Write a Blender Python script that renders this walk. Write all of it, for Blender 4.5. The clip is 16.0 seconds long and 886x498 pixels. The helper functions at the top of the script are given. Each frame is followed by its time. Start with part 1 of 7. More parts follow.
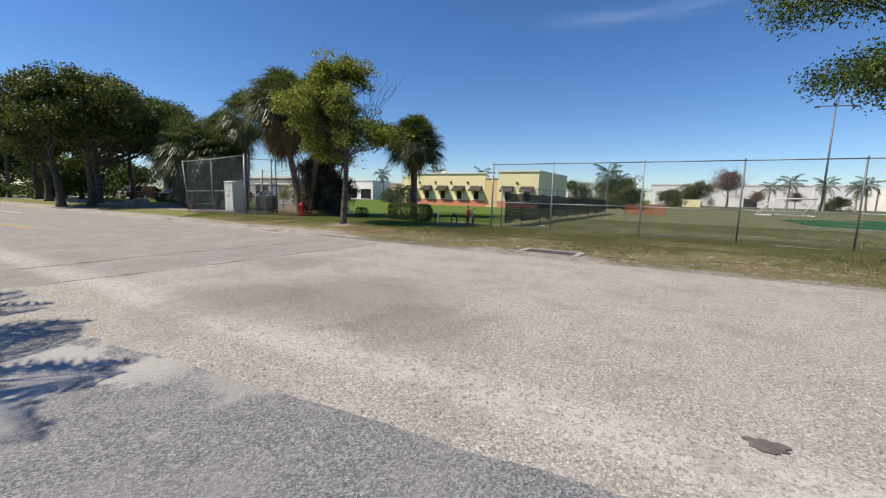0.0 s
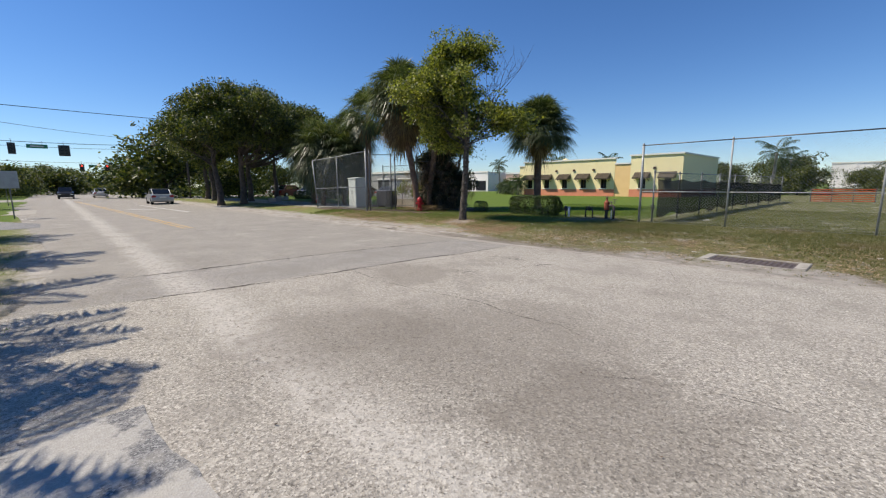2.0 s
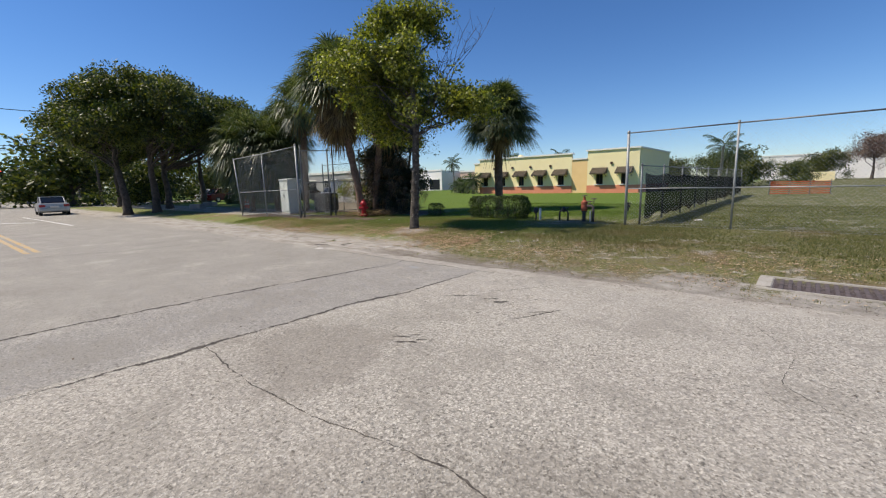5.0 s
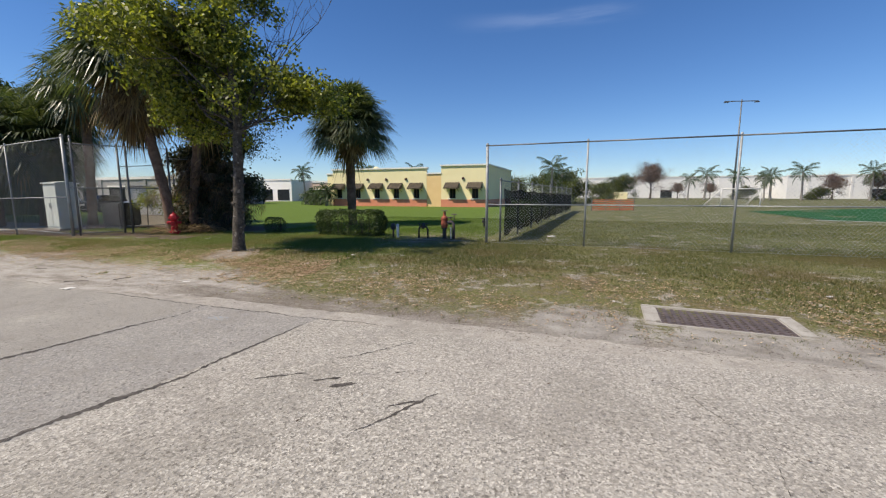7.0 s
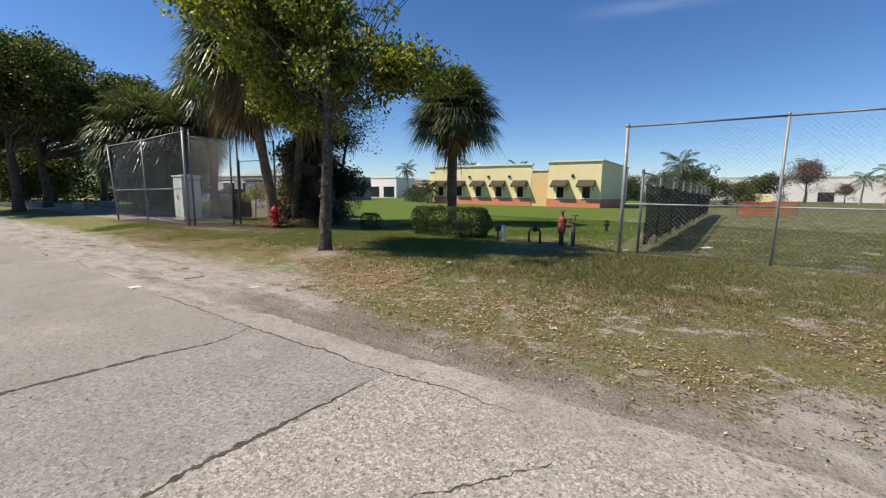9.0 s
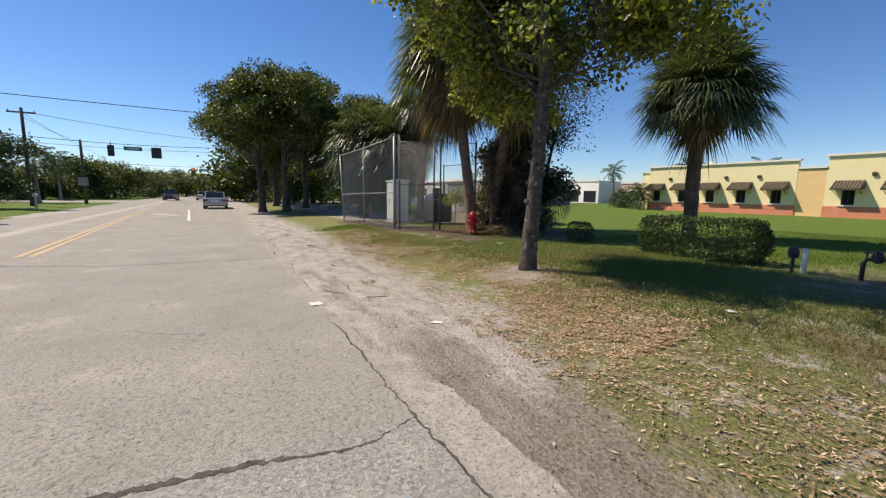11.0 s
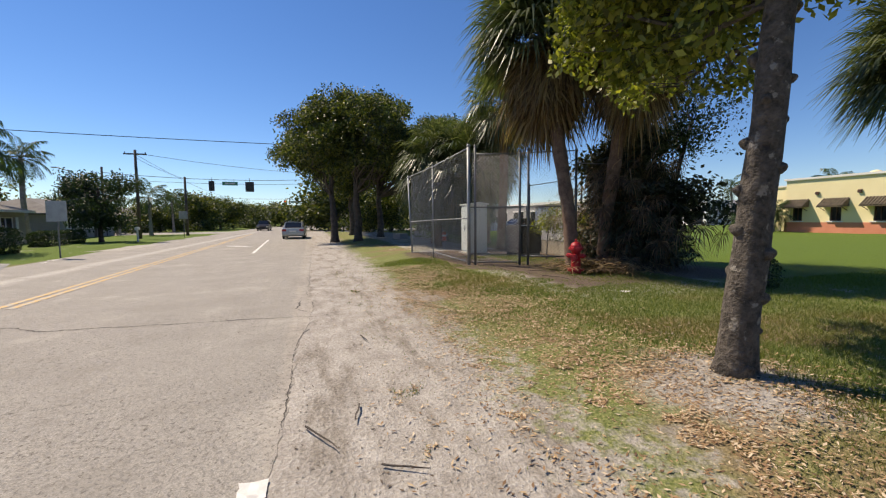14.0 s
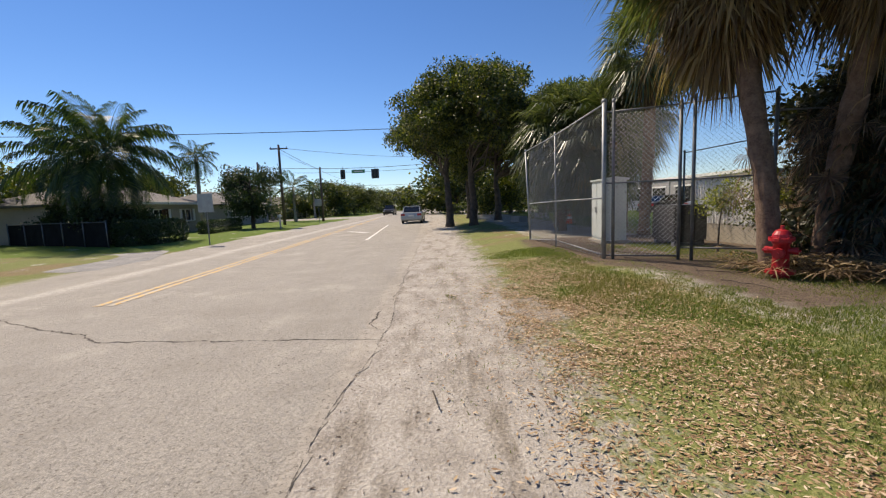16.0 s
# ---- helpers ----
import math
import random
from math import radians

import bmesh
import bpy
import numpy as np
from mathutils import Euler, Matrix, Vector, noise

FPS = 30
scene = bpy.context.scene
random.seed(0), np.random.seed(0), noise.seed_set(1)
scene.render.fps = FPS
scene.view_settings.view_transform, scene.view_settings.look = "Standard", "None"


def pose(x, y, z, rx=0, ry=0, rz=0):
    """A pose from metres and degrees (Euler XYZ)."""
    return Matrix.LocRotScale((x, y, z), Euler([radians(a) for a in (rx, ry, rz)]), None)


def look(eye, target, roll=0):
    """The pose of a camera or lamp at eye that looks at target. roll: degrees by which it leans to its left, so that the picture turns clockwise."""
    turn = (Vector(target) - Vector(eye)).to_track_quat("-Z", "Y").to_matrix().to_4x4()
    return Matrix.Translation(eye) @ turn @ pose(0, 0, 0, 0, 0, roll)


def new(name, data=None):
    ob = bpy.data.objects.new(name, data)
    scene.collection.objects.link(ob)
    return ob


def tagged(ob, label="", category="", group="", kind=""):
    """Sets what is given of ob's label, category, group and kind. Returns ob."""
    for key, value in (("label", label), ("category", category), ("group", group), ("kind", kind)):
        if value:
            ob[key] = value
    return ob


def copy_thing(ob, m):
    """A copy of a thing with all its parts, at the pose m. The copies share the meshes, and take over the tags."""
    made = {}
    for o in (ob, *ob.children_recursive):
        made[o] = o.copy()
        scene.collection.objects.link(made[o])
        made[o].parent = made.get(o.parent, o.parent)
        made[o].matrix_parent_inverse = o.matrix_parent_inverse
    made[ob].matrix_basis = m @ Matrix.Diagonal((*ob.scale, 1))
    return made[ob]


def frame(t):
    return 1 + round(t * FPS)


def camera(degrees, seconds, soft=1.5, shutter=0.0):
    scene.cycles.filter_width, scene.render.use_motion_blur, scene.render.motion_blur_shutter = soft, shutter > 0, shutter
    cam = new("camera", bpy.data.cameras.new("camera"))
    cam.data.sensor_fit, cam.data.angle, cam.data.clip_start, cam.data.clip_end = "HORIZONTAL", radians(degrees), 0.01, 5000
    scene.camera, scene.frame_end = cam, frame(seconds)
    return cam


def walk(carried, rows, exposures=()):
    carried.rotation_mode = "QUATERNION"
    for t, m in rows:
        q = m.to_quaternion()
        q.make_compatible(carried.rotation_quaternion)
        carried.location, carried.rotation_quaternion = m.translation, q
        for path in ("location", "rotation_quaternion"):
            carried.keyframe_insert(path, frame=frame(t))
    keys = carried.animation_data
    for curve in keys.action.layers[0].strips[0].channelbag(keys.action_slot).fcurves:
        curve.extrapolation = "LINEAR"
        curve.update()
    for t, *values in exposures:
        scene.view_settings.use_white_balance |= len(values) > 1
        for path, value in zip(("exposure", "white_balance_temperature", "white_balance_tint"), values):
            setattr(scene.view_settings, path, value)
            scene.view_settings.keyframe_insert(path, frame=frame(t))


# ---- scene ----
cam = camera(95.1, 16.0, soft=1.2)
PATH = [
    (0, (0.044, 0.296, 1.589), (-0.952, 2.01, 1.324), 1.4),
    (0.5, (-0.289, 0.816, 1.561), (-1.379, 2.475, 1.315), 3.1),
    (1, (-0.731, 1.104, 1.621), (-2.122, 2.517, 1.358), 2.2),
    (1.5, (-1.323, 1.159, 1.67), (-2.907, 2.345, 1.379), -0.3),
    (2, (-1.604, 1.701, 1.615), (-3.03, 3.069, 1.303), -0.4),
    (2.5, (-1.817, 2.095, 1.585), (-2.936, 3.719, 1.255), -0.2),
    (3, (-2.185, 2.491, 1.568), (-3.287, 4.132, 1.27), -0.6),
    (3.2, (-2.435, 2.676, 1.586), (-3.639, 4.248, 1.307), -1.0),
    (5.3, (-3.984, 4.461, 1.639), (-5.25, 5.975, 1.317), -1.6),
    (5.5, (-4.098, 4.617, 1.627), (-5.329, 6.16, 1.307), -1.3),
    (6, (-4.353, 5.083, 1.626), (-5.397, 6.762, 1.327), -0.9),
    (6.5, (-4.504, 5.595, 1.598), (-5.329, 7.396, 1.322), -0.6),
    (7, (-4.756, 6.056, 1.636), (-5.428, 7.92, 1.365), -0.1),
    (7.5, (-4.963, 6.521, 1.633), (-5.532, 8.417, 1.342), 0.8),
    (8, (-5.167, 6.999, 1.626), (-5.714, 8.904, 1.362), 3.8),
    (8.5, (-5.521, 7.455, 1.6), (-6.338, 9.268, 1.387), 1.7),
    (9, (-5.884, 7.893, 1.529), (-6.983, 9.541, 1.25), 0.7),
    (9.5, (-6.325, 8.346, 1.512), (-7.778, 9.674, 1.156), 0.3),
    (10, (-6.692, 8.617, 1.536), (-8.315, 9.74, 1.21), -1.1),
    (10.2, (-6.847, 8.756, 1.506), (-8.472, 9.882, 1.204), 0.3),
    (12.3, (-9.31, 9.763, 1.504), (-11.161, 10.486, 1.282), -1.2),
    (12.5, (-9.458, 9.852, 1.518), (-11.301, 10.601, 1.318), -0.8),
    (13, (-9.965, 10.136, 1.542), (-11.807, 10.897, 1.38), -0.5),
    (13.5, (-10.457, 10.388, 1.53), (-12.314, 11.114, 1.381), -0.4),
    (14, (-10.898, 10.704, 1.501), (-12.794, 11.321, 1.357), -0.6),
    (14.5, (-11.389, 10.945, 1.491), (-13.328, 11.411, 1.343), -0.9),
    (15, (-11.846, 11.141, 1.506), (-13.813, 11.459, 1.336), -1.4),
    (15.5, (-12.394, 11.34, 1.519), (-14.377, 11.507, 1.32), -1.9),
    (16, (-12.957, 11.36, 1.545), (-14.945, 11.388, 1.324), -2.3),
]
walk(cam, [(t, look(eye, target, roll)) for t, eye, target, roll in PATH],
     [(0.0, 0.31, 6750, 10.5), (3.0, 0.27, 6680, 10.5), (8.0, 0.31, 6850, 11), (12.5, 0.38, 7250, 13.5), (16.0, 0.38, 7350, 14)])

# ---- world and sun ----
SUN_WAY = Vector((0.62, 0.5, -1.0)).normalized()
world = bpy.data.worlds.new("world")
scene.world = world
world.use_nodes = True
wn = world.node_tree
wn.nodes.clear()
w_out = wn.nodes.new("ShaderNodeOutputWorld")
w_bg = wn.nodes.new("ShaderNodeBackground")
w_sky = wn.nodes.new("ShaderNodeTexSky")
w_sky.sky_type, w_sky.sun_disc = "NISHITA", False
w_sky.sun_elevation = math.asin(-SUN_WAY.z)
w_sky.sun_rotation = math.atan2(-SUN_WAY.x, -SUN_WAY.y)
w_sky.air_density, w_sky.dust_density, w_sky.ozone_density, w_sky.altitude = 0.92, 0.0, 2.3, 0.0
w_bg.inputs["Strength"].default_value = 0.088
w_hs = wn.nodes.new("ShaderNodeHueSaturation")
w_hs.inputs["Saturation"].default_value = 1.2
w_tint = wn.nodes.new("ShaderNodeMix")
w_tint.data_type, w_tint.blend_type = "RGBA", "MULTIPLY"
w_tint.inputs[0].default_value = 1.0
w_tint.inputs[7].default_value = (0.84, 0.97, 1.2, 1)
wn.links.new(w_sky.outputs[0], w_hs.inputs["Color"])
wn.links.new(w_hs.outputs[0], w_tint.inputs[6])
# thin cirrus streak high over the field
w_dir = wn.nodes.new("ShaderNodeTexCoord").outputs["Generated"]
w_sep = wn.nodes.new("ShaderNodeSeparateXYZ")
wn.links.new(w_dir, w_sep.inputs[0])


def w_math(op, a, b=0.0):
    n = wn.nodes.new("ShaderNodeMath")
    n.operation = op
    for sock, v in ((n.inputs[0], a), (n.inputs[1], b)):
        if isinstance(v, float):
            sock.default_value = v
        else:
            wn.links.new(v, sock)
    return n.outputs[0]


def w_step(v, lo, hi):
    n = wn.nodes.new("ShaderNodeMapRange")
    n.interpolation_type = "SMOOTHSTEP"
    wn.links.new(v, n.inputs[0])
    n.inputs[1].default_value, n.inputs[2].default_value = lo, hi
    return n.outputs[0]


w_map = wn.nodes.new("ShaderNodeMapping")
w_map.inputs["Scale"].default_value = (5.0, 5.0, 40.0)
w_noise = wn.nodes.new("ShaderNodeTexNoise")
w_noise.inputs["Scale"].default_value, w_noise.inputs["Detail"].default_value = 1.0, 5.0
wn.links.new(w_dir, w_map.inputs[0])
wn.links.new(w_map.outputs[0], w_noise.inputs["Vector"])
w_off = w_math("ABSOLUTE", w_math("SUBTRACT", w_sep.outputs["Z"], 0.362))
w_long = w_math("MULTIPLY", w_step(w_sep.outputs["X"], -0.33, -0.12), w_math("SUBTRACT", 1.0, w_step(w_sep.outputs["X"], -0.02, 0.12)))
w_long = w_math("MULTIPLY", w_long, w_step(w_sep.outputs["Y"], 0.0, 0.2))
w_veil = w_math("MULTIPLY", w_math("MULTIPLY", w_math("SUBTRACT", 1.0, w_step(w_off, 0.0, 0.024)), w_long), w_step(w_noise.outputs["Fac"], 0.3, 0.65))
w_cloud = wn.nodes.new("ShaderNodeMix")
w_cloud.data_type, w_cloud.blend_type = "RGBA", "ADD"
wn.links.new(w_math("MULTIPLY", w_veil, 0.2), w_cloud.inputs[0])
wn.links.new(w_tint.outputs[2], w_cloud.inputs[6])
w_cloud.inputs[7].default_value = (4.0, 4.0, 4.0, 1)
wn.links.new(w_cloud.outputs[2], w_bg.inputs[0])
wn.links.new(w_bg.outputs[0], w_out.inputs[0])
sun = new("sun", bpy.data.lights.new("sun", "SUN"))
sun.data.energy, sun.data.angle, sun.data.color = 4.6, radians(0.5), (1.0, 0.915, 0.79)
sun.matrix_world = look((0, 0, 30), Vector((0, 0, 30)) + SUN_WAY)


# ---- materials ----
def node_mat(name):
    m = bpy.data.materials.new(name)
    m.use_nodes = True
    t = m.node_tree
    return m, t, t.nodes["Principled BSDF"]


def noise_tex(t, vec, scale, detail=4.0, rough=0.6):
    n = t.nodes.new("ShaderNodeTexNoise")
    n.inputs["Scale"].default_value, n.inputs["Detail"].default_value, n.inputs["Roughness"].default_value = scale, detail, rough
    t.links.new(vec, n.inputs["Vector"])
    return n.outputs["Fac"]


def ramp(t, fac, stops):
    r = t.nodes.new("ShaderNodeValToRGB")
    els = r.color_ramp.elements
    while len(els) < len(stops):
        els.new(0.5)
    for e, (p, c) in zip(els, stops):
        e.position = p
        e.color = (*c, 1) if len(c) == 3 else (c[0], c[0], c[0], 1)
    t.links.new(fac, r.inputs[0])
    return r.outputs[0]


def mix(t, fac, a, b, kind="MIX"):
    n = t.nodes.new("ShaderNodeMix")
    n.data_type, n.blend_type = "RGBA", kind
    for sock, v in ((n.inputs[0], fac), (n.inputs[6], a), (n.inputs[7], b)):
        if isinstance(v, (int, float)):
            sock.default_value = v
        elif isinstance(v, tuple):
            sock.default_value = (*v, 1)
        else:
            t.links.new(v, sock)
    return n.outputs[2]


def calc(t, op, a, b=0.0, clamp=False):
    n = t.nodes.new("ShaderNodeMath")
    n.operation, n.use_clamp = op, clamp
    for sock, v in ((n.inputs[0], a), (n.inputs[1], b)):
        if isinstance(v, (int, float)):
            sock.default_value = v
        else:
            t.links.new(v, sock)
    return n.outputs[0]


def step(t, v, lo, hi):
    n = t.nodes.new("ShaderNodeMapRange")
    n.interpolation_type = "SMOOTHSTEP"
    t.links.new(v, n.inputs[0])
    n.inputs[1].default_value, n.inputs[2].default_value = lo, hi
    return n.outputs[0]


def bump(t, b, height, strength, dist=0.01):
    n = t.nodes.new("ShaderNodeBump")
    n.inputs["Strength"].default_value, n.inputs["Distance"].default_value = strength, dist
    t.links.new(height, n.inputs["Height"])
    t.links.new(n.outputs[0], b.inputs["Normal"])


def position(t):
    return t.nodes.new("ShaderNodeNewGeometry").outputs["Position"]


def surface(name, c1, c2, scale=6.0, rough=0.8, metal=0.0, fine=60.0, relief=0.25, dist=0.01, spots=None, vary=0.0, gloss=0.5):
    """Two colours mixed over coarse and fine grain, with relief; vary: lightness change from piece to piece."""
    m, t, b = node_mat(name)
    p = position(t)
    n1, n2 = noise_tex(t, p, scale), noise_tex(t, p, fine, 3.0)
    f = calc(t, "ADD", calc(t, "MULTIPLY", n1, 0.65), calc(t, "MULTIPLY", n2, 0.35))
    col = ramp(t, f, [(0.36, c1), (0.64, c2)])
    if spots:
        col = mix(t, step(t, noise_tex(t, p, spots[1], 5.0), spots[2], spots[2] + 0.08), col, spots[0])
    if vary:
        info = t.nodes.new("ShaderNodeObjectInfo")
        k = calc(t, "ADD", calc(t, "MULTIPLY", info.outputs["Random"], 2 * vary), 1 - vary)
        hv = t.nodes.new("ShaderNodeHueSaturation")
        t.links.new(k, hv.inputs["Value"])
        t.links.new(col, hv.inputs["Color"])
        col = hv.outputs[0]
    t.links.new(col, b.inputs["Base Color"])
    b.inputs["Roughness"].default_value, b.inputs["Metallic"].default_value = rough, metal
    b.inputs["Specular IOR Level"].default_value = gloss
    if relief:
        bump(t, b, f, relief, dist)
    return m


def foliage(name, cols, trans=0.35, rough=0.5, dry=None):
    """Leaf material: colour varies leaf by leaf, light comes through."""
    m, t, b = node_mat(name)
    g = t.nodes.new("ShaderNodeNewGeometry")
    rnd = g.outputs["Random Per Island"]
    stops = [(i / (len(cols) - 1), c) for i, c in enumerate(cols)]
    col = ramp(t, rnd, stops)
    col = mix(t, calc(t, "MULTIPLY", noise_tex(t, g.outputs["Position"], 1.1, 2.0), 0.3), col, tuple(0.7 * v for v in cols[0]))
    if dry:
        col = mix(t, calc(t, "MULTIPLY", step(t, noise_tex(t, g.outputs["Position"], 0.45, 4.0), 0.50, 0.64), 0.5), col, dry)
    t.links.new(col, b.inputs["Base Color"])
    b.inputs["Roughness"].default_value = rough
    tr = t.nodes.new("ShaderNodeBsdfTranslucent")
    bright = mix(t, 1.0, col, (1.5, 1.6, 0.6), "MULTIPLY")
    t.links.new(bright, tr.inputs["Color"])
    ms = t.nodes.new("ShaderNodeMixShader")
    ms.inputs[0].default_value = trans
    out = t.nodes["Material Output"]
    t.links.new(b.outputs[0], ms.inputs[1])
    t.links.new(tr.outputs[0], ms.inputs[2])
    t.links.new(ms.outputs[0], out.inputs[0])
    return m


def plain(name, c, rough=0.5, metal=0.0):
    return surface(name, tuple(v * 0.88 for v in c), tuple(min(1, v * 1.1) for v in c), 5.0, rough, metal, 40.0, 0.08)


def make_asphalt():
    m, t, b = node_mat("bleached_asphalt")
    p = position(t)
    vor = t.nodes.new("ShaderNodeTexVoronoi")
    vor.inputs["Scale"].default_value = 72.0
    t.links.new(p, vor.inputs["Vector"])
    stone = ramp(t, vor.outputs["Color"], [(0.0, (0.10, 0.092, 0.077)), (0.2, (0.28, 0.26, 0.222)), (0.6, (0.40, 0.372, 0.32)), (1.0, (0.68, 0.64, 0.56))])
    big = noise_tex(t, p, 0.35, 5.0)
    col = mix(t, calc(t, "MULTIPLY", step(t, big, 0.42, 0.66), 0.3), stone, (0.39, 0.355, 0.31))
    clot = step(t, noise_tex(t, p, 26.0, 5.0, 0.8), 0.50, 0.62)
    col = mix(t, calc(t, "MULTIPLY", clot, 0.42), col, (0.165, 0.148, 0.122))
    sep = t.nodes.new("ShaderNodeSeparateXYZ")
    t.links.new(p, sep.inputs[0])
    older = calc(t, "SUBTRACT", 1.0, step(t, calc(t, "ADD", sep.outputs["X"], calc(t, "MULTIPLY", sep.outputs["Y"], -0.09)), -11.06, -10.98))
    strip = calc(t, "SUBTRACT", 1.0, step(t, calc(t, "ADD", sep.outputs["X"], calc(t, "MULTIPLY", sep.outputs["Y"], -0.09)), -9.02, -8.96))
    col = mix(t, calc(t, "MULTIPLY", strip, calc(t, "ADD", 0.25, calc(t, "MULTIPLY", noise_tex(t, p, 0.9, 4.0), 0.5))), col, (0.215, 0.208, 0.20))
    fine_g = ramp(t, noise_tex(t, p, 90.0, 3.0, 0.7), [(0.34, (0.17, 0.157, 0.134)), (0.66, (0.44, 0.41, 0.354))])
    col = mix(t, calc(t, "MULTIPLY", older, 0.55), col, fine_g)
    # smoother wheel paths run along the road, and a worn pale strip along its near side
    wob = calc(t, "MULTIPLY", noise_tex(t, p, 0.5, 3.0), 0.5)
    yy = calc(t, "ADD", sep.outputs["Y"], wob)
    pale = calc(t, "MULTIPLY", step(t, yy, 2.95, 3.3), calc(t, "SUBTRACT", 1.0, step(t, yy, 3.4, 3.95)))
    pale = calc(t, "MULTIPLY", pale, step(t, noise_tex(t, p, 11.0, 4.0, 0.75), 0.36, 0.56))
    col = mix(t, calc(t, "MULTIPLY", pale, 0.62), col, (0.58, 0.55, 0.495))
    # thin smooth margin past the edge crack, dusted with sand
    dusty = step(t, calc(t, "ADD", sep.outputs["Y"], calc(t, "MULTIPLY", noise_tex(t, p, 2.4, 6.0), 0.22)), 10.42, 10.54)
    col = mix(t, calc(t, "MULTIPLY", dusty, 0.55), col, ramp(t, noise_tex(t, p, 5.0, 6.0, 0.75), [(0.36, (0.27, 0.24, 0.20)), (0.6, (0.45, 0.41, 0.35))]))
    mott = noise_tex(t, p, 0.9, 9.0, 0.72)
    col = mix(t, calc(t, "MULTIPLY", step(t, mott, 0.50, 0.60), 0.42), col, (0.245, 0.225, 0.19))
    col = mix(t, calc(t, "MULTIPLY", calc(t, "SUBTRACT", 1.0, step(t, mott, 0.34, 0.47)), 0.3), col, (0.50, 0.47, 0.41))
    # darker patches with ragged edges in the near lane
    for cx, cy, rad in ((-4.2, 4.9, 2.0), (-5.4, 3.9, 1.5), (-7.4, 6.4, 1.1), (-2.6, 4.3, 1.2)):
        far = t.nodes.new("ShaderNodeVectorMath")
        far.operation = "DISTANCE"
        far.inputs[1].default_value = (cx, cy, 0.0)
        t.links.new(p, far.inputs[0])
        spot = calc(t, "SUBTRACT", 1.0, step(t, calc(t, "ADD", far.outputs["Value"], calc(t, "MULTIPLY", calc(t, "SUBTRACT", mott, 0.5), 4.0)), 0.4 * rad, rad))
        col = mix(t, calc(t, "MULTIPLY", spot, 0.5), col, (0.18, 0.158, 0.13))
    dark = step(t, noise_tex(t, p, 1.7, 6.0, 0.7), 0.60, 0.72)
    col = mix(t, calc(t, "MULTIPLY", dark, 0.35), col, (0.22, 0.205, 0.18))
    fleck = step(t, noise_tex(t, p, 30.0, 2.0), 0.61, 0.67)
    pit = calc(t, "MULTIPLY", step(t, noise_tex(t, p, 15.0, 3.0, 0.75), 0.56, 0.64), step(t, noise_tex(t, p, 0.8, 3.0), 0.42, 0.58))
    col = mix(t, calc(t, "MULTIPLY", pit, 0.62), col, (0.13, 0.114, 0.093))
    col = mix(t, calc(t, "MULTIPLY", fleck, 0.66), col, (0.12, 0.107, 0.086))
    streak = t.nodes.new("ShaderNodeMapping")
    streak.inputs["Scale"].default_value = (0.25, 3.0, 1.0)
    t.links.new(p, streak.inputs[0])
    st = step(t, noise_tex(t, streak.outputs[0], 1.0, 5.0, 0.65), 0.55, 0.75)
    col = mix(t, calc(t, "MULTIPLY", st, 0.22), col, (0.26, 0.24, 0.21))
    t.links.new(col, b.inputs["Base Color"])
    b.inputs["Roughness"].default_value = 0.88
    bump(t, b, calc(t, "ADD", vor.outputs["Distance"], clot), 0.6, 0.006)
    return m


def make_newer_asphalt():
    m, t, b = node_mat("grey_asphalt")
    p = position(t)
    vor = t.nodes.new("ShaderNodeTexVoronoi")
    vor.inputs["Scale"].default_value = 78.0
    t.links.new(p, vor.inputs["Vector"])
    col = ramp(t, vor.outputs["Color"], [(0.0, (0.055, 0.056, 0.06)), (0.5, (0.165, 0.165, 0.166)), (1.0, (0.37, 0.368, 0.36))])
    col = mix(t, calc(t, "MULTIPLY", step(t, noise_tex(t, p, 1.3, 5.0), 0.48, 0.66), 0.4), col, (0.27, 0.26, 0.245))
    sep = t.nodes.new("ShaderNodeSeparateXYZ")
    t.links.new(p, sep.inputs[0])
    worn = calc(t, "MULTIPLY", step(t, sep.outputs["X"], -9.0, -8.0), calc(t, "MULTIPLY", step(t, noise_tex(t, p, 1.1, 6.0, 0.7), 0.44, 0.51), calc(t, "SUBTRACT", 1.0, step(t, sep.outputs["X"], -4.0, -3.0))))
    col = mix(t, calc(t, "MULTIPLY", worn, 0.6), col, (0.50, 0.475, 0.425))
    rub = step(t, noise_tex(t, p, 0.75, 7.0, 0.68), 0.53, 0.62)
    col = mix(t, calc(t, "MULTIPLY", rub, 0.5), col, (0.40, 0.38, 0.335))
    t.links.new(col, b.inputs["Base Color"])
    b.inputs["Roughness"].default_value = 0.85
    bump(t, b, vor.outputs["Distance"], 0.5, 0.006)
    return m


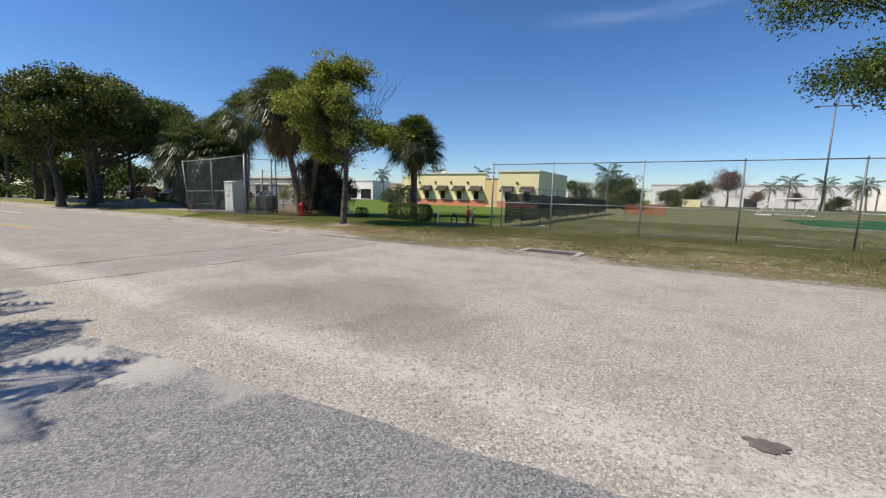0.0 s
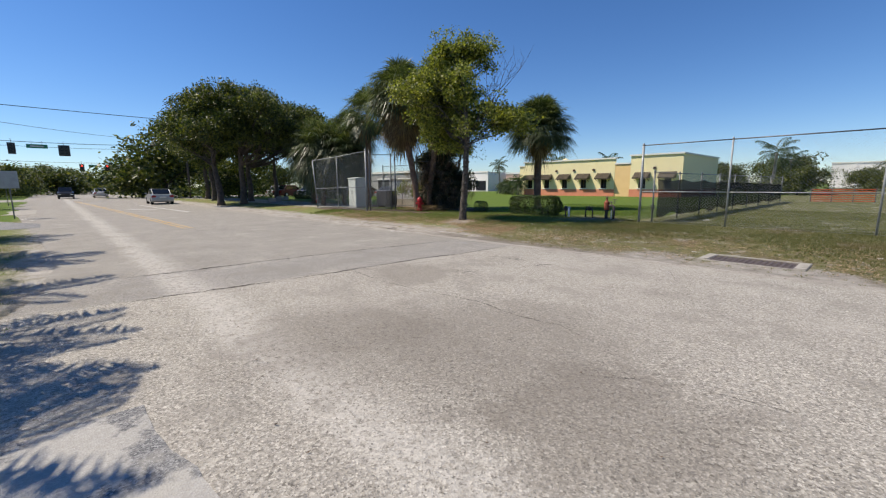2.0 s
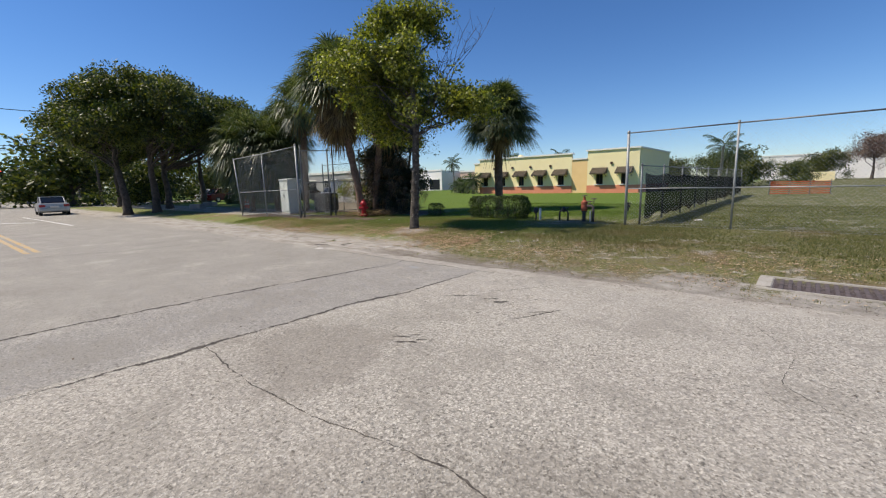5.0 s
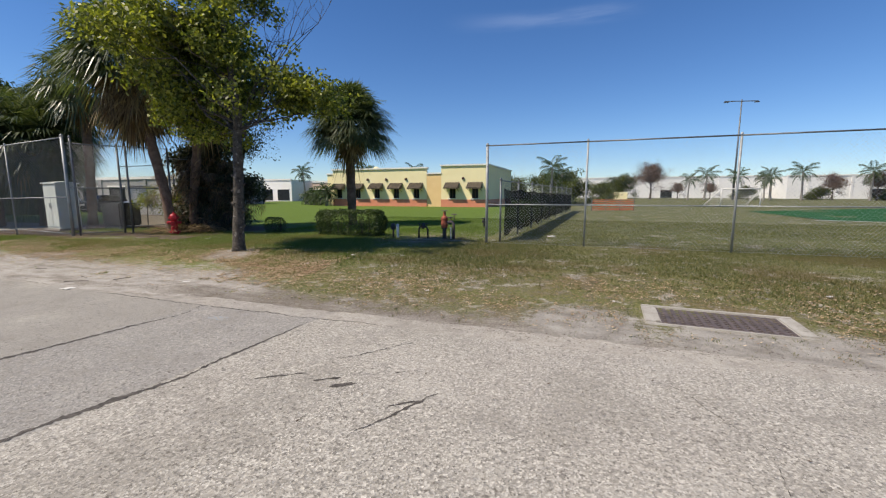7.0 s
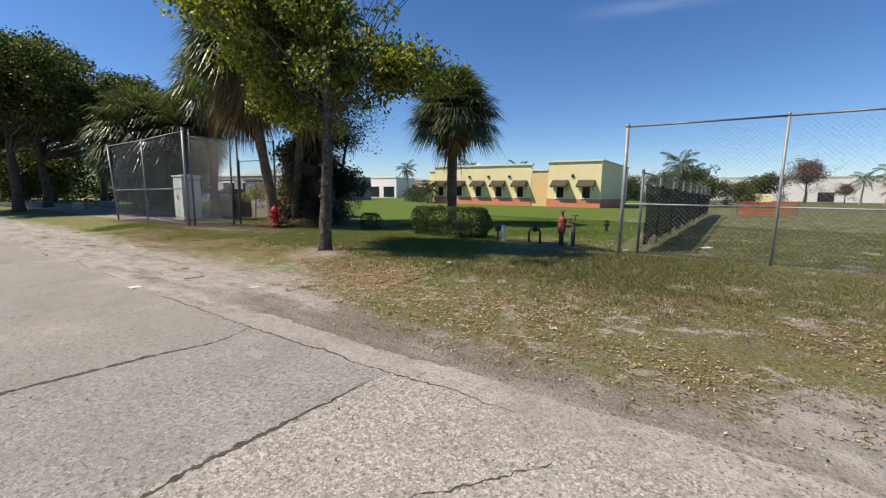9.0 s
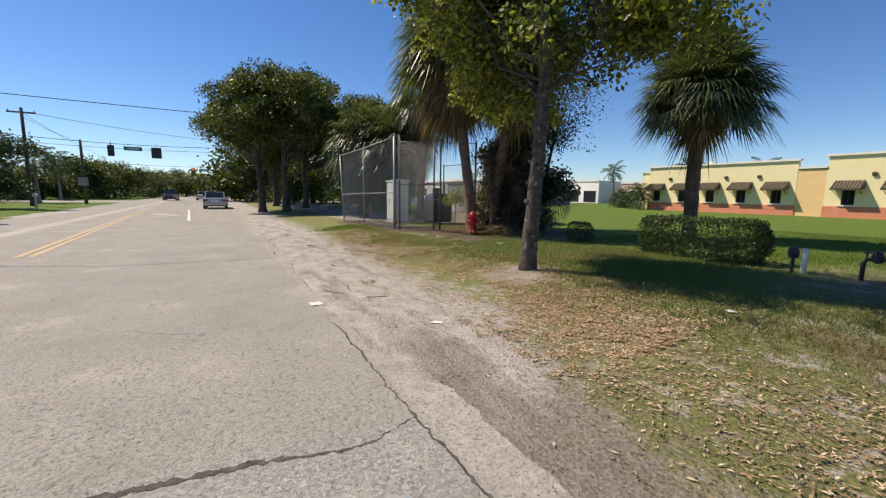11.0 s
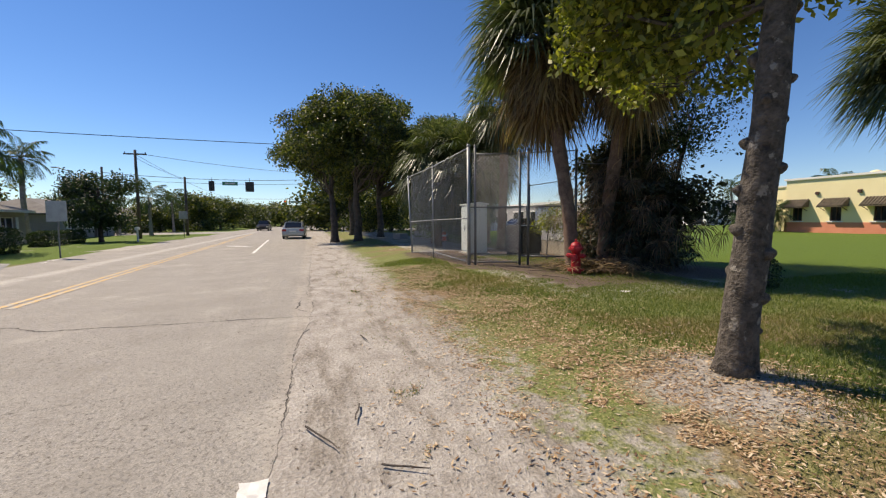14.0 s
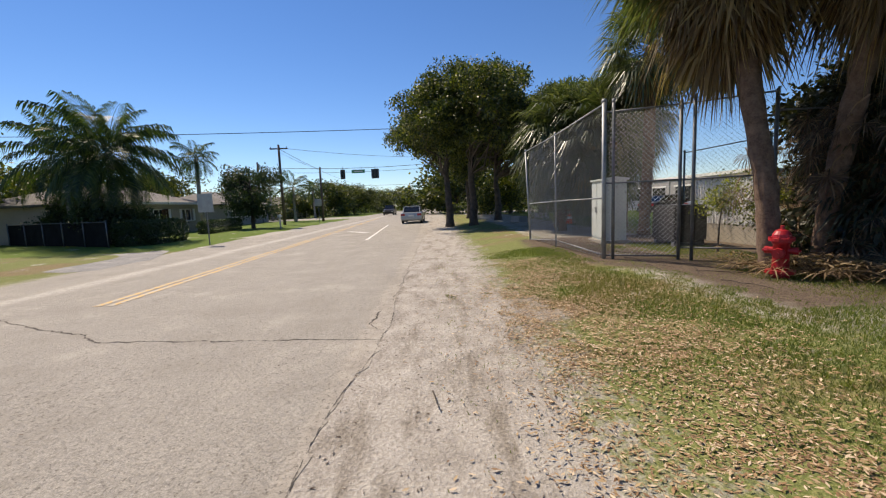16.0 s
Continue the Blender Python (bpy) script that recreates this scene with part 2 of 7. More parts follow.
def make_ground():
    """Soil, sand and turf; bare and worn along the road's edge."""
    m, t, b = node_mat("verge_and_lawn")
    p = position(t)
    sep = t.nodes.new("ShaderNodeSeparateXYZ")
    t.links.new(p, sep.inputs[0])
    X, Y = sep.outputs["X"], sep.outputs["Y"]
    n_big, n_mid, n_fine = noise_tex(t, p, 0.45, 4.0), noise_tex(t, p, 2.6, 5.0, 0.7), noise_tex(t, p, 34.0, 4.0, 0.7)
    along = t.nodes.new("ShaderNodeMapping")
    along.inputs["Scale"].default_value = (0.42, 1.5, 1.0)
    along.inputs["Rotation"].default_value = (0, 0, 0.05)
    t.links.new(p, along.inputs[0])
    n_track = noise_tex(t, along.outputs[0], 1.6, 9.0, 0.72)
    grain = noise_tex(t, p, 150.0, 2.0)
    sand = ramp(t, calc(t, "ADD", calc(t, "MULTIPLY", n_mid, 0.5), calc(t, "MULTIPLY", n_fine, 0.5)),
                [(0.34, (0.26, 0.237, 0.205)), (0.5, (0.41, 0.38, 0.337)), (0.64, (0.56, 0.53, 0.48))])
    soil = ramp(t, n_fine, [(0.35, (0.10, 0.084, 0.062)), (0.65, (0.27, 0.23, 0.18))])
    worn = step(t, X, -12.5, -8.5)
    dirt = mix(t, calc(t, "MULTIPLY", step(t, calc(t, "ADD", n_track, calc(t, "MULTIPLY", worn, 0.10)), 0.47, 0.66), 0.72), sand, soil)
    green = ramp(t, n_fine, [(0.33, (0.085, 0.11, 0.03)), (0.52, (0.19, 0.215, 0.072)), (0.68, (0.36, 0.34, 0.15))])
    straw = ramp(t, n_fine, [(0.33, (0.11, 0.085, 0.042)), (0.66, (0.34, 0.265, 0.145))])
    turf = mix(t, step(t, n_big, 0.49, 0.64), green, straw)
    turf = mix(t, calc(t, "MULTIPLY", worn, 0.5), turf, ramp(t, n_fine, [(0.33, (0.06, 0.05, 0.022)), (0.66, (0.19, 0.155, 0.07))]))
    lush = ramp(t, n_fine, [(0.33, (0.065, 0.115, 0.015)), (0.66, (0.15, 0.215, 0.038))])
    far_in = step(t, calc(t, "ADD", Y, calc(t, "MULTIPLY", n_big, 3.0)), 20.5, 23.5)
    west = calc(t, "SUBTRACT", 1.0, step(t, X, -8.6, -7.2))
    turf = mix(t, calc(t, "MULTIPLY", far_in, west), turf, lush)
    garden = calc(t, "MULTIPLY", calc(t, "SUBTRACT", 1.0, step(t, X, -31.0, -29.0)), calc(t, "SUBTRACT", 1.0, step(t, Y, 0.0, 1.0)))
    turf = mix(t, garden, turf, lush)
    field = ramp(t, noise_tex(t, p, 0.9, 6.0, 0.7), [(0.36, (0.06, 0.075, 0.018)), (0.55, (0.105, 0.118, 0.032)), (0.7, (0.20, 0.18, 0.065))])
    turf = mix(t, calc(t, "MULTIPLY", step(t, Y, 18.0, 19.2), step(t, X, -8.6, -7.2)), turf, field)
    # bare strip beside the road on the field side
    tuft = noise_tex(t, p, 6.5, 5.0, 0.75)
    patchy = calc(t, "MULTIPLY", step(t, tuft, 0.50, 0.57), worn)
    turf = mix(t, calc(t, "MULTIPLY", patchy, 0.6), turf, soil)
    turf = mix(t, calc(t, "MULTIPLY", calc(t, "MULTIPLY", step(t, noise_tex(t, p, 2.1, 6.0, 0.75), 0.54, 0.62), worn), 0.7), turf, sand)
    edge = calc(t, "ADD", calc(t, "ADD", Y, calc(t, "MULTIPLY", worn, 1.35)), calc(t, "SUBTRACT", calc(t, "MULTIPLY", n_mid, 1.8), calc(t, "MULTIPLY", n_big, 0.9)))
    edge = calc(t, "ADD", edge, calc(t, "MULTIPLY", calc(t, "SUBTRACT", tuft, 0.5), 2.2))
    cover = step(t, edge, 12.7, 13.4)
    # near side: turf below the road's other edge
    near = calc(t, "SUBTRACT", 1.0, step(t, calc(t, "ADD", Y, calc(t, "MULTIPLY", n_mid, 1.4)), 0.9, 2.2))
    cover = calc(t, "MAXIMUM", cover, near)
    bare = step(t, noise_tex(t, p, 0.8, 5.0, 0.65), 0.60, 0.68)
    cover = calc(t, "MULTIPLY", cover, calc(t, "SUBTRACT", 1.0, calc(t, "MULTIPLY", calc(t, "MULTIPLY", bare, calc(t, "SUBTRACT", 1.0, far_in)), 0.8)))
    trod = calc(t, "MULTIPLY", step(t, calc(t, "ADD", Y, calc(t, "MULTIPLY", n_mid, 2.2)), 16.0, 16.5), calc(t, "SUBTRACT", 1.0, step(t, calc(t, "ADD", X, calc(t, "MULTIPLY", n_mid, 1.5)), -16.6, -15.2)))
    trod = calc(t, "MULTIPLY", trod, calc(t, "SUBTRACT", 1.0, step(t, Y, 18.5, 19.2)))
    cover = calc(t, "MULTIPLY", cover, calc(t, "SUBTRACT", 1.0, calc(t, "MULTIPLY", trod, 0.85)))
    ring = t.nodes.new("ShaderNodeVectorMath")
    ring.operation = "DISTANCE"
    ring.inputs[1].default_value = (-13.3, 13.95, 0.0)
    t.links.new(p, ring.inputs[0])
    cover = calc(t, "MULTIPLY", cover, step(t, calc(t, "ADD", ring.outputs["Value"], calc(t, "MULTIPLY", n_mid, 1.0)), 1.0, 1.5))
    mx = calc(t, "ADD", X, calc(t, "MULTIPLY", n_mid, 1.2))
    my = calc(t, "ADD", Y, calc(t, "MULTIPLY", n_mid, 1.0))
    mulch = calc(t, "MULTIPLY", calc(t, "MULTIPLY", step(t, mx, -27.6, -26.6), calc(t, "SUBTRACT", 1.0, step(t, mx, -17.2, -16.4))), calc(t, "MULTIPLY", step(t, calc(t, "ADD", my, calc(t, "MINIMUM", 1.3, calc(t, "MAXIMUM", 0.0, calc(t, "MULTIPLY", calc(t, "SUBTRACT", -20.2, X), 0.7)))), 15.8, 16.3), calc(t, "SUBTRACT", 1.0, step(t, my, 21.0, 22.0))))
    # dusty tongue of soil beside the edge, and hard pale ground about the storm drain
    tongue = calc(t, "MULTIPLY", step(t, calc(t, "ADD", Y, calc(t, "MULTIPLY", tuft, 0.5)), 10.85, 11.05), calc(t, "SUBTRACT", 1.0, step(t, calc(t, "ADD", Y, calc(t, "MULTIPLY", n_mid, 0.9)), 11.55, 12.0)))
    tongue = calc(t, "MULTIPLY", tongue, calc(t, "MULTIPLY", step(t, X, -12.6, -11.0), calc(t, "SUBTRACT", 1.0, step(t, X, -6.4, -5.4))))
    dirt = mix(t, calc(t, "MULTIPLY", tongue, 0.5), dirt, ramp(t, n_fine, [(0.35, (0.10, 0.085, 0.066)), (0.65, (0.24, 0.205, 0.165))]))
    for hx, hy, rad in ((-4.75, 11.35, 0.95), (-2.1, 11.15, 0.9), (-3.2, 11.1, 0.8)):
        hard = t.nodes.new("ShaderNodeVectorMath")
        hard.operation = "DISTANCE"
        hard.inputs[1].default_value = (hx, hy, 0.0)
        t.links.new(p, hard.inputs[0])
        flat = calc(t, "SUBTRACT", 1.0, step(t, calc(t, "ADD", hard.outputs["Value"], calc(t, "MULTIPLY", calc(t, "SUBTRACT", tuft, 0.5), 1.6)), 0.65 * rad, rad))
        dirt = mix(t, calc(t, "MULTIPLY", flat, 0.75), dirt, ramp(t, n_mid, [(0.36, (0.25, 0.23, 0.2)), (0.62, (0.41, 0.385, 0.34))]))
        cover = calc(t, "MULTIPLY", cover, calc(t, "SUBTRACT", 1.0, flat))
    col = mix(t, cover, dirt, turf)
    col = mix(t, mulch, col, ramp(t, n_fine, [(0.33, (0.045, 0.034, 0.026)), (0.66, (0.21, 0.16, 0.118))]))
    col = mix(t, calc(t, "MULTIPLY", step(t, grain, 0.5, 0.7), 0.25), col, (0.07, 0.055, 0.035))
    t.links.new(col, b.inputs["Base Color"])
    b.inputs["Roughness"].default_value = 0.95
    b.inputs["Specular IOR Level"].default_value = 0.15
    bump(t, b, calc(t, "ADD", n_fine, calc(t, "MULTIPLY", n_mid, 1.5)), 0.8, 0.03)
    return m


ASPHALT, NEW_ASPHALT, GROUND = make_asphalt(), make_newer_asphalt(), make_ground()
CRACK = surface("crack_filler", (0.035, 0.030, 0.026), (0.12, 0.105, 0.09), 14, 0.95)
YELLOW = surface("worn_yellow_paint", (0.50, 0.29, 0.06), (0.55, 0.37, 0.14), 3, 0.7, spots=((0.37, 0.335, 0.27), 7.0, 0.47))
WHITE_LINE = surface("worn_white_paint", (0.6, 0.59, 0.55), (0.72, 0.71, 0.68), 3, 0.7, spots=((0.40, 0.37, 0.32), 8.0, 0.56))
CONCRETE = surface("old_concrete", (0.27, 0.25, 0.21), (0.44, 0.41, 0.36), 3, 0.9, spots=((0.20, 0.18, 0.15), 4.0, 0.6))
GALV = surface("galvanised_steel", (0.24, 0.255, 0.26), (0.37, 0.385, 0.39), 7, 0.55, 0.35, 50, 0.1)
GALV_DARK = surface("weathered_galvanised_steel", (0.11, 0.12, 0.125), (0.21, 0.22, 0.23), 7, 0.55, 0.5, 50, 0.1)
WIRE = surface("chain_link_wire", (0.36, 0.38, 0.39), (0.50, 0.52, 0.53), 7, 0.5, 0.6, 50, 0.0)
GREEN_WIRE = surface("dark_coated_wire", (0.035, 0.05, 0.045), (0.07, 0.09, 0.085), 7, 0.5, 0.1, 50, 0.0)
BLACK_STEEL = surface("black_painted_steel", (0.018, 0.019, 0.02), (0.05, 0.05, 0.052), 7, 0.5, 0.2, 50, 0.1)
CAST_IRON = surface("rusty_cast_iron", (0.075, 0.06, 0.058), (0.165, 0.13, 0.12), 9, 0.75, 0.25, 60, 0.3)
RED_PAINT = surface("red_hydrant_paint", (0.34, 0.010, 0.016), (0.48, 0.018, 0.024), 6, 0.42, 0, 60, 0.12, spots=((0.25, 0.02, 0.02), 14.0, 0.66))
RUST_RED = surface("rusty_red_paint", (0.22, 0.05, 0.025), (0.40, 0.11, 0.05), 9, 0.65, 0.1, 60, 0.2)
CREAM = surface("cream_stucco", (0.80, 0.70, 0.40), (0.86, 0.76, 0.45), 0.8, 0.9, 0, 45, 0.2)
APRICOT = surface("apricot_stucco", (0.76, 0.52, 0.24), (0.82, 0.58, 0.28), 0.8, 0.9, 0, 45, 0.2)
TERRACOTTA = surface("terracotta_stucco", (0.62, 0.225, 0.13), (0.70, 0.28, 0.17), 1.0, 0.9, 0, 45, 0.2)
TRIM_WHITE = surface("white_trim_paint", (0.70, 0.68, 0.62), (0.80, 0.78, 0.73), 2, 0.7)
AWNING = surface("brown_clay_awning", (0.075, 0.06, 0.04), (0.16, 0.125, 0.085), 5, 0.85, 0, 30, 0.4)
DARK_WOOD = surface("dark_brown_window_frame", (0.05, 0.022, 0.014), (0.09, 0.04, 0.024), 4, 0.55)
BARK_GREY = surface("grey_mottled_bark", (0.032, 0.027, 0.021), (0.135, 0.115, 0.094), 9, 0.95, 0, 34, 1.0, 0.07, spots=((0.25, 0.23, 0.195), 8.0, 0.60))
BARK_DARK = surface("dark_bark", (0.04, 0.032, 0.025), (0.12, 0.098, 0.08), 5, 0.95, 0, 30, 0.9, 0.03)
BARK_PALM = surface("palm_bark", (0.095, 0.058, 0.04), (0.23, 0.152, 0.105), 6, 0.95, 0, 28, 0.9, 0.03)
BARK_SMOOTH = surface("pale_ringed_palm_trunk", (0.17, 0.155, 0.13), (0.34, 0.315, 0.28), 4, 0.9, 0, 30, 0.5, 0.02)
LEAF_YOUNG = foliage("young_tree_leaves", [(0.05, 0.065, 0.013), (0.17, 0.195, 0.035), (0.40, 0.40, 0.08)], 0.42)
LEAF_BIG = foliage("broad_tree_leaves", [(0.014, 0.026, 0.007), (0.052, 0.078, 0.014), (0.20, 0.205, 0.032)], 0.3)
LEAF_DARK = foliage("dark_tree_leaves", [(0.012, 0.026, 0.009), (0.03, 0.055, 0.016), (0.055, 0.085, 0.022)], 0.22)
LEAF_SABAL = foliage("fan_palm_leaves", [(0.035, 0.054, 0.023), (0.085, 0.11, 0.048), (0.18, 0.195, 0.105)], 0.3, 0.4)
LEAF_DEADPALM = foliage("dead_palm_leaves", [(0.09, 0.055, 0.03), (0.24, 0.165, 0.09), (0.46, 0.345, 0.20)], 0.35, 0.8)
LEAF_DEADFROND = foliage("brown_dead_fronds", [(0.05, 0.03, 0.02), (0.15, 0.092, 0.058), (0.32, 0.215, 0.135)], 0.25, 0.8)
LEAF_PALM = foliage("feather_palm_leaves", [(0.016, 0.036, 0.011), (0.04, 0.074, 0.02), (0.09, 0.125, 0.034)], 0.3, 0.55)
LEAF_BOUGH = foliage("bough_leaves", [(0.03, 0.055, 0.012), (0.075, 0.115, 0.022), (0.15, 0.2, 0.05)], 0.3)
LEAF_HEDGE = foliage("hedge_leaves", [(0.018, 0.034, 0.009), (0.048, 0.08, 0.017), (0.12, 0.16, 0.038)], 0.25)
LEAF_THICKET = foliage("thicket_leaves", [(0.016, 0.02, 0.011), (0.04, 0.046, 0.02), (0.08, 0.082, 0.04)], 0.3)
LEAF_BARE = foliage("bare_twigs", [(0.10, 0.065, 0.055), (0.19, 0.125, 0.105), (0.24, 0.17, 0.14)], 0.1, 0.9)
GRASS = foliage("grass_blades", [(0.075, 0.115, 0.022), (0.145, 0.195, 0.042), (0.26, 0.27, 0.095)], 0.35, 0.6, (0.22, 0.18, 0.08))
GRASS_DRY = foliage("dry_grass_blades", [(0.06, 0.075, 0.02), (0.13, 0.14, 0.04), (0.25, 0.22, 0.09)], 0.3, 0.6, (0.17, 0.13, 0.06))
GRASS_LUSH = foliage("lawn_blades", [(0.07, 0.125, 0.017), (0.13, 0.19, 0.032), (0.21, 0.265, 0.058)], 0.4, 0.6)
GRASS_FIELD = foliage("field_blades", [(0.06, 0.08, 0.018), (0.12, 0.135, 0.035), (0.24, 0.21, 0.08)], 0.3, 0.6)
LITTER_LEAF = foliage("fallen_leaves", [(0.15, 0.085, 0.045), (0.34, 0.205, 0.10), (0.48, 0.345, 0.19), (0.72, 0.58, 0.41)], 0.02, 0.8)
PAPER = plain("white_paper", (0.66, 0.64, 0.60), 0.7)
GLASS = surface("dark_window_glass", (0.02, 0.022, 0.025), (0.03, 0.033, 0.036), 2, 0.08, 0, 10, 0.0)
TURF = surface("artificial_turf", (0.018, 0.075, 0.024), (0.026, 0.095, 0.032), 0.7, 0.95, 0, 30, 0.2, gloss=0.08)
WHITE_WALL = surface("white_painted_wall", (0.74, 0.72, 0.68), (0.82, 0.80, 0.76), 0.2, 0.85, 0, 3, 0.05)
PINK_WALL = surface("faded_pink_wall", (0.50, 0.36, 0.28), (0.58, 0.44, 0.36), 0.3, 0.85, 0, 3, 0.05)
BEIGE_WALL = surface("beige_stucco", (0.32, 0.28, 0.22), (0.41, 0.365, 0.29), 0.5, 0.9, 0, 20, 0.1)
GREY_WALL = surface("grey_painted_wall", (0.24, 0.235, 0.23), (0.33, 0.32, 0.31), 0.5, 0.9, 0, 20, 0.1)
ROOF = surface("grey_shingle_roof", (0.10, 0.092, 0.082), (0.19, 0.175, 0.155), 1.2, 0.92, 0, 14, 0.4, 0.02)
CABINET = surface("pale_green_cabinet_paint", (0.58, 0.63, 0.58), (0.68, 0.72, 0.67), 1.5, 0.55, 0, 30, 0.08, spots=((0.36, 0.38, 0.34), 3.0, 0.62))
SCREEN = surface("black_windscreen_cloth", (0.010, 0.010, 0.010), (0.022, 0.022, 0.022), 1.5, 0.95, 0, 120, 0.2, gloss=0.05)
WOODPOLE = surface("weathered_wood_pole", (0.055, 0.045, 0.037), (0.12, 0.098, 0.08), 3, 0.95, 0, 30, 0.4)
SIGN_GREEN = plain("street_sign_green", (0.02, 0.20, 0.11), 0.5)
SIGN_BACK = plain("sign_aluminium", (0.36, 0.37, 0.37), 0.5, 0.5)
RUBBER = plain("black_rubber", (0.02, 0.02, 0.02), 0.8)
TAIL = plain("tail_light_red", (0.35, 0.01, 0.01), 0.3)
CAR_GLASS = plain("tinted_car_glass", (0.012, 0.014, 0.016), 0.06)
CHROME = plain("chrome_trim", (0.5, 0.5, 0.5), 0.25, 0.9)
SILVER, BLACKCAR, DARKRED, WHITECAR = (plain(n, c, 0.28, k) for n, c, k in (
    ("silver_car_paint", (0.36, 0.37, 0.38), 0.5), ("black_car_paint", (0.012, 0.012, 0.014), 0.0),
    ("dark_red_car_paint", (0.13, 0.012, 0.014), 0.0), ("white_car_paint", (0.72, 0.72, 0.72), 0.0)))
STAIN = surface("oil_stain", (0.07, 0.06, 0.052), (0.18, 0.16, 0.14), 6, 0.8)
BLUE_SPOT = surface("faded_blue_paint", (0.22, 0.255, 0.28), (0.29, 0.315, 0.33), 12, 0.85, spots=((0.31, 0.29, 0.255), 30.0, 0.44))
MULCH = surface("brown_mulch", (0.05, 0.036, 0.027), (0.17, 0.125, 0.09), 3, 0.95, 0, 30, 0.9, 0.03)
BARREL = plain("orange_barrel", (0.75, 0.10, 0.03), 0.5)


# ---- mesh tools ----
class Geo:
    """Plain vertex and face lists for one mesh."""

    def __init__(self):
        self.v, self.f = [], []

    def box(self, x0, y0, z0, x1, y1, z1):
        n = len(self.v)
        self.v += [(x, y, z) for z in (z0, z1) for x, y in ((x0, y0), (x1, y0), (x1, y1), (x0, y1))]
        self.f += [(n + a, n + b, n + c, n + d) for a, b, c, d in ((3, 2, 1, 0), (4, 5, 6, 7), (0, 1, 5, 4), (1, 2, 6, 5), (2, 3, 7, 6), (3, 0, 4, 7))]
        return self

    def tube(self, pts, radii, sides=8, caps=True):
        pts = [Vector(p) for p in pts]
        if isinstance(radii, (int, float)):
            radii = [radii] * len(pts)
        n0 = len(self.v)
        ref = None
        for i, p in enumerate(pts):
            d = (pts[min(i + 1, len(pts) - 1)] - pts[max(i - 1, 0)]).normalized()
            if ref is None:
                ref = d.cross(Vector((0.31, 0.95, 0.05)) if abs(d.y) < 0.9 else Vector((1, 0, 0.1))).normalized()
            u = (ref - d * ref.dot(d)).normalized()
            ref = u
            w = d.cross(u)
            for k in range(sides):
                a = 2 * math.pi * k / sides
                self.v.append(tuple(p + (u * math.cos(a) + w * math.sin(a)) * radii[i]))
        for i in range(len(pts) - 1):
            for k in range(sides):
                a, b = n0 + i * sides + k, n0 + i * sides + (k + 1) % sides
                self.f.append((a, b, b + sides, a + sides))
        if caps:
            self.f.append(tuple(n0 + k for k in reversed(range(sides))))
            self.f.append(tuple(n0 + (len(pts) - 1) * sides + k for k in range(sides)))
        return self

    def lathe(self, c, profile, sides=16):
        """profile: (radius, height) pairs, turned about an upright line through c."""
        n0 = len(self.v)
        for r, h in profile:
            for k in range(sides):
                a = 2 * math.pi * k / sides
                self.v.append((c[0] + r * math.cos(a), c[1] + r * math.sin(a), c[2] + h))
        for i in range(len(profile) - 1):
            for k in range(sides):
                a, b = n0 + i * sides + k, n0 + i * sides + (k + 1) % sides
                self.f.append((a, b, b + sides, a + sides))
        self.f.append(tuple(n0 + k for k in reversed(range(sides))))
        self.f.append(tuple(n0 + (len(profile) - 1) * sides + k for k in range(sides)))
        return self

    def strip(self, left, right):
        n = len(self.v)
        for a, b in zip(left, right):
            self.v += [tuple(a), tuple(b)]
        self.f += [(n + 2 * i, n + 2 * i + 1, n + 2 * i + 3, n + 2 * i + 2) for i in range(len(left) - 1)]
        return self

    def prism(self, outline, axis, lo, hi):
        """A closed outline of 2D points, pushed through along an axis."""
        n, k = len(self.v), len(outline)
        for d in (lo, hi):
            for a, b in outline:
                self.v.append({"x": (d, a, b), "y": (a, d, b), "z": (a, b, d)}[axis])
        self.f.append(tuple(n + i for i in reversed(range(k))))
        self.f.append(tuple(n + k + i for i in range(k)))
        self.f += [(n + i, n + (i + 1) % k, n + k + (i + 1) % k, n + k + i) for i in range(k)]
        return self

    def mesh(self, name, smooth=False):
        me = bpy.data.meshes.new(name)
        me.from_pydata(self.v, [], self.f)
        if smooth:
            me.polygons.foreach_set("use_smooth", [True] * len(me.polygons))
        return me


def part(name, geo, material, parent=None, label="", smooth=False, bevel=0.0):
    """Links one mesh, under a thing or a part where given."""
    me = geo.mesh(name, smooth)
    if bevel:
        bm = bmesh.new()
        bm.from_mesh(me)
        bmesh.ops.recalc_face_normals(bm, faces=bm.faces)
        bmesh.ops.bevel(bm, geom=[e for e in bm.edges if len(e.link_faces) == 2 and e.calc_face_angle(0) > 0.6], offset=bevel, segments=2, affect="EDGES", clamp_overlap=True)
        bm.to_mesh(me)
        bm.free()
    me.materials.append(material)
    ob = new(name, me)
    if parent:
        ob.parent = parent
    if label:
        ob["label"] = label
    return ob


def lift(x, y):
    """The verge and lawns stand a hand's breadth above the road."""
    def soft(v):
        v = min(1.0, max(0.0, v))
        return v * v * (3 - 2 * v)
    return 0.11 * soft((y - 12.4) / 2.2) * soft((x + 66.0) / 6.0)


def thing(name, label, category, at=(0, 0, 0), turn=0.0, group="", kind="", size=1.0):
    e = new(name)
    e.empty_display_size = 0.2
    e.matrix_world = pose(at[0], at[1], at[2] + lift(at[0], at[1]), 0, 0, turn) @ Matrix.Scale(size, 4)
    return tagged(e, label, category, group, kind)


def rng(seed):
    return random.Random(seed)


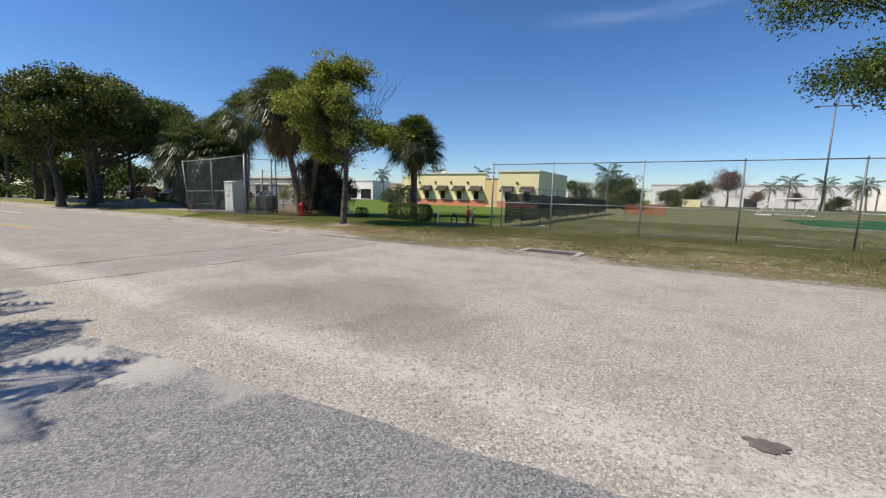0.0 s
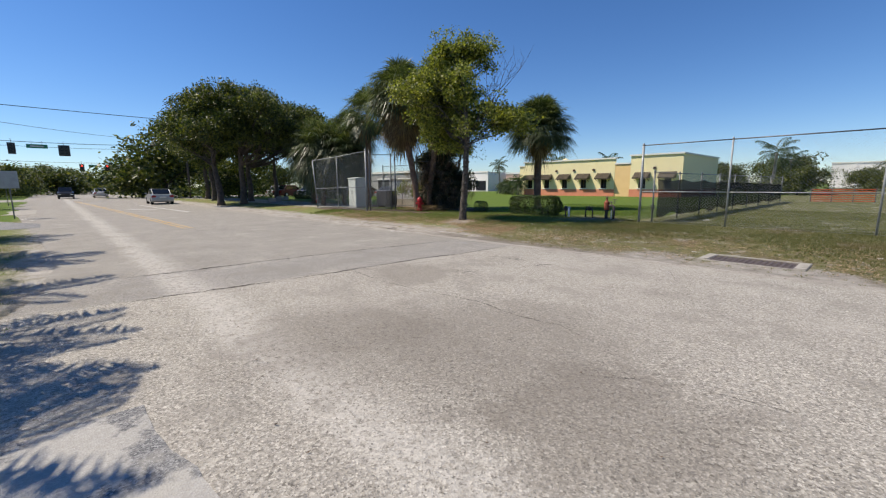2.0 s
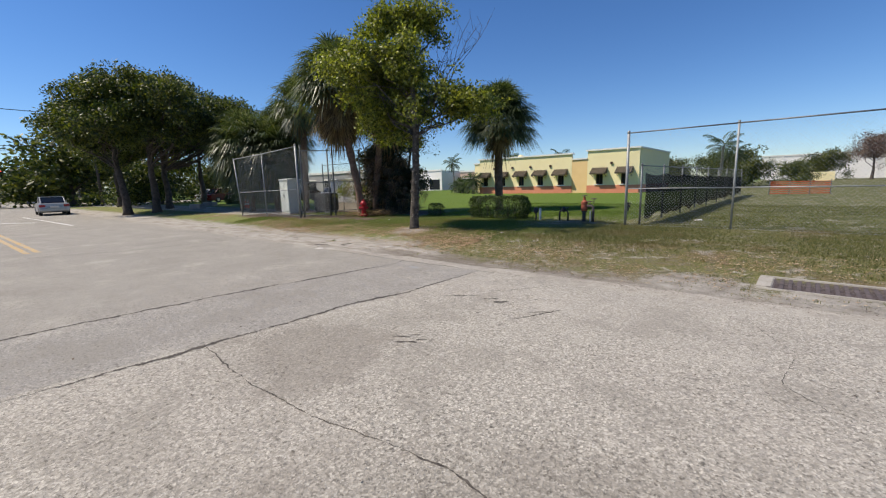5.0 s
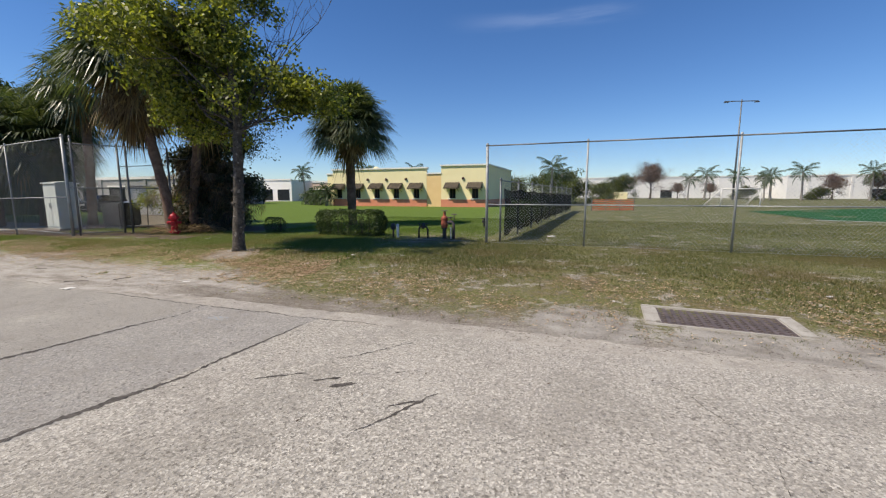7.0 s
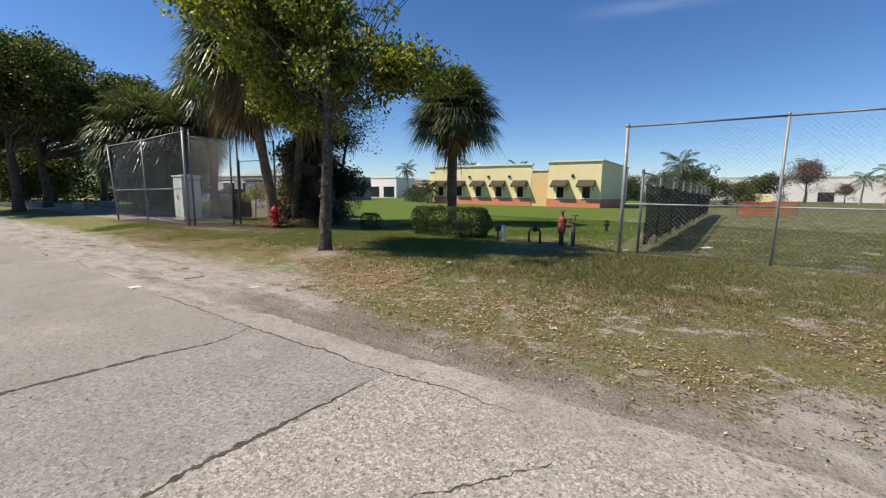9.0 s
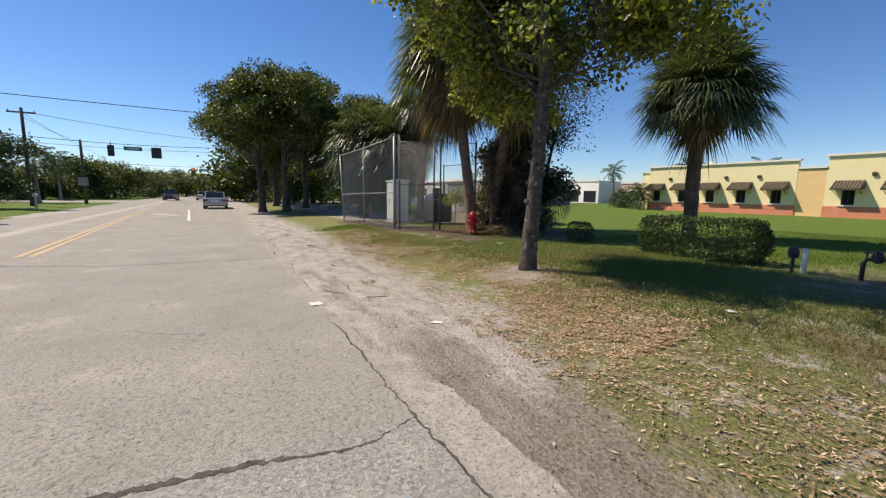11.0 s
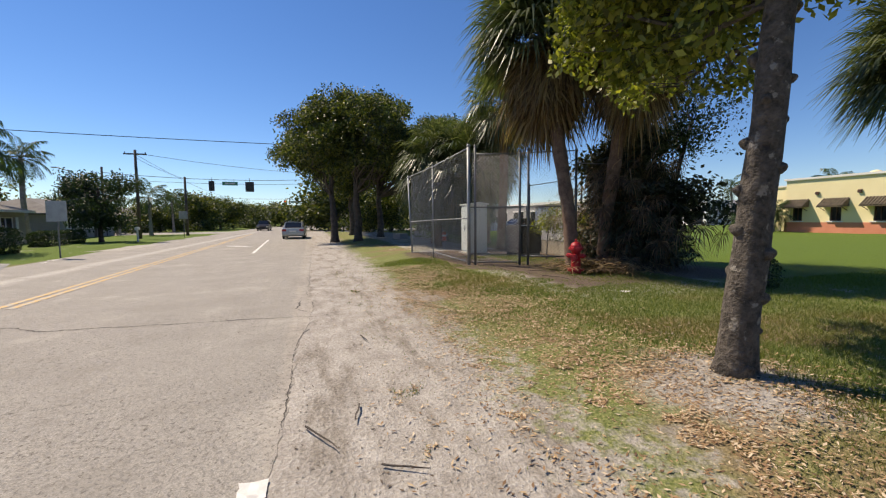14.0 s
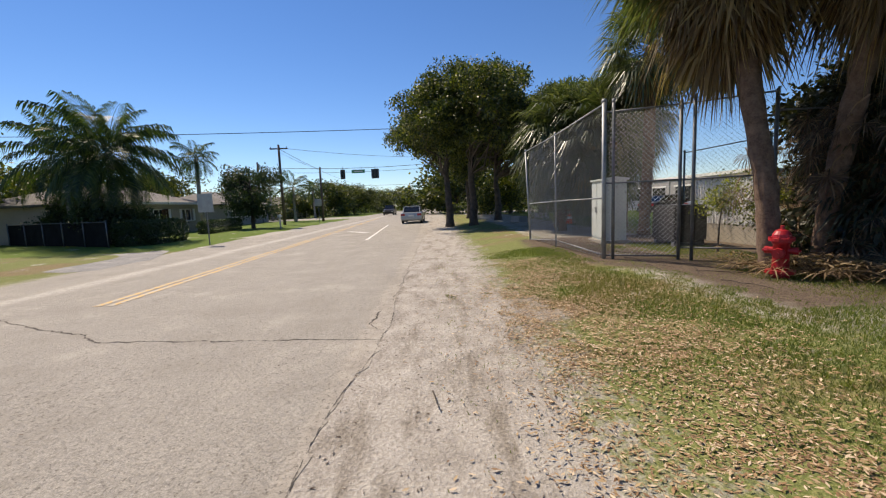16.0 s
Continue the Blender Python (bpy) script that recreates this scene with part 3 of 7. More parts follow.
def open_weave(m, share):
    """Lets part of the light pass straight through a woven cloth."""
    t = m.node_tree
    out = t.nodes["Material Output"]
    was = out.inputs[0].links[0].from_socket
    see, ms = t.nodes.new("ShaderNodeBsdfTransparent"), t.nodes.new("ShaderNodeMixShader")
    ms.inputs[0].default_value = share
    t.links.new(was, ms.inputs[1])
    t.links.new(see.outputs[0], ms.inputs[2])
    t.links.new(ms.outputs[0], out.inputs[0])


WINDSCREEN = surface("open_weave_windscreen", (0.014, 0.013, 0.012), (0.03, 0.028, 0.026), 1.5, 0.95, 0, 120, 0.2, gloss=0.05)
open_weave(WINDSCREEN, 0.12)


# ---- ground, road and markings ----
def build_ground():
    g = Geo()
    xs = [-900, -300, -120] + [x * 1.0 for x in range(-70, 31)] + [60, 120, 300, 900]
    ys = [-900, -300, -100] + [y * 1.0 for y in range(-30, 61)] + [100, 200, 400, 900]
    for y in ys:
        for x in xs:
            z = -0.005
            if -70 < x < 30 and -30 < y < 60:
                z += 0.035 * noise.noise(Vector((x * 0.35, y * 0.35, 0))) * min(1.0, max(0.0, (y - 11.5) / 2.0) + max(0.0, (0.5 - y) / 2.0) * (1.0 if x < -7 else 0.0))
                z += 0.03 * min(1.0, max(0.0, (y - 12.0) / 2.0)) + (0.03 * min(1.0, max(0.0, (0.0 - y) / 2.0)) if x < -7 else 0.0)
            z += 0.04 * math.exp(-((x + 13.4) ** 2 + (y - 14.3) ** 2) / 1.2) + lift(x, y)
            g.v.append((x, y, z))
    w = len(xs)
    g.f = [(j * w + i, j * w + i + 1, (j + 1) * w + i + 1, (j + 1) * w + i) for j in range(len(ys) - 1) for i in range(w - 1)]
    return tagged(part("ground", g, GROUND, smooth=True), "patchy dry grass and sandy bare soil", "ground", kind="structure")


build_ground()


def wavy(x, y, amp=0.12, scale=0.6):
    return amp * noise.noise(Vector((x * scale, y * scale, 3.7))) + 0.35 * amp * noise.noise(Vector((x * scale * 5, y * scale * 5, 9.1)))


def slab(name, lower, upper, z, material, label, category, depth=0.06):
    """A flat sheet with an edge, between two lines along x given by functions of x."""
    g = Geo()
    (xs, lo), hi = lower, upper
    left = [(x, lo(x), z) for x in xs]
    right = [(x, hi(x), z) for x in xs]
    g.strip(right, left)
    g.strip([(x, y, z - depth) for x, y, _ in right], right)
    g.strip(left, [(x, y, z - depth) for x, y, _ in left])
    return tagged(part(name, g, material), label, category, kind="structure")


def steps(a, b, d):
    n = max(2, int(abs(b - a) / d))
    return [a + (b - a) * i / n for i in range(n + 1)]


def between(x, knots):
    """Straight lines from knot to knot, level past both ends."""
    if x <= knots[0][0]:
        return knots[0][1]
    for (xa, ya), (xb, yb) in zip(knots, knots[1:]):
        if x <= xb:
            return ya + (yb - ya) * (x - xa) / (xb - xa)
    return knots[-1][1]


def road_near_edge(x):
    base = between(x, ((-60, -1.0), (-35, 0.2), (-25, 0.9), (-16, 1.55), (-10.6, 1.5), (-9.4, 1.2), (-7.8, 0.66), (-6.3, 0.08), (-5.21, -0.6), (-5.0, 1.3)))
    return base + wavy(x, 1.0, 0.10)


def road_far_edge(x):
    base = between(x, ((-60, 11.0), (-30, 10.68), (-24, 10.64), (-17.5, 10.66), (-15.6, 10.5), (-11.6, 10.46), (-10.2, 10.72), (3, 10.75)))
    return base + wavy(x, 10.0, 0.07, 0.9) + wavy(x, 4.0, 0.05, 6.0)


slab("road", (steps(-140, -30, 2.0)[:-1] + steps(-30, 24, 0.06) + [40.0, 90.0, 160.0], road_near_edge), road_far_edge, 0.0, ASPHALT,
     "sun-bleached two-lane asphalt road, cracked and patched", "road")
# grey side lane where the walk begins, and the side street and drives across the way
slab("road_apron", (steps(-5.2, 24, 0.15), lambda x: -30.0), lambda x: min(2.18 + 0.1 * (x + 3.5) + wavy(x, 2.0, 0.05, 2.0), 3.0), 0.004, NEW_ASPHALT,
     "newer grey asphalt apron joining the road", "road")
gss = Geo()
SIDE_Y = [1.25, 0.6, -0.2, -1.2, -2.5, -5.0, -10.0, -20.0, -45.0]
gss.strip([(-31.2 + 0.62 * (y + 1.2) if y < -0.3 else -30.6 + 2.2 * (y + 0.2), y, 0.004) for y in SIDE_Y], [(-24.7 + 0.45 * (y - 0.4) if y < 0.3 else -24.6 - 0.4 * (y - 0.3), y, 0.004) for y in SIDE_Y])
tagged(part("side_street", gss, NEW_ASPHALT), "grey asphalt side street", "road", kind="structure")
slab("driveway", (steps(-43.5, -37.2, 0.3), lambda x: -9.0), lambda x: 0.9, 0.002, CONCRETE, "pale concrete driveway", "driveway")
slab("cross_street", (steps(-82, -70, 1.0), lambda x: -90.0), lambda x: 110.0, 0.003, ASPHALT, "crossing street at the signals", "road")


def line_mark(name, pts, width, material, label, z=0.006, jag=0.0, seed=1):
    r = rng(seed)
    left, right = [], []
    dense = []
    for (x0, y0), (x1, y1) in zip(pts, pts[1:]):
        n = max(1, int(math.hypot(x1 - x0, y1 - y0) / (0.014 if jag else 0.05)))
        dense += [(x0 + (x1 - x0) * i / n, y0 + (y1 - y0) * i / n) for i in range(n)]
    dense.append(pts[-1])
    for i, (x, y) in enumerate(dense):
        a, b = dense[max(0, i - 1)], dense[min(len(dense) - 1, i + 1)]
        d = Vector((b[0] - a[0], b[1] - a[1])).normalized()
        off = jag * (noise.noise(Vector((x * 2.2, y * 2.2, seed))) + 0.55 * noise.noise(Vector((x * 9, y * 9, seed))) + 0.3 * noise.noise(Vector((x * 31, y * 31, seed))))
        taper = min(1.0, 0.12 + 6.0 * min(i, len(dense) - 1 - i) / len(dense))
        w = width * (0.5 if not jag else 0.5 * taper * max(0.02 if width < 0.0125 else 0.12, (0.3 if width < 0.0125 else 0.7) + 0.9 * noise.noise(Vector((x * 1.7, y * 1.7, seed + 4))) + 0.9 * noise.noise(Vector((x * 14, y * 14, seed + 7))) + r.uniform(-0.25, 0.25)))
        left.append((x - d.y * (w + off), y + d.x * (w + off), z))
        right.append((x + d.y * (w - off), y - d.x * (w - off), z))
    g = Geo()
    g.strip(right, left)
    return tagged(part(name, g, material), label, "road marking", kind="structure")


for off in (0.0, 0.24):
    line_mark("yellow_line", [(-20.0, 5.6 - off), (-33, 5.15 - off), (-66, 3.9 - off)], 0.13, YELLOW, "faded yellow centre line")
line_mark("white_line", [(-32.0, 8.05), (-46.5, 7.4)], 0.13, WHITE_LINE, "worn white lane line")
line_mark("white_bar", [(-39.2, 5.7), (-37.4, 7.2)], 0.3, WHITE_LINE, "worn white paint bar on the road")
CRACKS = [
    ([(-10.75, 2.4), (-10.6, 3.6), (-10.58, 4.95), (-10.5, 6.1), (-10.42, 7.1), (-10.2, 8.4), (-10.07, 9.3), (-9.95, 9.95), (-10.11, 10.34)], 0.06),
    ([(-8.75, 2.3), (-8.63, 3.3), (-8.52, 4.3), (-8.42, 5.7), (-8.38, 6.5), (-8.36, 7.6), (-8.14, 8.6), (-8.15, 9.1), (-8.12, 9.7), (-8.09, 10.2)], 0.056),
    ([(-8.62, 5.74), (-7.12, 5.62), (-6.14, 5.7), (-5.57, 5.82), (-5.05, 5.83), (-4.49, 5.71), (-3.9, 5.78), (-3.2, 5.5)], 0.014),
    ([(-17.55, 10.68), (-17.7, 9.6), (-17.74, 8.77), (-17.95, 7.1), (-18.3, 6.5), (-18.7, 5.6), (-19.4, 4.2)], 0.03),
    ([(-12.9, 10.36), (-11.84, 10.36), (-10.54, 10.33), (-9.47, 10.37), (-8.78, 10.36), (-8.07, 10.37), (-6.9, 10.42)], 0.022),
    ([(-6.24, 8.24), (-6.06, 8.66), (-5.85, 9.0)], 0.030),
    ([(-7.03, 9.33), (-6.79, 9.66), (-6.53, 10.03)], 0.026),
    ([(-4.2, 9.95), (-3.95, 9.7), (-3.6, 9.0), (-3.7, 8.2), (-3.2, 7.6)], 0.010),
    ([(-1.6, 5.6), (-0.9, 5.2), (0.1, 5.0), (1.0, 5.2), (2.2, 4.6)], 0.008),
    ([(-3.4, 4.6), (-2.6, 5.2), (-1.7, 5.35), (-0.8, 6.0), (0.3, 6.3)], 0.007),
    ([(-15.6, 9.9), (-15.0, 9.2), (-14.9, 8.2), (-15.3, 7.0)], 0.008),
    ([(-12.4, 9.8), (-12.7, 8.8), (-13.4, 8.0), (-13.6, 6.9)], 0.008),
    ([(-18.9, 10.5), (-18.2, 10.42), (-17.9, 10.58)], 0.03),
]
for i, (pts, w) in enumerate(CRACKS):
    line_mark("road_crack", pts, w, CRACK, "dark crack in the asphalt", 0.003, max(0.022, min(0.05, 2.0 * w)), i + 3)


def blot(name, c, rx, ry, material, label, category, z=0.007, seed=1, kind="structure"):
    g = Geo()
    n = 44
    g.v.append((c[0], c[1], z))
    for k in range(n):
        a = 2 * math.pi * k / n
        q = 1 + 0.5 * noise.noise(Vector((math.cos(a) * 1.6, math.sin(a) * 1.6, seed * 3.3))) + 0.4 * noise.noise(Vector((math.cos(a) * 5, math.sin(a) * 5, seed * 1.7)))
        g.v.append((c[0] + rx * q * math.cos(a), c[1] + ry * q * math.sin(a), z))
    g.f = [(0, 1 + k, 1 + (k + 1) % n) for k in range(n)]
    return tagged(part(name, g, material), label, category, kind=kind)


line_mark("road_crack", [(x, road_far_edge(x) - 0.012) for x in steps(-24.0, -12.4, 0.25)], 0.0124, CRACK, "dark broken edge of the asphalt", 0.003, 0.02, 41)
blot("oil_stain", (0.67, 3.53), 0.13, 0.075, STAIN, "dark stain on the asphalt", "stain", 0.008, 2)
GOUGES = ((-7.34, 8.84, 0.2, 0.008), (-6.88, 8.92, 0.10, 0.022), (-6.70, 8.88, 0.09, 0.020), (-6.05, 8.78, 0.12, 0.012), (-6.9, 7.15, 0.09, 0.012), (-6.74, 7.08, 0.1, 0.016), (-6.66, 7.22, 0.05, 0.014), (-6.8, 7.28, 0.05, 0.010), (-6.3, 9.3, 0.1, 0.008))
for i, (x, y, a, b) in enumerate(GOUGES):
    line_mark("gouge", [(x - a, y - 0.75 * a), (x, y), (x + a, y + 0.65 * a)], 2.3 * b, CRACK, "dark gouge in the asphalt", 0.0035, 0.02, i + 5)
blot("paint_spot", (-9.35, 9.95), 0.16, 0.07, BLUE_SPOT, "faint pale blue paint spot on the asphalt", "paint mark", 0.003, 4)


# ---- plants ----
def leaf_cloud(g, centre, spread, n, size, r, droop=0.25):
    """n pointed leaves scattered about a centre."""
    cx, cy, cz = centre
    for _ in range(n):
        o = Vector((r.gauss(0, 1), r.gauss(0, 1), r.gauss(0, 0.8)))
        if o.length > 1.9:
            o *= 1.9 / o.length
        p = Vector((cx, cy, cz)) + o * spread
        d = Vector((r.uniform(-1, 1), r.uniform(-1, 1), r.uniform(-1, 1) - droop)).normalized()
        s = d.cross(Vector((r.uniform(-1, 1), r.uniform(-1, 1), r.uniform(-1, 1)))).normalized()
        L = size * r.uniform(0.6, 1.3)
        k = len(g.v)
        g.v += [tuple(p), tuple(p + d * L * 0.5 + s * L * 0.27), tuple(p + d * L), tuple(p + d * L * 0.5 - s * L * 0.27)]
        g.f.append((k, k + 1, k + 2, k + 3))


def bent_line(a, b, n, amount, r):
    a, b = Vector(a), Vector(b)
    L = (b - a).length
    pts = [a]
    for i in range(1, n):
        q = a.lerp(b, i / n)
        pts.append(q + Vector((r.uniform(-1, 1), r.uniform(-1, 1), r.uniform(-0.5, 0.8))) * amount * L)
    return pts + [b]


def broad_tree(name, label, at, trunk, girth, blobs, clumps, per, leaf, spread, bark, leafmat, seed, limbs=40, shell=0.55, single=True, group="", category="tree"):
    """trunk: list of points; blobs: (centre, radii) that the crown fills, all about the tree's foot."""
    r = rng(seed)
    t = thing(name, label, category, at, group=group)
    tips, heads = [], []
    weights = [(b[1][0] * b[1][1] * b[1][2]) ** 0.75 for b in blobs]
    group_n = 7
    for n_h in range(clumps // group_n):
        (c, rad) = r.choices(blobs, weights)[0]
        while True:
            d = Vector((r.gauss(0, 1), r.gauss(0, 1), r.gauss(0, 1))).normalized()
            k = (r.uniform(shell, 1.0) if r.random() < 0.8 else r.uniform(0.1, shell)) * (0.8 + 0.45 * noise.noise(d * 1.8 + Vector((seed, 0, 0))))
            p = Vector((c[0] + d.x * rad[0] * k, c[1] + d.y * rad[1] * k, c[2] + d.z * rad[2] * k))
            if p.z > 0.4:
                break
        heads.append(p)
        w = spread * 1.5
        for _ in range(group_n):
            tips.append(p + Vector((r.gauss(0, w), r.gauss(0, w), r.gauss(0, w * 0.6))))
    gt = Geo()
    fine = []
    tp = [Vector(p) for p in trunk]
    for a, b in zip(tp, tp[1:]):
        fine += [a.lerp(b, i / 5) for i in range(5)]
    fine.append(tp[-1])
    N = len(fine) - 1
    fine = [p + Vector((0.25 * girth * noise.noise(p * 1.3), 0.25 * girth * noise.noise(p * 1.3 + Vector((5, 5, 5))), 0)) for p in fine]
    radii = [girth * (1.0 - 0.62 * i / N) * (1.35 if i == 0 else 1.1 if i == 1 else 1.0) * (1 + 0.09 * noise.noise(p * 3.1)) for i, p in enumerate(fine)]
    gt.tube(fine, radii, 12)
    part("trunk", gt, bark, t, smooth=True)
    gl = Geo()
    start = int(N * 0.55)
    for n_l, p in enumerate(heads[:limbs]):
        if single and n_l:
            part("limb", gl, bark, t, smooth=True)
            gl = Geo()
        want = p.z - 0.75 * math.hypot(p.x - fine[N].x, p.y - fine[N].y) - 0.1
        i = min(range(start, N + 1), key=lambda k: abs(fine[k].z - want) + 0.25 * r.random())
        q = fine[i]
        L = (p - q).length
        rad = min(radii[i] * 0.55, 0.009 + 0.0095 * L) * r.uniform(0.65, 1.15)
        line = bent_line(q, p, 5, 0.10, r)
        gl.tube(line, [rad * (1 - 0.16 * k) for k in range(6)], 6, False)
        for m in range(4):
            s = line[r.randint(3, 5)]
            o = tips[n_l * 7 + r.randint(0, 6)]
            gl.tube(bent_line(s, o, 3, 0.08, r), [rad * 0.35, rad * 0.26, rad * 0.18, rad * 0.1], 4, False)
    part("limb" if single else "branchwork", gl, bark, t, smooth=True)
    gc = Geo()
    for p in tips:
        leaf_cloud(gc, p, spread, per, leaf, r)
    part("crown", gc, leafmat, t)
    return t


def fan_frond(g, root, way, stalk, size, r, blades=26, droop=0.5, grow=None):
    """A fan leaf: a stalk and a ring of long narrow blades whose tips hang."""
    way = way.normalized()
    side = way.cross(Vector((0, 0, 1)))
    side = side.normalized() if side.length > 0.05 else Vector((1, 0, 0))
    up = side.cross(way).normalized()
    hub = root + way * stalk - Vector((0, 0, 0.10 * stalk * droop))
    (grow or g).tube([root, root.lerp(hub, 0.5) + up * 0.04, hub], [0.02, 0.015, 0.01], 3, False)
    for i in range(blades):
        a = radians(-125 + 250 * i / (blades - 1)) + r.uniform(-0.05, 0.05)
        d = (way * math.cos(a) + side * math.sin(a) + up * (0.22 * abs(math.sin(a)) - 0.08)).normalized()
        L = size * (0.72 + 0.28 * math.cos(a * 0.7)) * r.uniform(0.85, 1.1)
        w = d.cross(up).normalized() * (min(0.72 / blades, 0.026) * size)
        m = hub + d * L * 0.55 - Vector((0, 0, droop * 0.07 * L))
        e = hub + d * L * 0.95 - Vector((0, 0, droop * (0.40 + 0.3 * r.random()) * L))
        k = len(g.v)
        g.v += [tuple(hub), tuple(m - w), tuple(m + w), tuple(e)]
        g.f += [(k, k + 1, k + 2), (k + 1, k + 3, k + 2)]


def fan_palm(name, label, at, trunk, girth, fronds, size, seed, dead=14, spread=(82, -42), group="", boots=False, blades=26, limp=1.0):
    """trunk: points from the foot; the crown stands on the last."""
    r = rng(seed)
    t = thing(name, label, "palm tree", at, group=group)
    tp = [Vector(p) for p in trunk]
    fine = []
    for a, b in zip(tp, tp[1:]):
        fine += [a.lerp(b, i / 9) for i in range(9)]
    fine.append(tp[-1])
    g = Geo()
    g.tube(fine, [girth * (1.25 if i == 0 else 1.0 + 0.07 * math.sin(i * 2.4) + 0.06 * noise.noise(p * 4)) for i, p in enumerate(fine)], 14)
    part("trunk", g, BARK_PALM, t, smooth=True)
    top = tp[-1]
    if boots:
        gb = Geo()
        for i in range(46):
            a, h = r.uniform(0, 6.28), r.uniform(0.05, 1.5)
            o = Vector((math.cos(a), math.sin(a), 0))
            q = top - Vector((0, 0, h)) + o * girth * 0.8
            gb.tube([q, q + o * 0.10 + Vector((0, 0, 0.16)), q + o * 0.16 + Vector((0, 0, 0.30))], [0.05, 0.035, 0.015], 4)
        part("leaf_boots", gb, BARK_PALM, t)
    gg, gd = Geo(), Geo()
    for i in range(fronds):
        az = i * 2.39996 + r.uniform(-0.2, 0.2)
        el = radians(spread[0] + (spread[1] - spread[0]) * (i / fronds) ** 0.85 + r.uniform(-7, 7))
        d = Vector((math.cos(az) * math.cos(el), math.sin(az) * math.cos(el), math.sin(el)))
        fan_frond(gg, top + Vector((0, 0, 0.18 - 0.35 * i / fronds)), d, size * r.uniform(0.75, 1.05), size * 0.95, r, blades, limp * (0.55 + 0.5 * i / fronds))
    part("crown", gg, LEAF_SABAL, t)
    for i in range(dead):
        az, el = r.uniform(0, 6.28), radians(r.uniform(-84, -38 if dead > 60 else -45)) if r.random() < 0.6 else radians(r.uniform(-89, -72))
        d = Vector((math.cos(az) * math.cos(el), math.sin(az) * math.cos(el), math.sin(el)))
        fan_frond(gd, top - Vector((r.gauss(0, 0.1), r.gauss(0, 0.1), r.uniform(-0.1, 0.75 if dead > 60 else 0.3))), d, size * r.uniform(0.25, 0.75), size * r.uniform(0.35, 0.95), r, 24 if dead > 60 else 30, r.uniform(0.3, 1.5))
    if dead:
        part("dead_skirt", gd, LEAF_DEADPALM, t, "hanging straw-brown dead fronds")
    return t


def feather_frond(g, root, az, el, length, r, pairs=34, hang=0.5, width=0.42):
    """An arching rachis with a row of narrow leaflets on each side."""
    d = Vector((math.cos(az) * math.cos(el), math.sin(az) * math.cos(el), math.sin(el)))
    side = Vector((-math.sin(az), math.cos(az), 0))
    line, p, n = [], Vector(root), 9
    pitch = el
    for i in range(n + 1):
        line.append(p.copy())
        pitch -= hang * 1.9 / n * (0.5 + i / n)
        p = p + Vector((math.cos(az) * math.cos(pitch), math.sin(az) * math.cos(pitch), math.sin(pitch))) * (length / n)
    g.tube(line, [0.03 - 0.0026 * i for i in range(n + 1)], 3, False)
    for j in range(pairs):
        f = 0.14 + 0.86 * j / pairs
        i = min(int(f * n), n - 1)
        q = line[i].lerp(line[i + 1], f * n - i)
        along = (line[i + 1] - line[i]).normalized()
        for s in (-1, 1):
            L = length * width * (0.35 + 0.65 * math.sin(math.pi * min(1, f * 0.85 + 0.12))) * r.uniform(0.8, 1.1)
            o = (side * s * 0.85 + along * 0.65 + Vector((0, 0, 0.12))).normalized()
            m = q + o * L * 0.5
            e = q + o * L * 0.85 - Vector((0, 0, L * (0.35 + 0.3 * r.random())))
            w = along * 0.022 * (length / 2.0)
            k = len(g.v)
            g.v += [tuple(q), tuple(m - w), tuple(m + w), tuple(e)]
            g.f += [(k, k + 1, k + 2), (k + 1, k + 3, k + 2)]


def feather_palm(name, label, at, stems, girth, fronds, length, seed, leafmat=None, shaft=True, group="", hang=0.55, low=-25):
    """stems: for each trunk its points; every trunk carries a crown."""
    r = rng(seed)
    t = thing(name, label, "palm tree", at, group=group)
    gg = Geo()
    for st in stems:
        tp = [Vector(p) for p in st]
        fine = []
        for a, b in zip(tp, tp[1:]):
            fine += [a.lerp(b, i / 8) for i in range(8)]
        fine.append(tp[-1])
        g = Geo()
        N = len(fine) - 1
        g.tube(fine, [girth * (1.5 - 0.5 * min(1, i / 4) - 0.2 * i / N) * (1 + 0.03 * math.sin(i * 3.0)) for i in range(N + 1)], 10)
        part("trunk", g, BARK_SMOOTH, t, smooth=True)
        top = fine[-1]
        if shaft:
            gs = Geo()
            gs.tube([top - Vector((0, 0, 0.05)), top + Vector((0, 0, 0.35)), top + Vector((0, 0, 0.7))], [girth * 1.0, girth * 0.95, girth * 0.45], 10)
            part("crownshaft", gs, LEAF_PALM, t, smooth=True)
            top = top + Vector((0, 0, 0.6))
        for i in range(fronds):
            az = i * 2.39996 + r.uniform(-0.3, 0.3)
            el = radians(78 + (low - 78) * (i / max(1, fronds - 1)) + r.uniform(-8, 8))
            feather_frond(gg, top, az, el, length * r.uniform(0.85, 1.1), r, hang=hang)
    part("crown", gg, leafmat or LEAF_PALM, t)
    return t


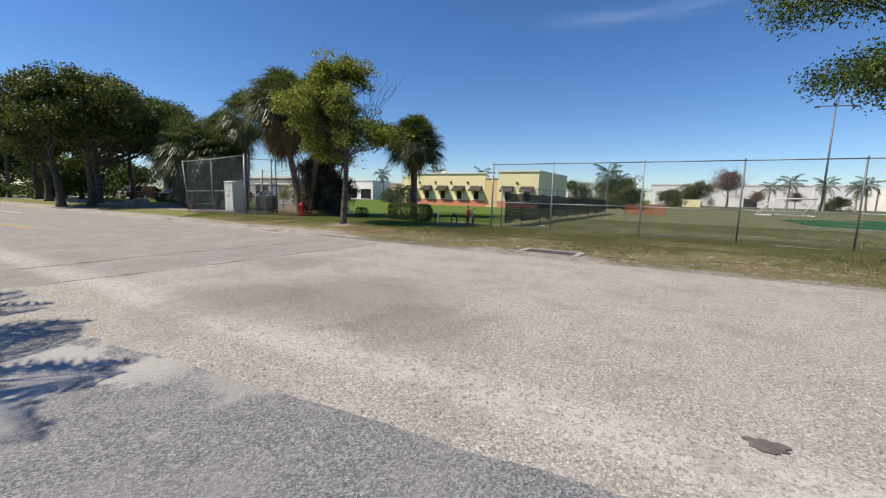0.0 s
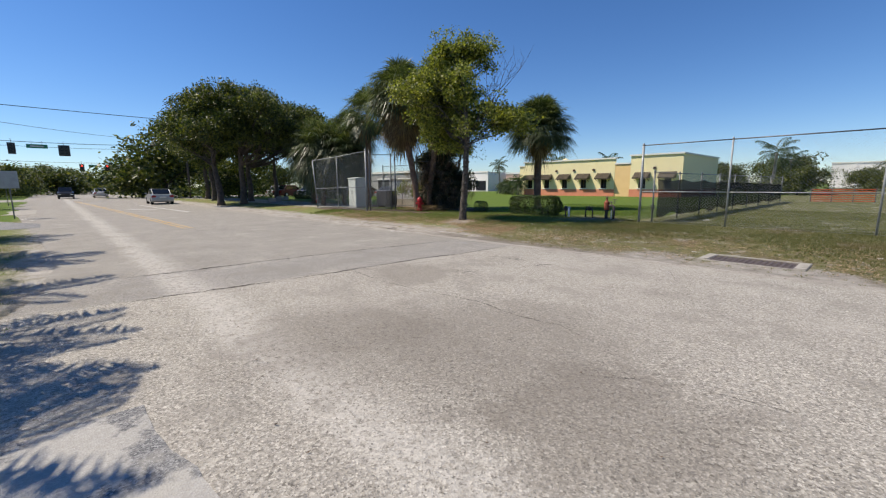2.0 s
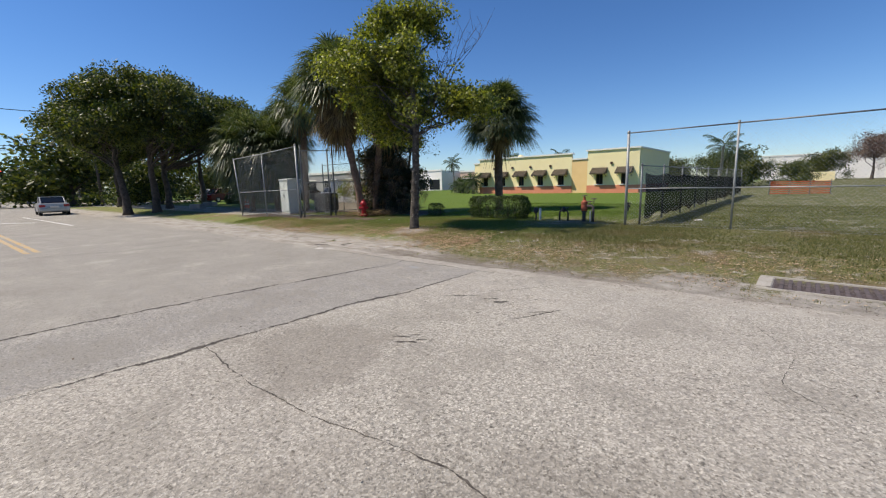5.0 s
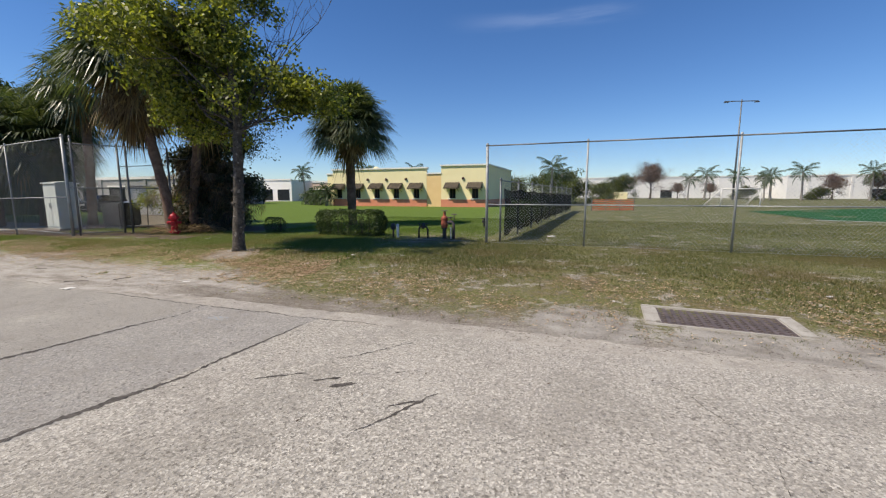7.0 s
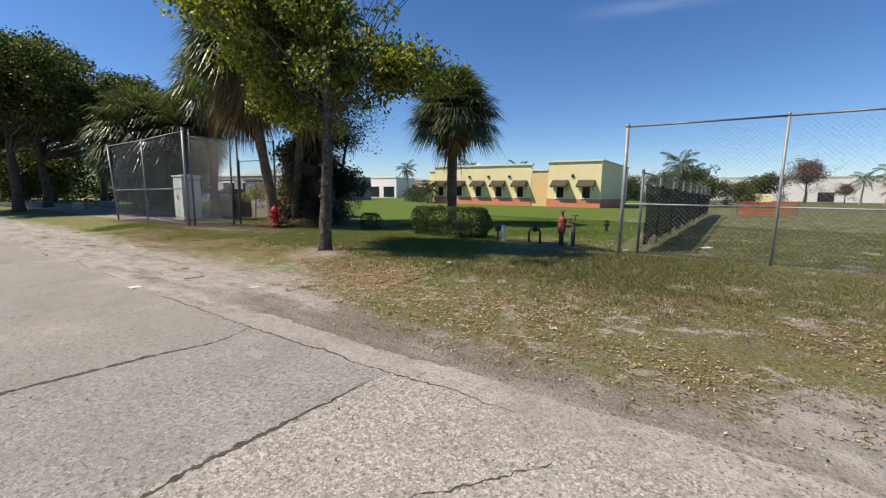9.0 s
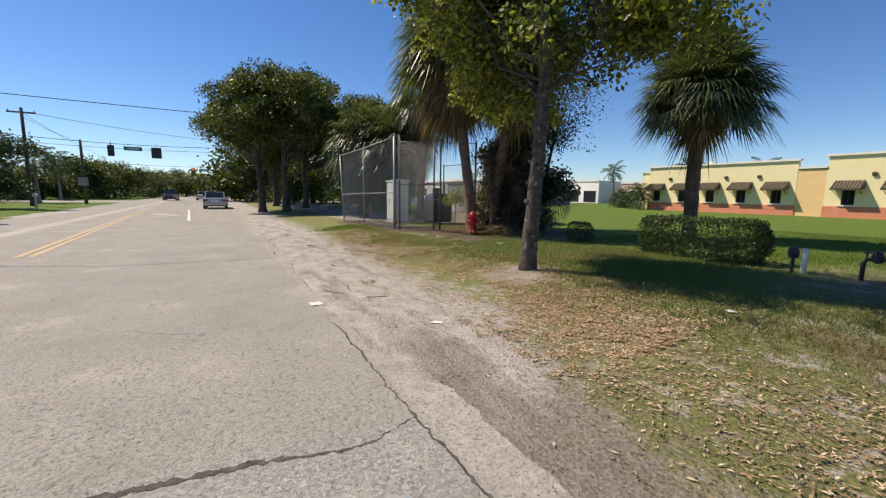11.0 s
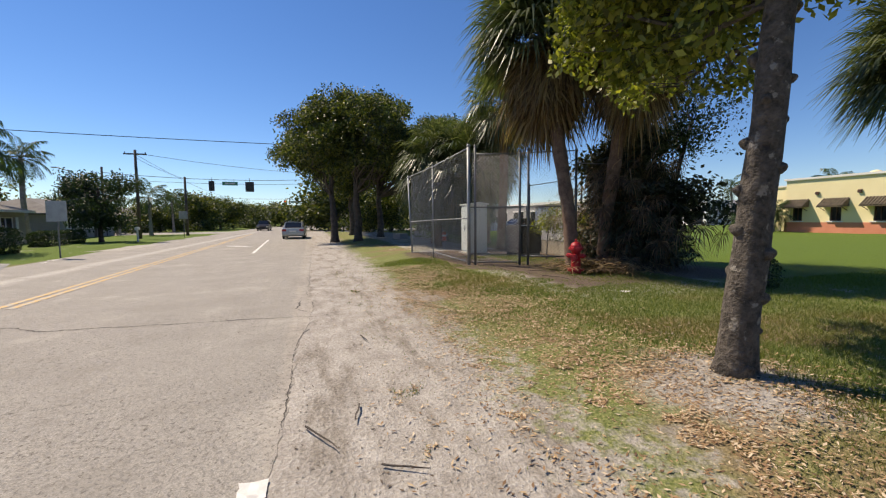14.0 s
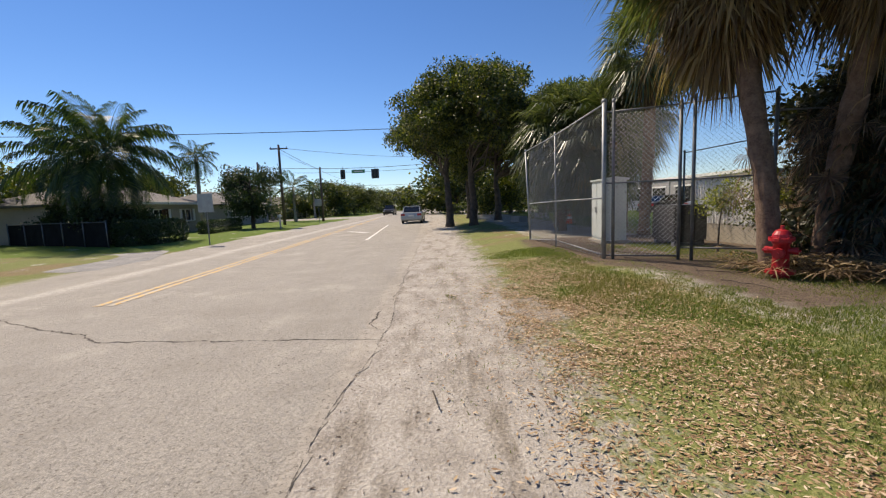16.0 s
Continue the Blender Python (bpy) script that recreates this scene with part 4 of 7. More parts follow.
def clipped_hedge(name, label, at, size, n, seed, turn=0.0, leaf=0.05, rounded=0.12, leafmat=None):
    """A clipped block of twigs covered with small leaves."""
    r = rng(seed)
    t = thing(name, label, "hedge", at, turn)
    lx, ly, lz = size
    gw = Geo()
    for i in range(int(lx * 9) + 4):
        x, y = r.uniform(-lx / 2, lx / 2) * 0.9, r.uniform(-ly / 2, ly / 2) * 0.8
        gw.tube(bent_line((x, y, 0), (x + r.uniform(-0.1, 0.1), y + r.uniform(-0.1, 0.1), lz * 0.9), 3, 0.06, r), [0.014, 0.011, 0.008, 0.005], 4, False)
    part("stems", gw, BARK_DARK, t)
    g = Geo()
    for _ in range(n):
        x, y, z = (r.uniform(-1, 1) for _ in range(3))
        k = r.randint(0, 2)
        depth = 1 - abs(r.gauss(0, 0.09))
        s = 1 if r.random() < 0.5 else -1
        x, y, z = (s * depth if k == i else v for i, v in enumerate((x, y, z)))
        bulge = 1 + 0.07 * noise.noise(Vector((x * lx * 1.3, y * ly * 1.3, z * 2 + seed)))
        corner = 1 - rounded * max(0.0, abs(x) + abs(y) + abs(z) - 2.2)
        p = (x * lx / 2 * bulge * corner, y * ly / 2 * bulge * corner, max(0.06, (z * 0.5 + 0.5) * lz * bulge * (corner if z > 0 else 1)))
        leaf_cloud(g, p, 0.015, 1, leaf, r, 0.0)
    part("leaves", g, leafmat or LEAF_HEDGE, t)
    return t


# young street tree on the verge
broad_tree("street_tree", "slender street tree with fine yellow-green leaves on the verge", (-13.39, 14.17, 0.0),
           [(0, 0, -0.05), (0.1, -0.02, 1.1), (0.23, -0.05, 2.4), (0.32, -0.05, 3.5), (0.1, 0.0, 4.8), (-0.2, 0.1, 6.4)], 0.15,
           [((-0.8, 0.4, 4.2), (2.2, 2.0, 1.4)), ((-1.0, -0.2, 5.5), (2.9, 2.7, 1.4)), ((1.2, 0.9, 4.1), (1.7, 1.6, 1.1)), ((-1.8, 0.6, 3.7), (1.4, 1.3, 0.9)), ((-0.4, 0.2, 6.8), (2.0, 2.0, 1.0))],
           1300, 46, 0.11, 0.15, BARK_GREY, LEAF_YOUNG, 21, 60, 0.25)
knot_r = rng(23)
for k in range(16):
    z = 0.1 + 0.17 * k + knot_r.uniform(-0.05, 0.05)
    ang, size = knot_r.uniform(0, 6.28), knot_r.uniform(0.03, 0.06)
    ctr = Vector((0.095 * z + math.cos(ang) * 0.12, -0.02 * z + math.sin(ang) * 0.12, z))
    out = Vector((math.cos(ang), math.sin(ang), 0.25)) * size
    part("bark_knot", Geo().tube([ctr - out, ctr, ctr + out * 0.6, ctr + out], [size * 1.3, size * 1.2, size * 0.8, size * 0.3], 7), BARK_GREY, bpy.data.objects["street_tree"], smooth=True)
twig_r = rng(19)
for k in range(9):
    g_tw = Geo()
    a = Vector((0.5 + twig_r.uniform(-0.2, 0.3), 0.5 + twig_r.uniform(-0.3, 0.3), 4.0))
    b = Vector((1.7 + twig_r.gauss(0, 0.5), 1.0 + twig_r.gauss(0, 0.5), 5.6 + twig_r.uniform(0, 1.0)))
    stem = bent_line(a, b, 6, 0.04, twig_r)
    g_tw.tube(stem, [0.016 - 0.002 * i for i in range(7)], 5, False)
    for m in range(7):
        s = stem[twig_r.randint(2, 6)]
        g_tw.tube(bent_line(s, s + Vector((twig_r.gauss(0, 0.25), twig_r.gauss(0, 0.25), twig_r.uniform(0.1, 0.5))), 3, 0.05, twig_r), [0.006, 0.005, 0.004, 0.002], 3, False)
    part("bare_twig", g_tw, BARK_DARK, bpy.data.objects["street_tree"])
# clipped hedge, small shrub and the fan palm behind them
clipped_hedge("box_hedge", "clipped rectangular green hedge on the lawn", (-12.95, 18.9, 0), (2.55, 0.85, 0.93), 17000, 5, 0, 0.055)
clipped_hedge("round_shrub", "small dark clipped shrub on the lawn", (-16.45, 18.9, 0), (0.6, 0.6, 0.6), 2500, 6, 0, 0.05, 0.3)
fan_palm("sabal_palm", "fan palm with a round drooping crown behind the hedge", (-15.55, 23.1, 0), [(0, 0, -0.05), (-0.05, 0, 2.0), (0, 0, 4.65)], 0.21, 150, 1.26, 31, 26, (88, -24), blades=34, limp=0.85)
# tall fan palms and dark undergrowth behind the fenced corner
fan_palm("sabal_palm", "leaning fan palm with a long straw-brown skirt beside the hydrant", (-19.95, 17.25, 0), [(0, 0, -0.05), (-0.12, -0.05, 1.5), (-0.7, -0.15, 4.2), (-1.0, -0.2, 6.4)], 0.175, 110, 1.45, 32, 290, (85, -14), boots=True, blades=32)
fan_palm("sabal_palm", "leaning fan palm in the thicket", (-20.25, 18.4, 0), [(0, 0, -0.05), (0.18, 0.0, 1.5), (0.6, 0.05, 3.9), (1.0, 0.1, 6.35)], 0.17, 84, 1.4, 33, 300, (85, -16), boots=True)
fan_palm("sabal_palm", "tall fan palm behind the fenced corner", (-27.6, 18.9, 0), [(0, 0, -0.05), (0.1, 0.1, 3.0), (0.0, 0.2, 6.6)], 0.19, 64, 1.3, 34, 20)
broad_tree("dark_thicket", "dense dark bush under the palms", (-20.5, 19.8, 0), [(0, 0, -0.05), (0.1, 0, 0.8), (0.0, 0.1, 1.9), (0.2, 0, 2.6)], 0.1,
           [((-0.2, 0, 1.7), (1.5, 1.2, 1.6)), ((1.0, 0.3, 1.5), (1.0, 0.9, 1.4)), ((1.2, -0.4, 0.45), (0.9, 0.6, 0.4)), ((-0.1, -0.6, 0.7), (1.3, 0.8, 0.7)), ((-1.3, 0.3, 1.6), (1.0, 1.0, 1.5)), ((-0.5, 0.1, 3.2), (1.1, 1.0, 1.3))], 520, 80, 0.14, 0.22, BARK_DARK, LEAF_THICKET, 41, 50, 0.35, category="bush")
for i, (x, y, h, s) in enumerate(((-20.0, 19.3, 1.6, 0.85), (-19.5, 19.6, 1.1, 0.7), (-20.5, 19.6, 2.6, 0.85))):
    pal = fan_palm("palmetto", "dark low palmetto in the thicket", (x, y, 0), [(0, 0, -0.05), (0.05, 0, h * 0.5), (0, 0.05, h)], 0.12, 44, s, 191 + i, 8, (75, -45), group="palmettos", blades=22)
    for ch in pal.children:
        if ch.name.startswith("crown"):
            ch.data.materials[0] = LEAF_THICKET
broad_tree("thicket_tree", "dark small-leaved tree behind the thicket", (-21.0, 21.2, 0), [(0, 0, -0.05), (0.2, 0.1, 1.5), (0.5, 0.2, 3.0), (0.9, 0.2, 4.2)], 0.11,
           [((0.5, 0.1, 3.9), (1.7, 1.4, 1.0)), ((0.2, 0, 5.0), (1.6, 1.4, 1.0)), ((1.6, 0.2, 4.4), (1.0, 0.9, 0.7))], 175, 46, 0.09, 0.27, BARK_DARK, LEAF_DARK, 42, 30, 0.3)
r0 = rng(8)
gfr = Geo()
for i in range(140):
    p = Vector((-19.75 + r0.gauss(0, 0.6), 17.85 + r0.gauss(0, 0.4), r0.uniform(0.03, 0.3)))
    a = r0.uniform(0, 6.28)
    fan_frond(gfr, p, Vector((math.cos(a), math.sin(a), r0.uniform(-0.15, 0.25))), r0.uniform(0.15, 0.45), 0.5, r0, 13, 0.35)
part("fallen_fronds", gfr, LEAF_DEADPALM).location.z = 0.1
tagged(bpy.data.objects["fallen_fronds"], "pile of fallen dry palm fronds at the trunks", "palm litter", kind="stuff")
gtg, rt = Geo(), rng(9)
for i in range(230):
    p = Vector((-20.3 + rt.gauss(0, 0.75), 19.05 + rt.gauss(0, 0.35), rt.uniform(0.5, 3.3)))
    a = rt.uniform(3.4, 6.0)
    fan_frond(gtg, p, Vector((math.cos(a) * 0.5, math.sin(a) * 0.5, rt.uniform(-1.0, -0.3))), rt.uniform(0.15, 0.4), rt.uniform(0.3, 0.55), rt, 19, 0.9)
tagged(part("dead_frond_tangle", gtg, LEAF_DEADFROND), "tangle of hanging brown dead fronds in the thicket", "palm litter", kind="stuff")
# low spreading fan palms beyond the fenced corner
for i, (x, y, h, s) in enumerate(((-29.6, 18.0, 3.9, 1.45), (-31.0, 17.0, 4.2, 1.5), (-33.8, 17.6, 4.6, 1.55), (-36.3, 19.2, 4.5, 1.5), (-32.2, 20.3, 5.6, 1.5))):
    fan_palm("sabal_palm", "bushy low fan palm in a dense row", (x, y, 0), [(0, 0, -0.05), (0.1, 0, h * 0.5), (0, 0.1, h)], 0.18, 130, s, 60 + i, 60, (85, -80), group="row of fan palms", blades=26, limp=1.15)
# broad shade trees at the kerb farther on
TREE_SHADE = [((-40.3, 12.3, 0), 71), ((-39.2, 13.8, 0), 72), ((-44.5, 16.2, 0), 73), ((-50.5, 14.5, 0), 74), ((-50.0, 21.0, 0), 75), ((-57.0, 15.5, 0), 76)]
for (at, seed), blobs, lean in zip(TREE_SHADE, (
        [((-1.5, -1.2, 6.9), (4.6, 3.4, 1.6)), ((0.5, -0.5, 8.2), (3.8, 3.2, 1.5)), ((-3.8, -0.5, 6.0), (2.8, 2.4, 1.2)), ((2.6, -0.4, 6.2), (2.2, 2.0, 1.2))],
        [((2.0, 1.2, 6.9), (4.0, 3.2, 1.8)), ((0.5, 0.5, 8.6), (3.6, 3.0, 1.4)), ((4.2, 2.2, 6.1), (2.6, 2.4, 1.4)), ((-1.5, 1.5, 6.0), (2.4, 2.2, 1.2))],
        [((0, 0, 6.8), (4.6, 4.2, 2.4)), ((2.2, 4.6, 7.8), (3.4, 3.2, 2.2)), ((3.5, 6.5, 6.4), (2.4, 2.4, 2.0))], [((0, 0, 6.4), (5.0, 4.4, 2.6))], [((0, 0, 7.0), (4.6, 4.2, 2.4))], [((0, 0, 6.6), (4.8, 4.2, 2.4))]), (-0.9, 0.4, 0.1, -0.2, 0.1, 0.1)):
    broad_tree("shade_tree", "broad shade tree with dense glossy leaves and dark trunk", at,
               [(0, 0, -0.05), (lean * 0.2, 0, 1.5), (lean * 0.7, -0.1, 3.0), (lean, -0.1, 4.4), (lean * 0.8, 0, 6.2)], 0.28, blobs, 665, 104, 0.18, 0.31, BARK_DARK, LEAF_BIG, seed, 45, 0.4, group="shade trees")
# palms on the near lawn
ADONIS = [((-17.2, -1.35, 0), [[(0.1, 0, -0.05), (0.25, 0.3, 1.4), (0.5, 0.5, 2.7)], [(0, 0.1, -0.05), (-0.05, 0, 1.5), (-0.1, -0.1, 3.0)], [(-0.1, -0.1, -0.05), (-0.5, -0.3, 1.3), (-0.9, -0.5, 2.5)]], 81),
          ((-13.1, -1.5, 0), [[(0, 0, -0.05), (-0.1, 0.1, 1.6), (-0.3, 0.1, 3.3)], [(0.1, -0.2, -0.05), (0.5, -0.3, 1.5), (0.8, -0.5, 2.8)]], 82),
          ((-22.7, -1.9, 0), [[(0, 0, -0.05), (0.1, 0, 1.4), (0.1, 0.1, 2.6)], [(0.1, 0.1, -0.05), (0.3, 0.4, 1.4), (0.5, 0.6, 2.4)]], 83),
          ((-9.6, -1.8, 0), [[(0, 0, -0.05), (0.1, 0, 1.6), (0.1, 0.2, 3.1)], [(-0.1, 0.1, -0.05), (-0.4, 0.4, 1.4), (-0.7, 0.6, 2.6)]], 84),
          ((-7.9, -1.5, 0), [[(0, 0, -0.05), (0, 0, 1.4), (0.1, 0.1, 2.7)], [(0.1, 0.0, -0.05), (0.4, 0.2, 1.4), (0.7, 0.4, 2.4)]], 85)]
for at, stems, seed in ADONIS:
    feather_palm("clump_palm", "several-stemmed feather palm on the near lawn", at, stems, 0.085, 14, 1.75, seed, group="lawn palms", low=-28)
# tree whose bough hangs over the start of the walk
broad_tree("overhanging_tree", "leafy tree with a bough hanging over the verge", (8.8, 13.4, 0),
           [(0, 0, -0.05), (-0.3, 0.1, 1.8), (-1.2, 0.0, 3.6), (-3.2, -0.5, 5.6), (-5.2, -0.9, 6.2)], 0.24,
           [((-5.1, -0.85, 4.3), (0.95, 0.95, 0.85)), ((-6.5, -1.1, 5.9), (0.75, 0.75, 0.75)), ((-5.2, -0.8, 6.3), (1.4, 1.2, 1.0)), ((-4.0, -0.6, 5.2), (1.3, 1.2, 1.0)), ((-2.0, 0, 6.6), (2.2, 2.0, 1.4)), ((0.2, 0.2, 6.8), (2.2, 2.2, 1.6))], 460, 160, 0.08, 0.21, BARK_GREY, LEAF_BOUGH, 91, 60, 0.25)


# ---- chain-link fences ----
def chain_link(name, a, b, z0, tops, pitch, wire, material, parent):
    """Woven zigzag wires between two feet; tops: the heights at both ends."""
    a, b = Vector(a), Vector(b)
    d = b - a
    L = d.length
    d.normalize()
    nrm = Vector((-d.y, d.x, 0))
    g = Geo()
    n = int(L / pitch)
    for i in range(n):
        s0 = i * pitch
        top = tops[0] + (tops[1] - tops[0]) * s0 / L
        m = int((top - z0) / pitch)
        k0 = len(g.v)
        for j in range(m + 1):
            s = s0 + (pitch if (i + j) % 2 else 0.0)
            q = a + d * s + Vector((0, 0, z0 + j * pitch)) + nrm * (wire if (i + j) % 2 else -wire)
            g.v += [tuple(q + d * wire), tuple(q - d * wire * 0.5 + nrm * wire * 0.87), tuple(q - d * wire * 0.5 - nrm * wire * 0.87)]
        for j in range(m):
            o = k0 + 3 * j
            g.f += [(o, o + 1, o + 4, o + 3), (o + 1, o + 2, o + 5, o + 4), (o + 2, o, o + 3, o + 5)]
    return part(name, g, material, parent)


def fence_post(t, x, y, h, rad=0.035, material=None, lean=(0, 0)):
    g = Geo()
    g.tube([(x, y, -0.05), (x + lean[0], y + lean[1], h)], rad, 10)
    g.lathe((x + lean[0], y + lean[1], h), [(rad * 1.15, -0.03), (rad * 1.15, 0.01), (rad * 0.8, 0.045), (rad * 0.2, 0.06)], 10)
    return part("post", g, material or GALV, t, smooth=True)


def rail(t, pts, rad=0.021, material=None, name="rail"):
    g = Geo()
    g.tube(pts, rad, 8)
    return part(name, g, material or GALV, t, smooth=True)


field_fence = thing("field_fence", "tall galvanised chain-link fence round the sports field", "fence", (0, 18.12, 0))
PX = [-7.69, -4.87, -1.33, 1.85, 4.95, 8.2, 11.5, 14.8]
for i, x in enumerate(PX):
    fence_post(field_fence, x, 0, 2.95, 0.042 if i == 0 else 0.028, GALV if i < 3 else GALV_DARK)
for a, b in zip(PX, PX[1:]):
    rail(field_fence, [(a, 0, 2.93), (b, 0, 2.93)], 0.02, GALV_DARK)
    rail(field_fence, [(a, 0, 1.2), (b, 0, 1.2)], 0.016, GALV)
    rail(field_fence, [(a, 0, 0.05), (b, 0, 0.05)], 0.004, name="tension_wire")
chain_link("chain_mesh", (-7.69, 0.03, 0), (14.8, 0.03, 0), 0.02, (2.92, 2.92), 0.05, 0.0021, WIRE, field_fence)

side_fence = thing("screened_fence", "chain-link fence with black windscreen cloth running back beside the lawn", "fence", (-7.35, 18.5, 0), -2.5)
SY = [0.0, 2.6, 5.4, 8.2, 11.0, 14.0, 17.0, 20.0, 24.0]
for y in SY:
    fence_post(side_fence, 0, y, 1.95, 0.03, GALV_DARK)
for a, b in zip(SY, SY[1:]):
    rail(side_fence, [(0, a, 1.92), (0, b, 1.92)], 0.018, GALV_DARK)
gsc = Geo()
ns = 96
for j in range(9):
    for i in range(ns + 1):
        y = 0.25 + 23.5 * i / ns
        z0 = 0.22 + 0.18 * noise.noise(Vector((y * 0.8, 0, 4)))
        z1 = 1.72 - 0.012 * y - 0.10 * abs(math.sin(y * 1.12))
        z = z0 + (z1 - z0) * j / 8
        gsc.v.append((0.045 + 0.05 * noise.noise(Vector((y * 1.1, z * 1.3, 0))), y, z))
for j in range(8):
    for i in range(ns):
        o = j * (ns + 1) + i
        gsc.f.append((o, o + 1, o + ns + 2, o + ns + 1))
part("windscreen_cloth", gsc, WINDSCREEN, side_fence, "sagging black windscreen cloth")
chain_link("chain_mesh", (0, 0, 0), (0, 24, 0), 0.02, (1.9, 1.9), 0.075, 0.002, GREEN_WIRE, side_fence)

enclosure = thing("fenced_enclosure", "chain-link fenced corner around a utility cabinet, one post leaning", "fence", (0, 0, 0.11))
C, L0, S1, S2, B1, B2 = (-22.12, 15.17), (-27.4, 14.72), (-21.55, 16.55), (-20.75, 17.9), (-20.6, 20.9), (-28.0, 20.6)
MID = ((C[0] + L0[0]) / 2 - 0.3, (C[1] + L0[1]) / 2)
fence_post(enclosure, *C, 3.54, 0.05, GALV)
fence_post(enclosure, C[0] + 0.16, C[1] + 0.14, 3.5, 0.035, GALV_DARK)
fence_post(enclosure, *L0, 3.2, 0.035, GALV, (-0.35, -0.05))
fence_post(enclosure, *MID, 3.32, 0.025, GALV)
for q, h in ((S1, 3.35), ((S1[0] + 0.14, S1[1] + 0.2), 3.4), (S2, 3.3), (B1, 3.0), (B2, 3.0), ((-24.3, 20.75), 3.0)):
    fence_post(enclosure, *q, h, 0.035, GALV_DARK)
rail(enclosure, [(*C, 3.48), (MID[0], MID[1], 3.3), (L0[0] - 0.35, L0[1] - 0.05, 3.18)])
rail(enclosure, [(*C, 1.42), (MID[0], MID[1], 1.38), (L0[0] - 0.13, L0[1], 1.32)], 0.018)
rail(enclosure, [(*C, 0.12), (MID[0], MID[1], 0.22), (*L0, 0.05)], 0.016)
for z in (3.3, 1.75, 0.12):
    rail(enclosure, [(*C, z), (*S1, z)], 0.018, GALV_DARK)
    rail(enclosure, [(*S1, z if z > 1 else 0.3), (*S2, z if z > 1 else 0.3)], 0.018, GALV_DARK)
rail(enclosure, [(*S2, 2.95), (*B1, 2.95)], 0.018, GALV_DARK)
rail(enclosure, [(*B1, 2.95), (*B2, 2.95)], 0.018, GALV_DARK)
chain_link("chain_mesh", (C[0], C[1], 0), (L0[0] - 0.1, L0[1], 0), 0.06, (3.44, 3.15), 0.042, 0.0036, WIRE, enclosure)
chain_link("chain_mesh", (S1[0], S1[1], 0), (C[0], C[1], 0), 0.1, (3.3, 3.35), 0.05, 0.0036, WIRE, enclosure)
chain_link("chain_mesh", (S2[0], S2[1], 0), (S1[0], S1[1], 0), 0.1, (3.25, 3.3), 0.05, 0.003, GREEN_WIRE, enclosure)
chain_link("chain_mesh", (B1[0], B1[1], 0), (B2[0], B2[1], 0), 0.1, (2.9, 2.9), 0.09, 0.002, GREEN_WIRE, enclosure)

cab = thing("utility_cabinet", "pale green metal utility cabinet inside the fence", "cabinet", (-25.9, 16.9, 0), -4)
part("plinth", Geo().box(-0.62, -0.45, -0.05, 0.62, 0.45, 0.1), CONCRETE, cab)
part("body", Geo().box(-0.52, -0.36, 0.1, 0.52, 0.36, 1.95), CABINET, cab, bevel=0.015)
part("lid", Geo().prism([(-0.42, 1.95), (0.42, 1.95), (0.42, 2.0), (0.0, 2.06), (-0.42, 2.0)], "x", -0.57, 0.57), CABINET, cab)
for sx in (-1, 1):
    d = part("door", Geo().box(min(0.01 * sx, 0.49 * sx), -0.385, 0.18, max(0.01 * sx, 0.49 * sx), -0.362, 1.88), CABINET, cab, bevel=0.006)
    part("handle", Geo().tube([(0.06 * sx, -0.40, 0.95), (0.06 * sx, -0.41, 1.15)], 0.012, 6), GALV_DARK, d)
wall_b = thing("ribbed_wall", "pale ribbed metal wall inside the fenced corner", "wall", (-23.9, 19.6, 0), 6, kind="structure")
part("base_wall", Geo().box(-1.6, 0.0, -0.1, 1.0, 0.16, 0.55), BEIGE_WALL, wall_b)
for i in range(26):
    x = -1.6 + 0.1 * i
    part("rib", Geo().prism([(x, 0.02), (x + 0.02, -0.02), (x + 0.05, -0.02), (x + 0.07, 0.02), (x + 0.1, 0.02), (x + 0.1, 0.06), (x, 0.06)], "z", 0.55, 1.85), WHITE_WALL, wall_b)
part("coping", Geo().box(-1.65, -0.05, 1.85, 1.05, 0.16, 1.93), BEIGE_WALL, wall_b)
for i, (x, y, s) in enumerate(((-22.4, 18.0, 1.0), (-21.7, 18.6, 0.8))):
    broad_tree("dry_shrub", "thin dry yellow-leaved shrub inside the fence", (x, y, 0), [(0, 0, -0.05), (0.05, 0, 0.7 * s), (0.1, 0.05, 1.6 * s)], 0.025, [((0.05, 0, 1.3 * s), (0.5, 0.5, 0.8 * s))], 70, 22, 0.07, 0.12, BARK_GREY, LEAF_YOUNG, 181 + i, 10, 0.2, single=False, category="bush")
bin1 = thing("black_bin", "black covered machine inside the fence", "machine", (-24.3, 18.2, 0))
part("body", Geo().box(-0.6, -0.45, 0.15, 0.6, 0.45, 1.15), BLACK_STEEL, bin1, bevel=0.06)
for sx in (-0.45, 0.45):
    part("skid", Geo().box(sx - 0.06, -0.42, -0.05, sx + 0.06, 0.42, 0.15), GALV_DARK, bin1)


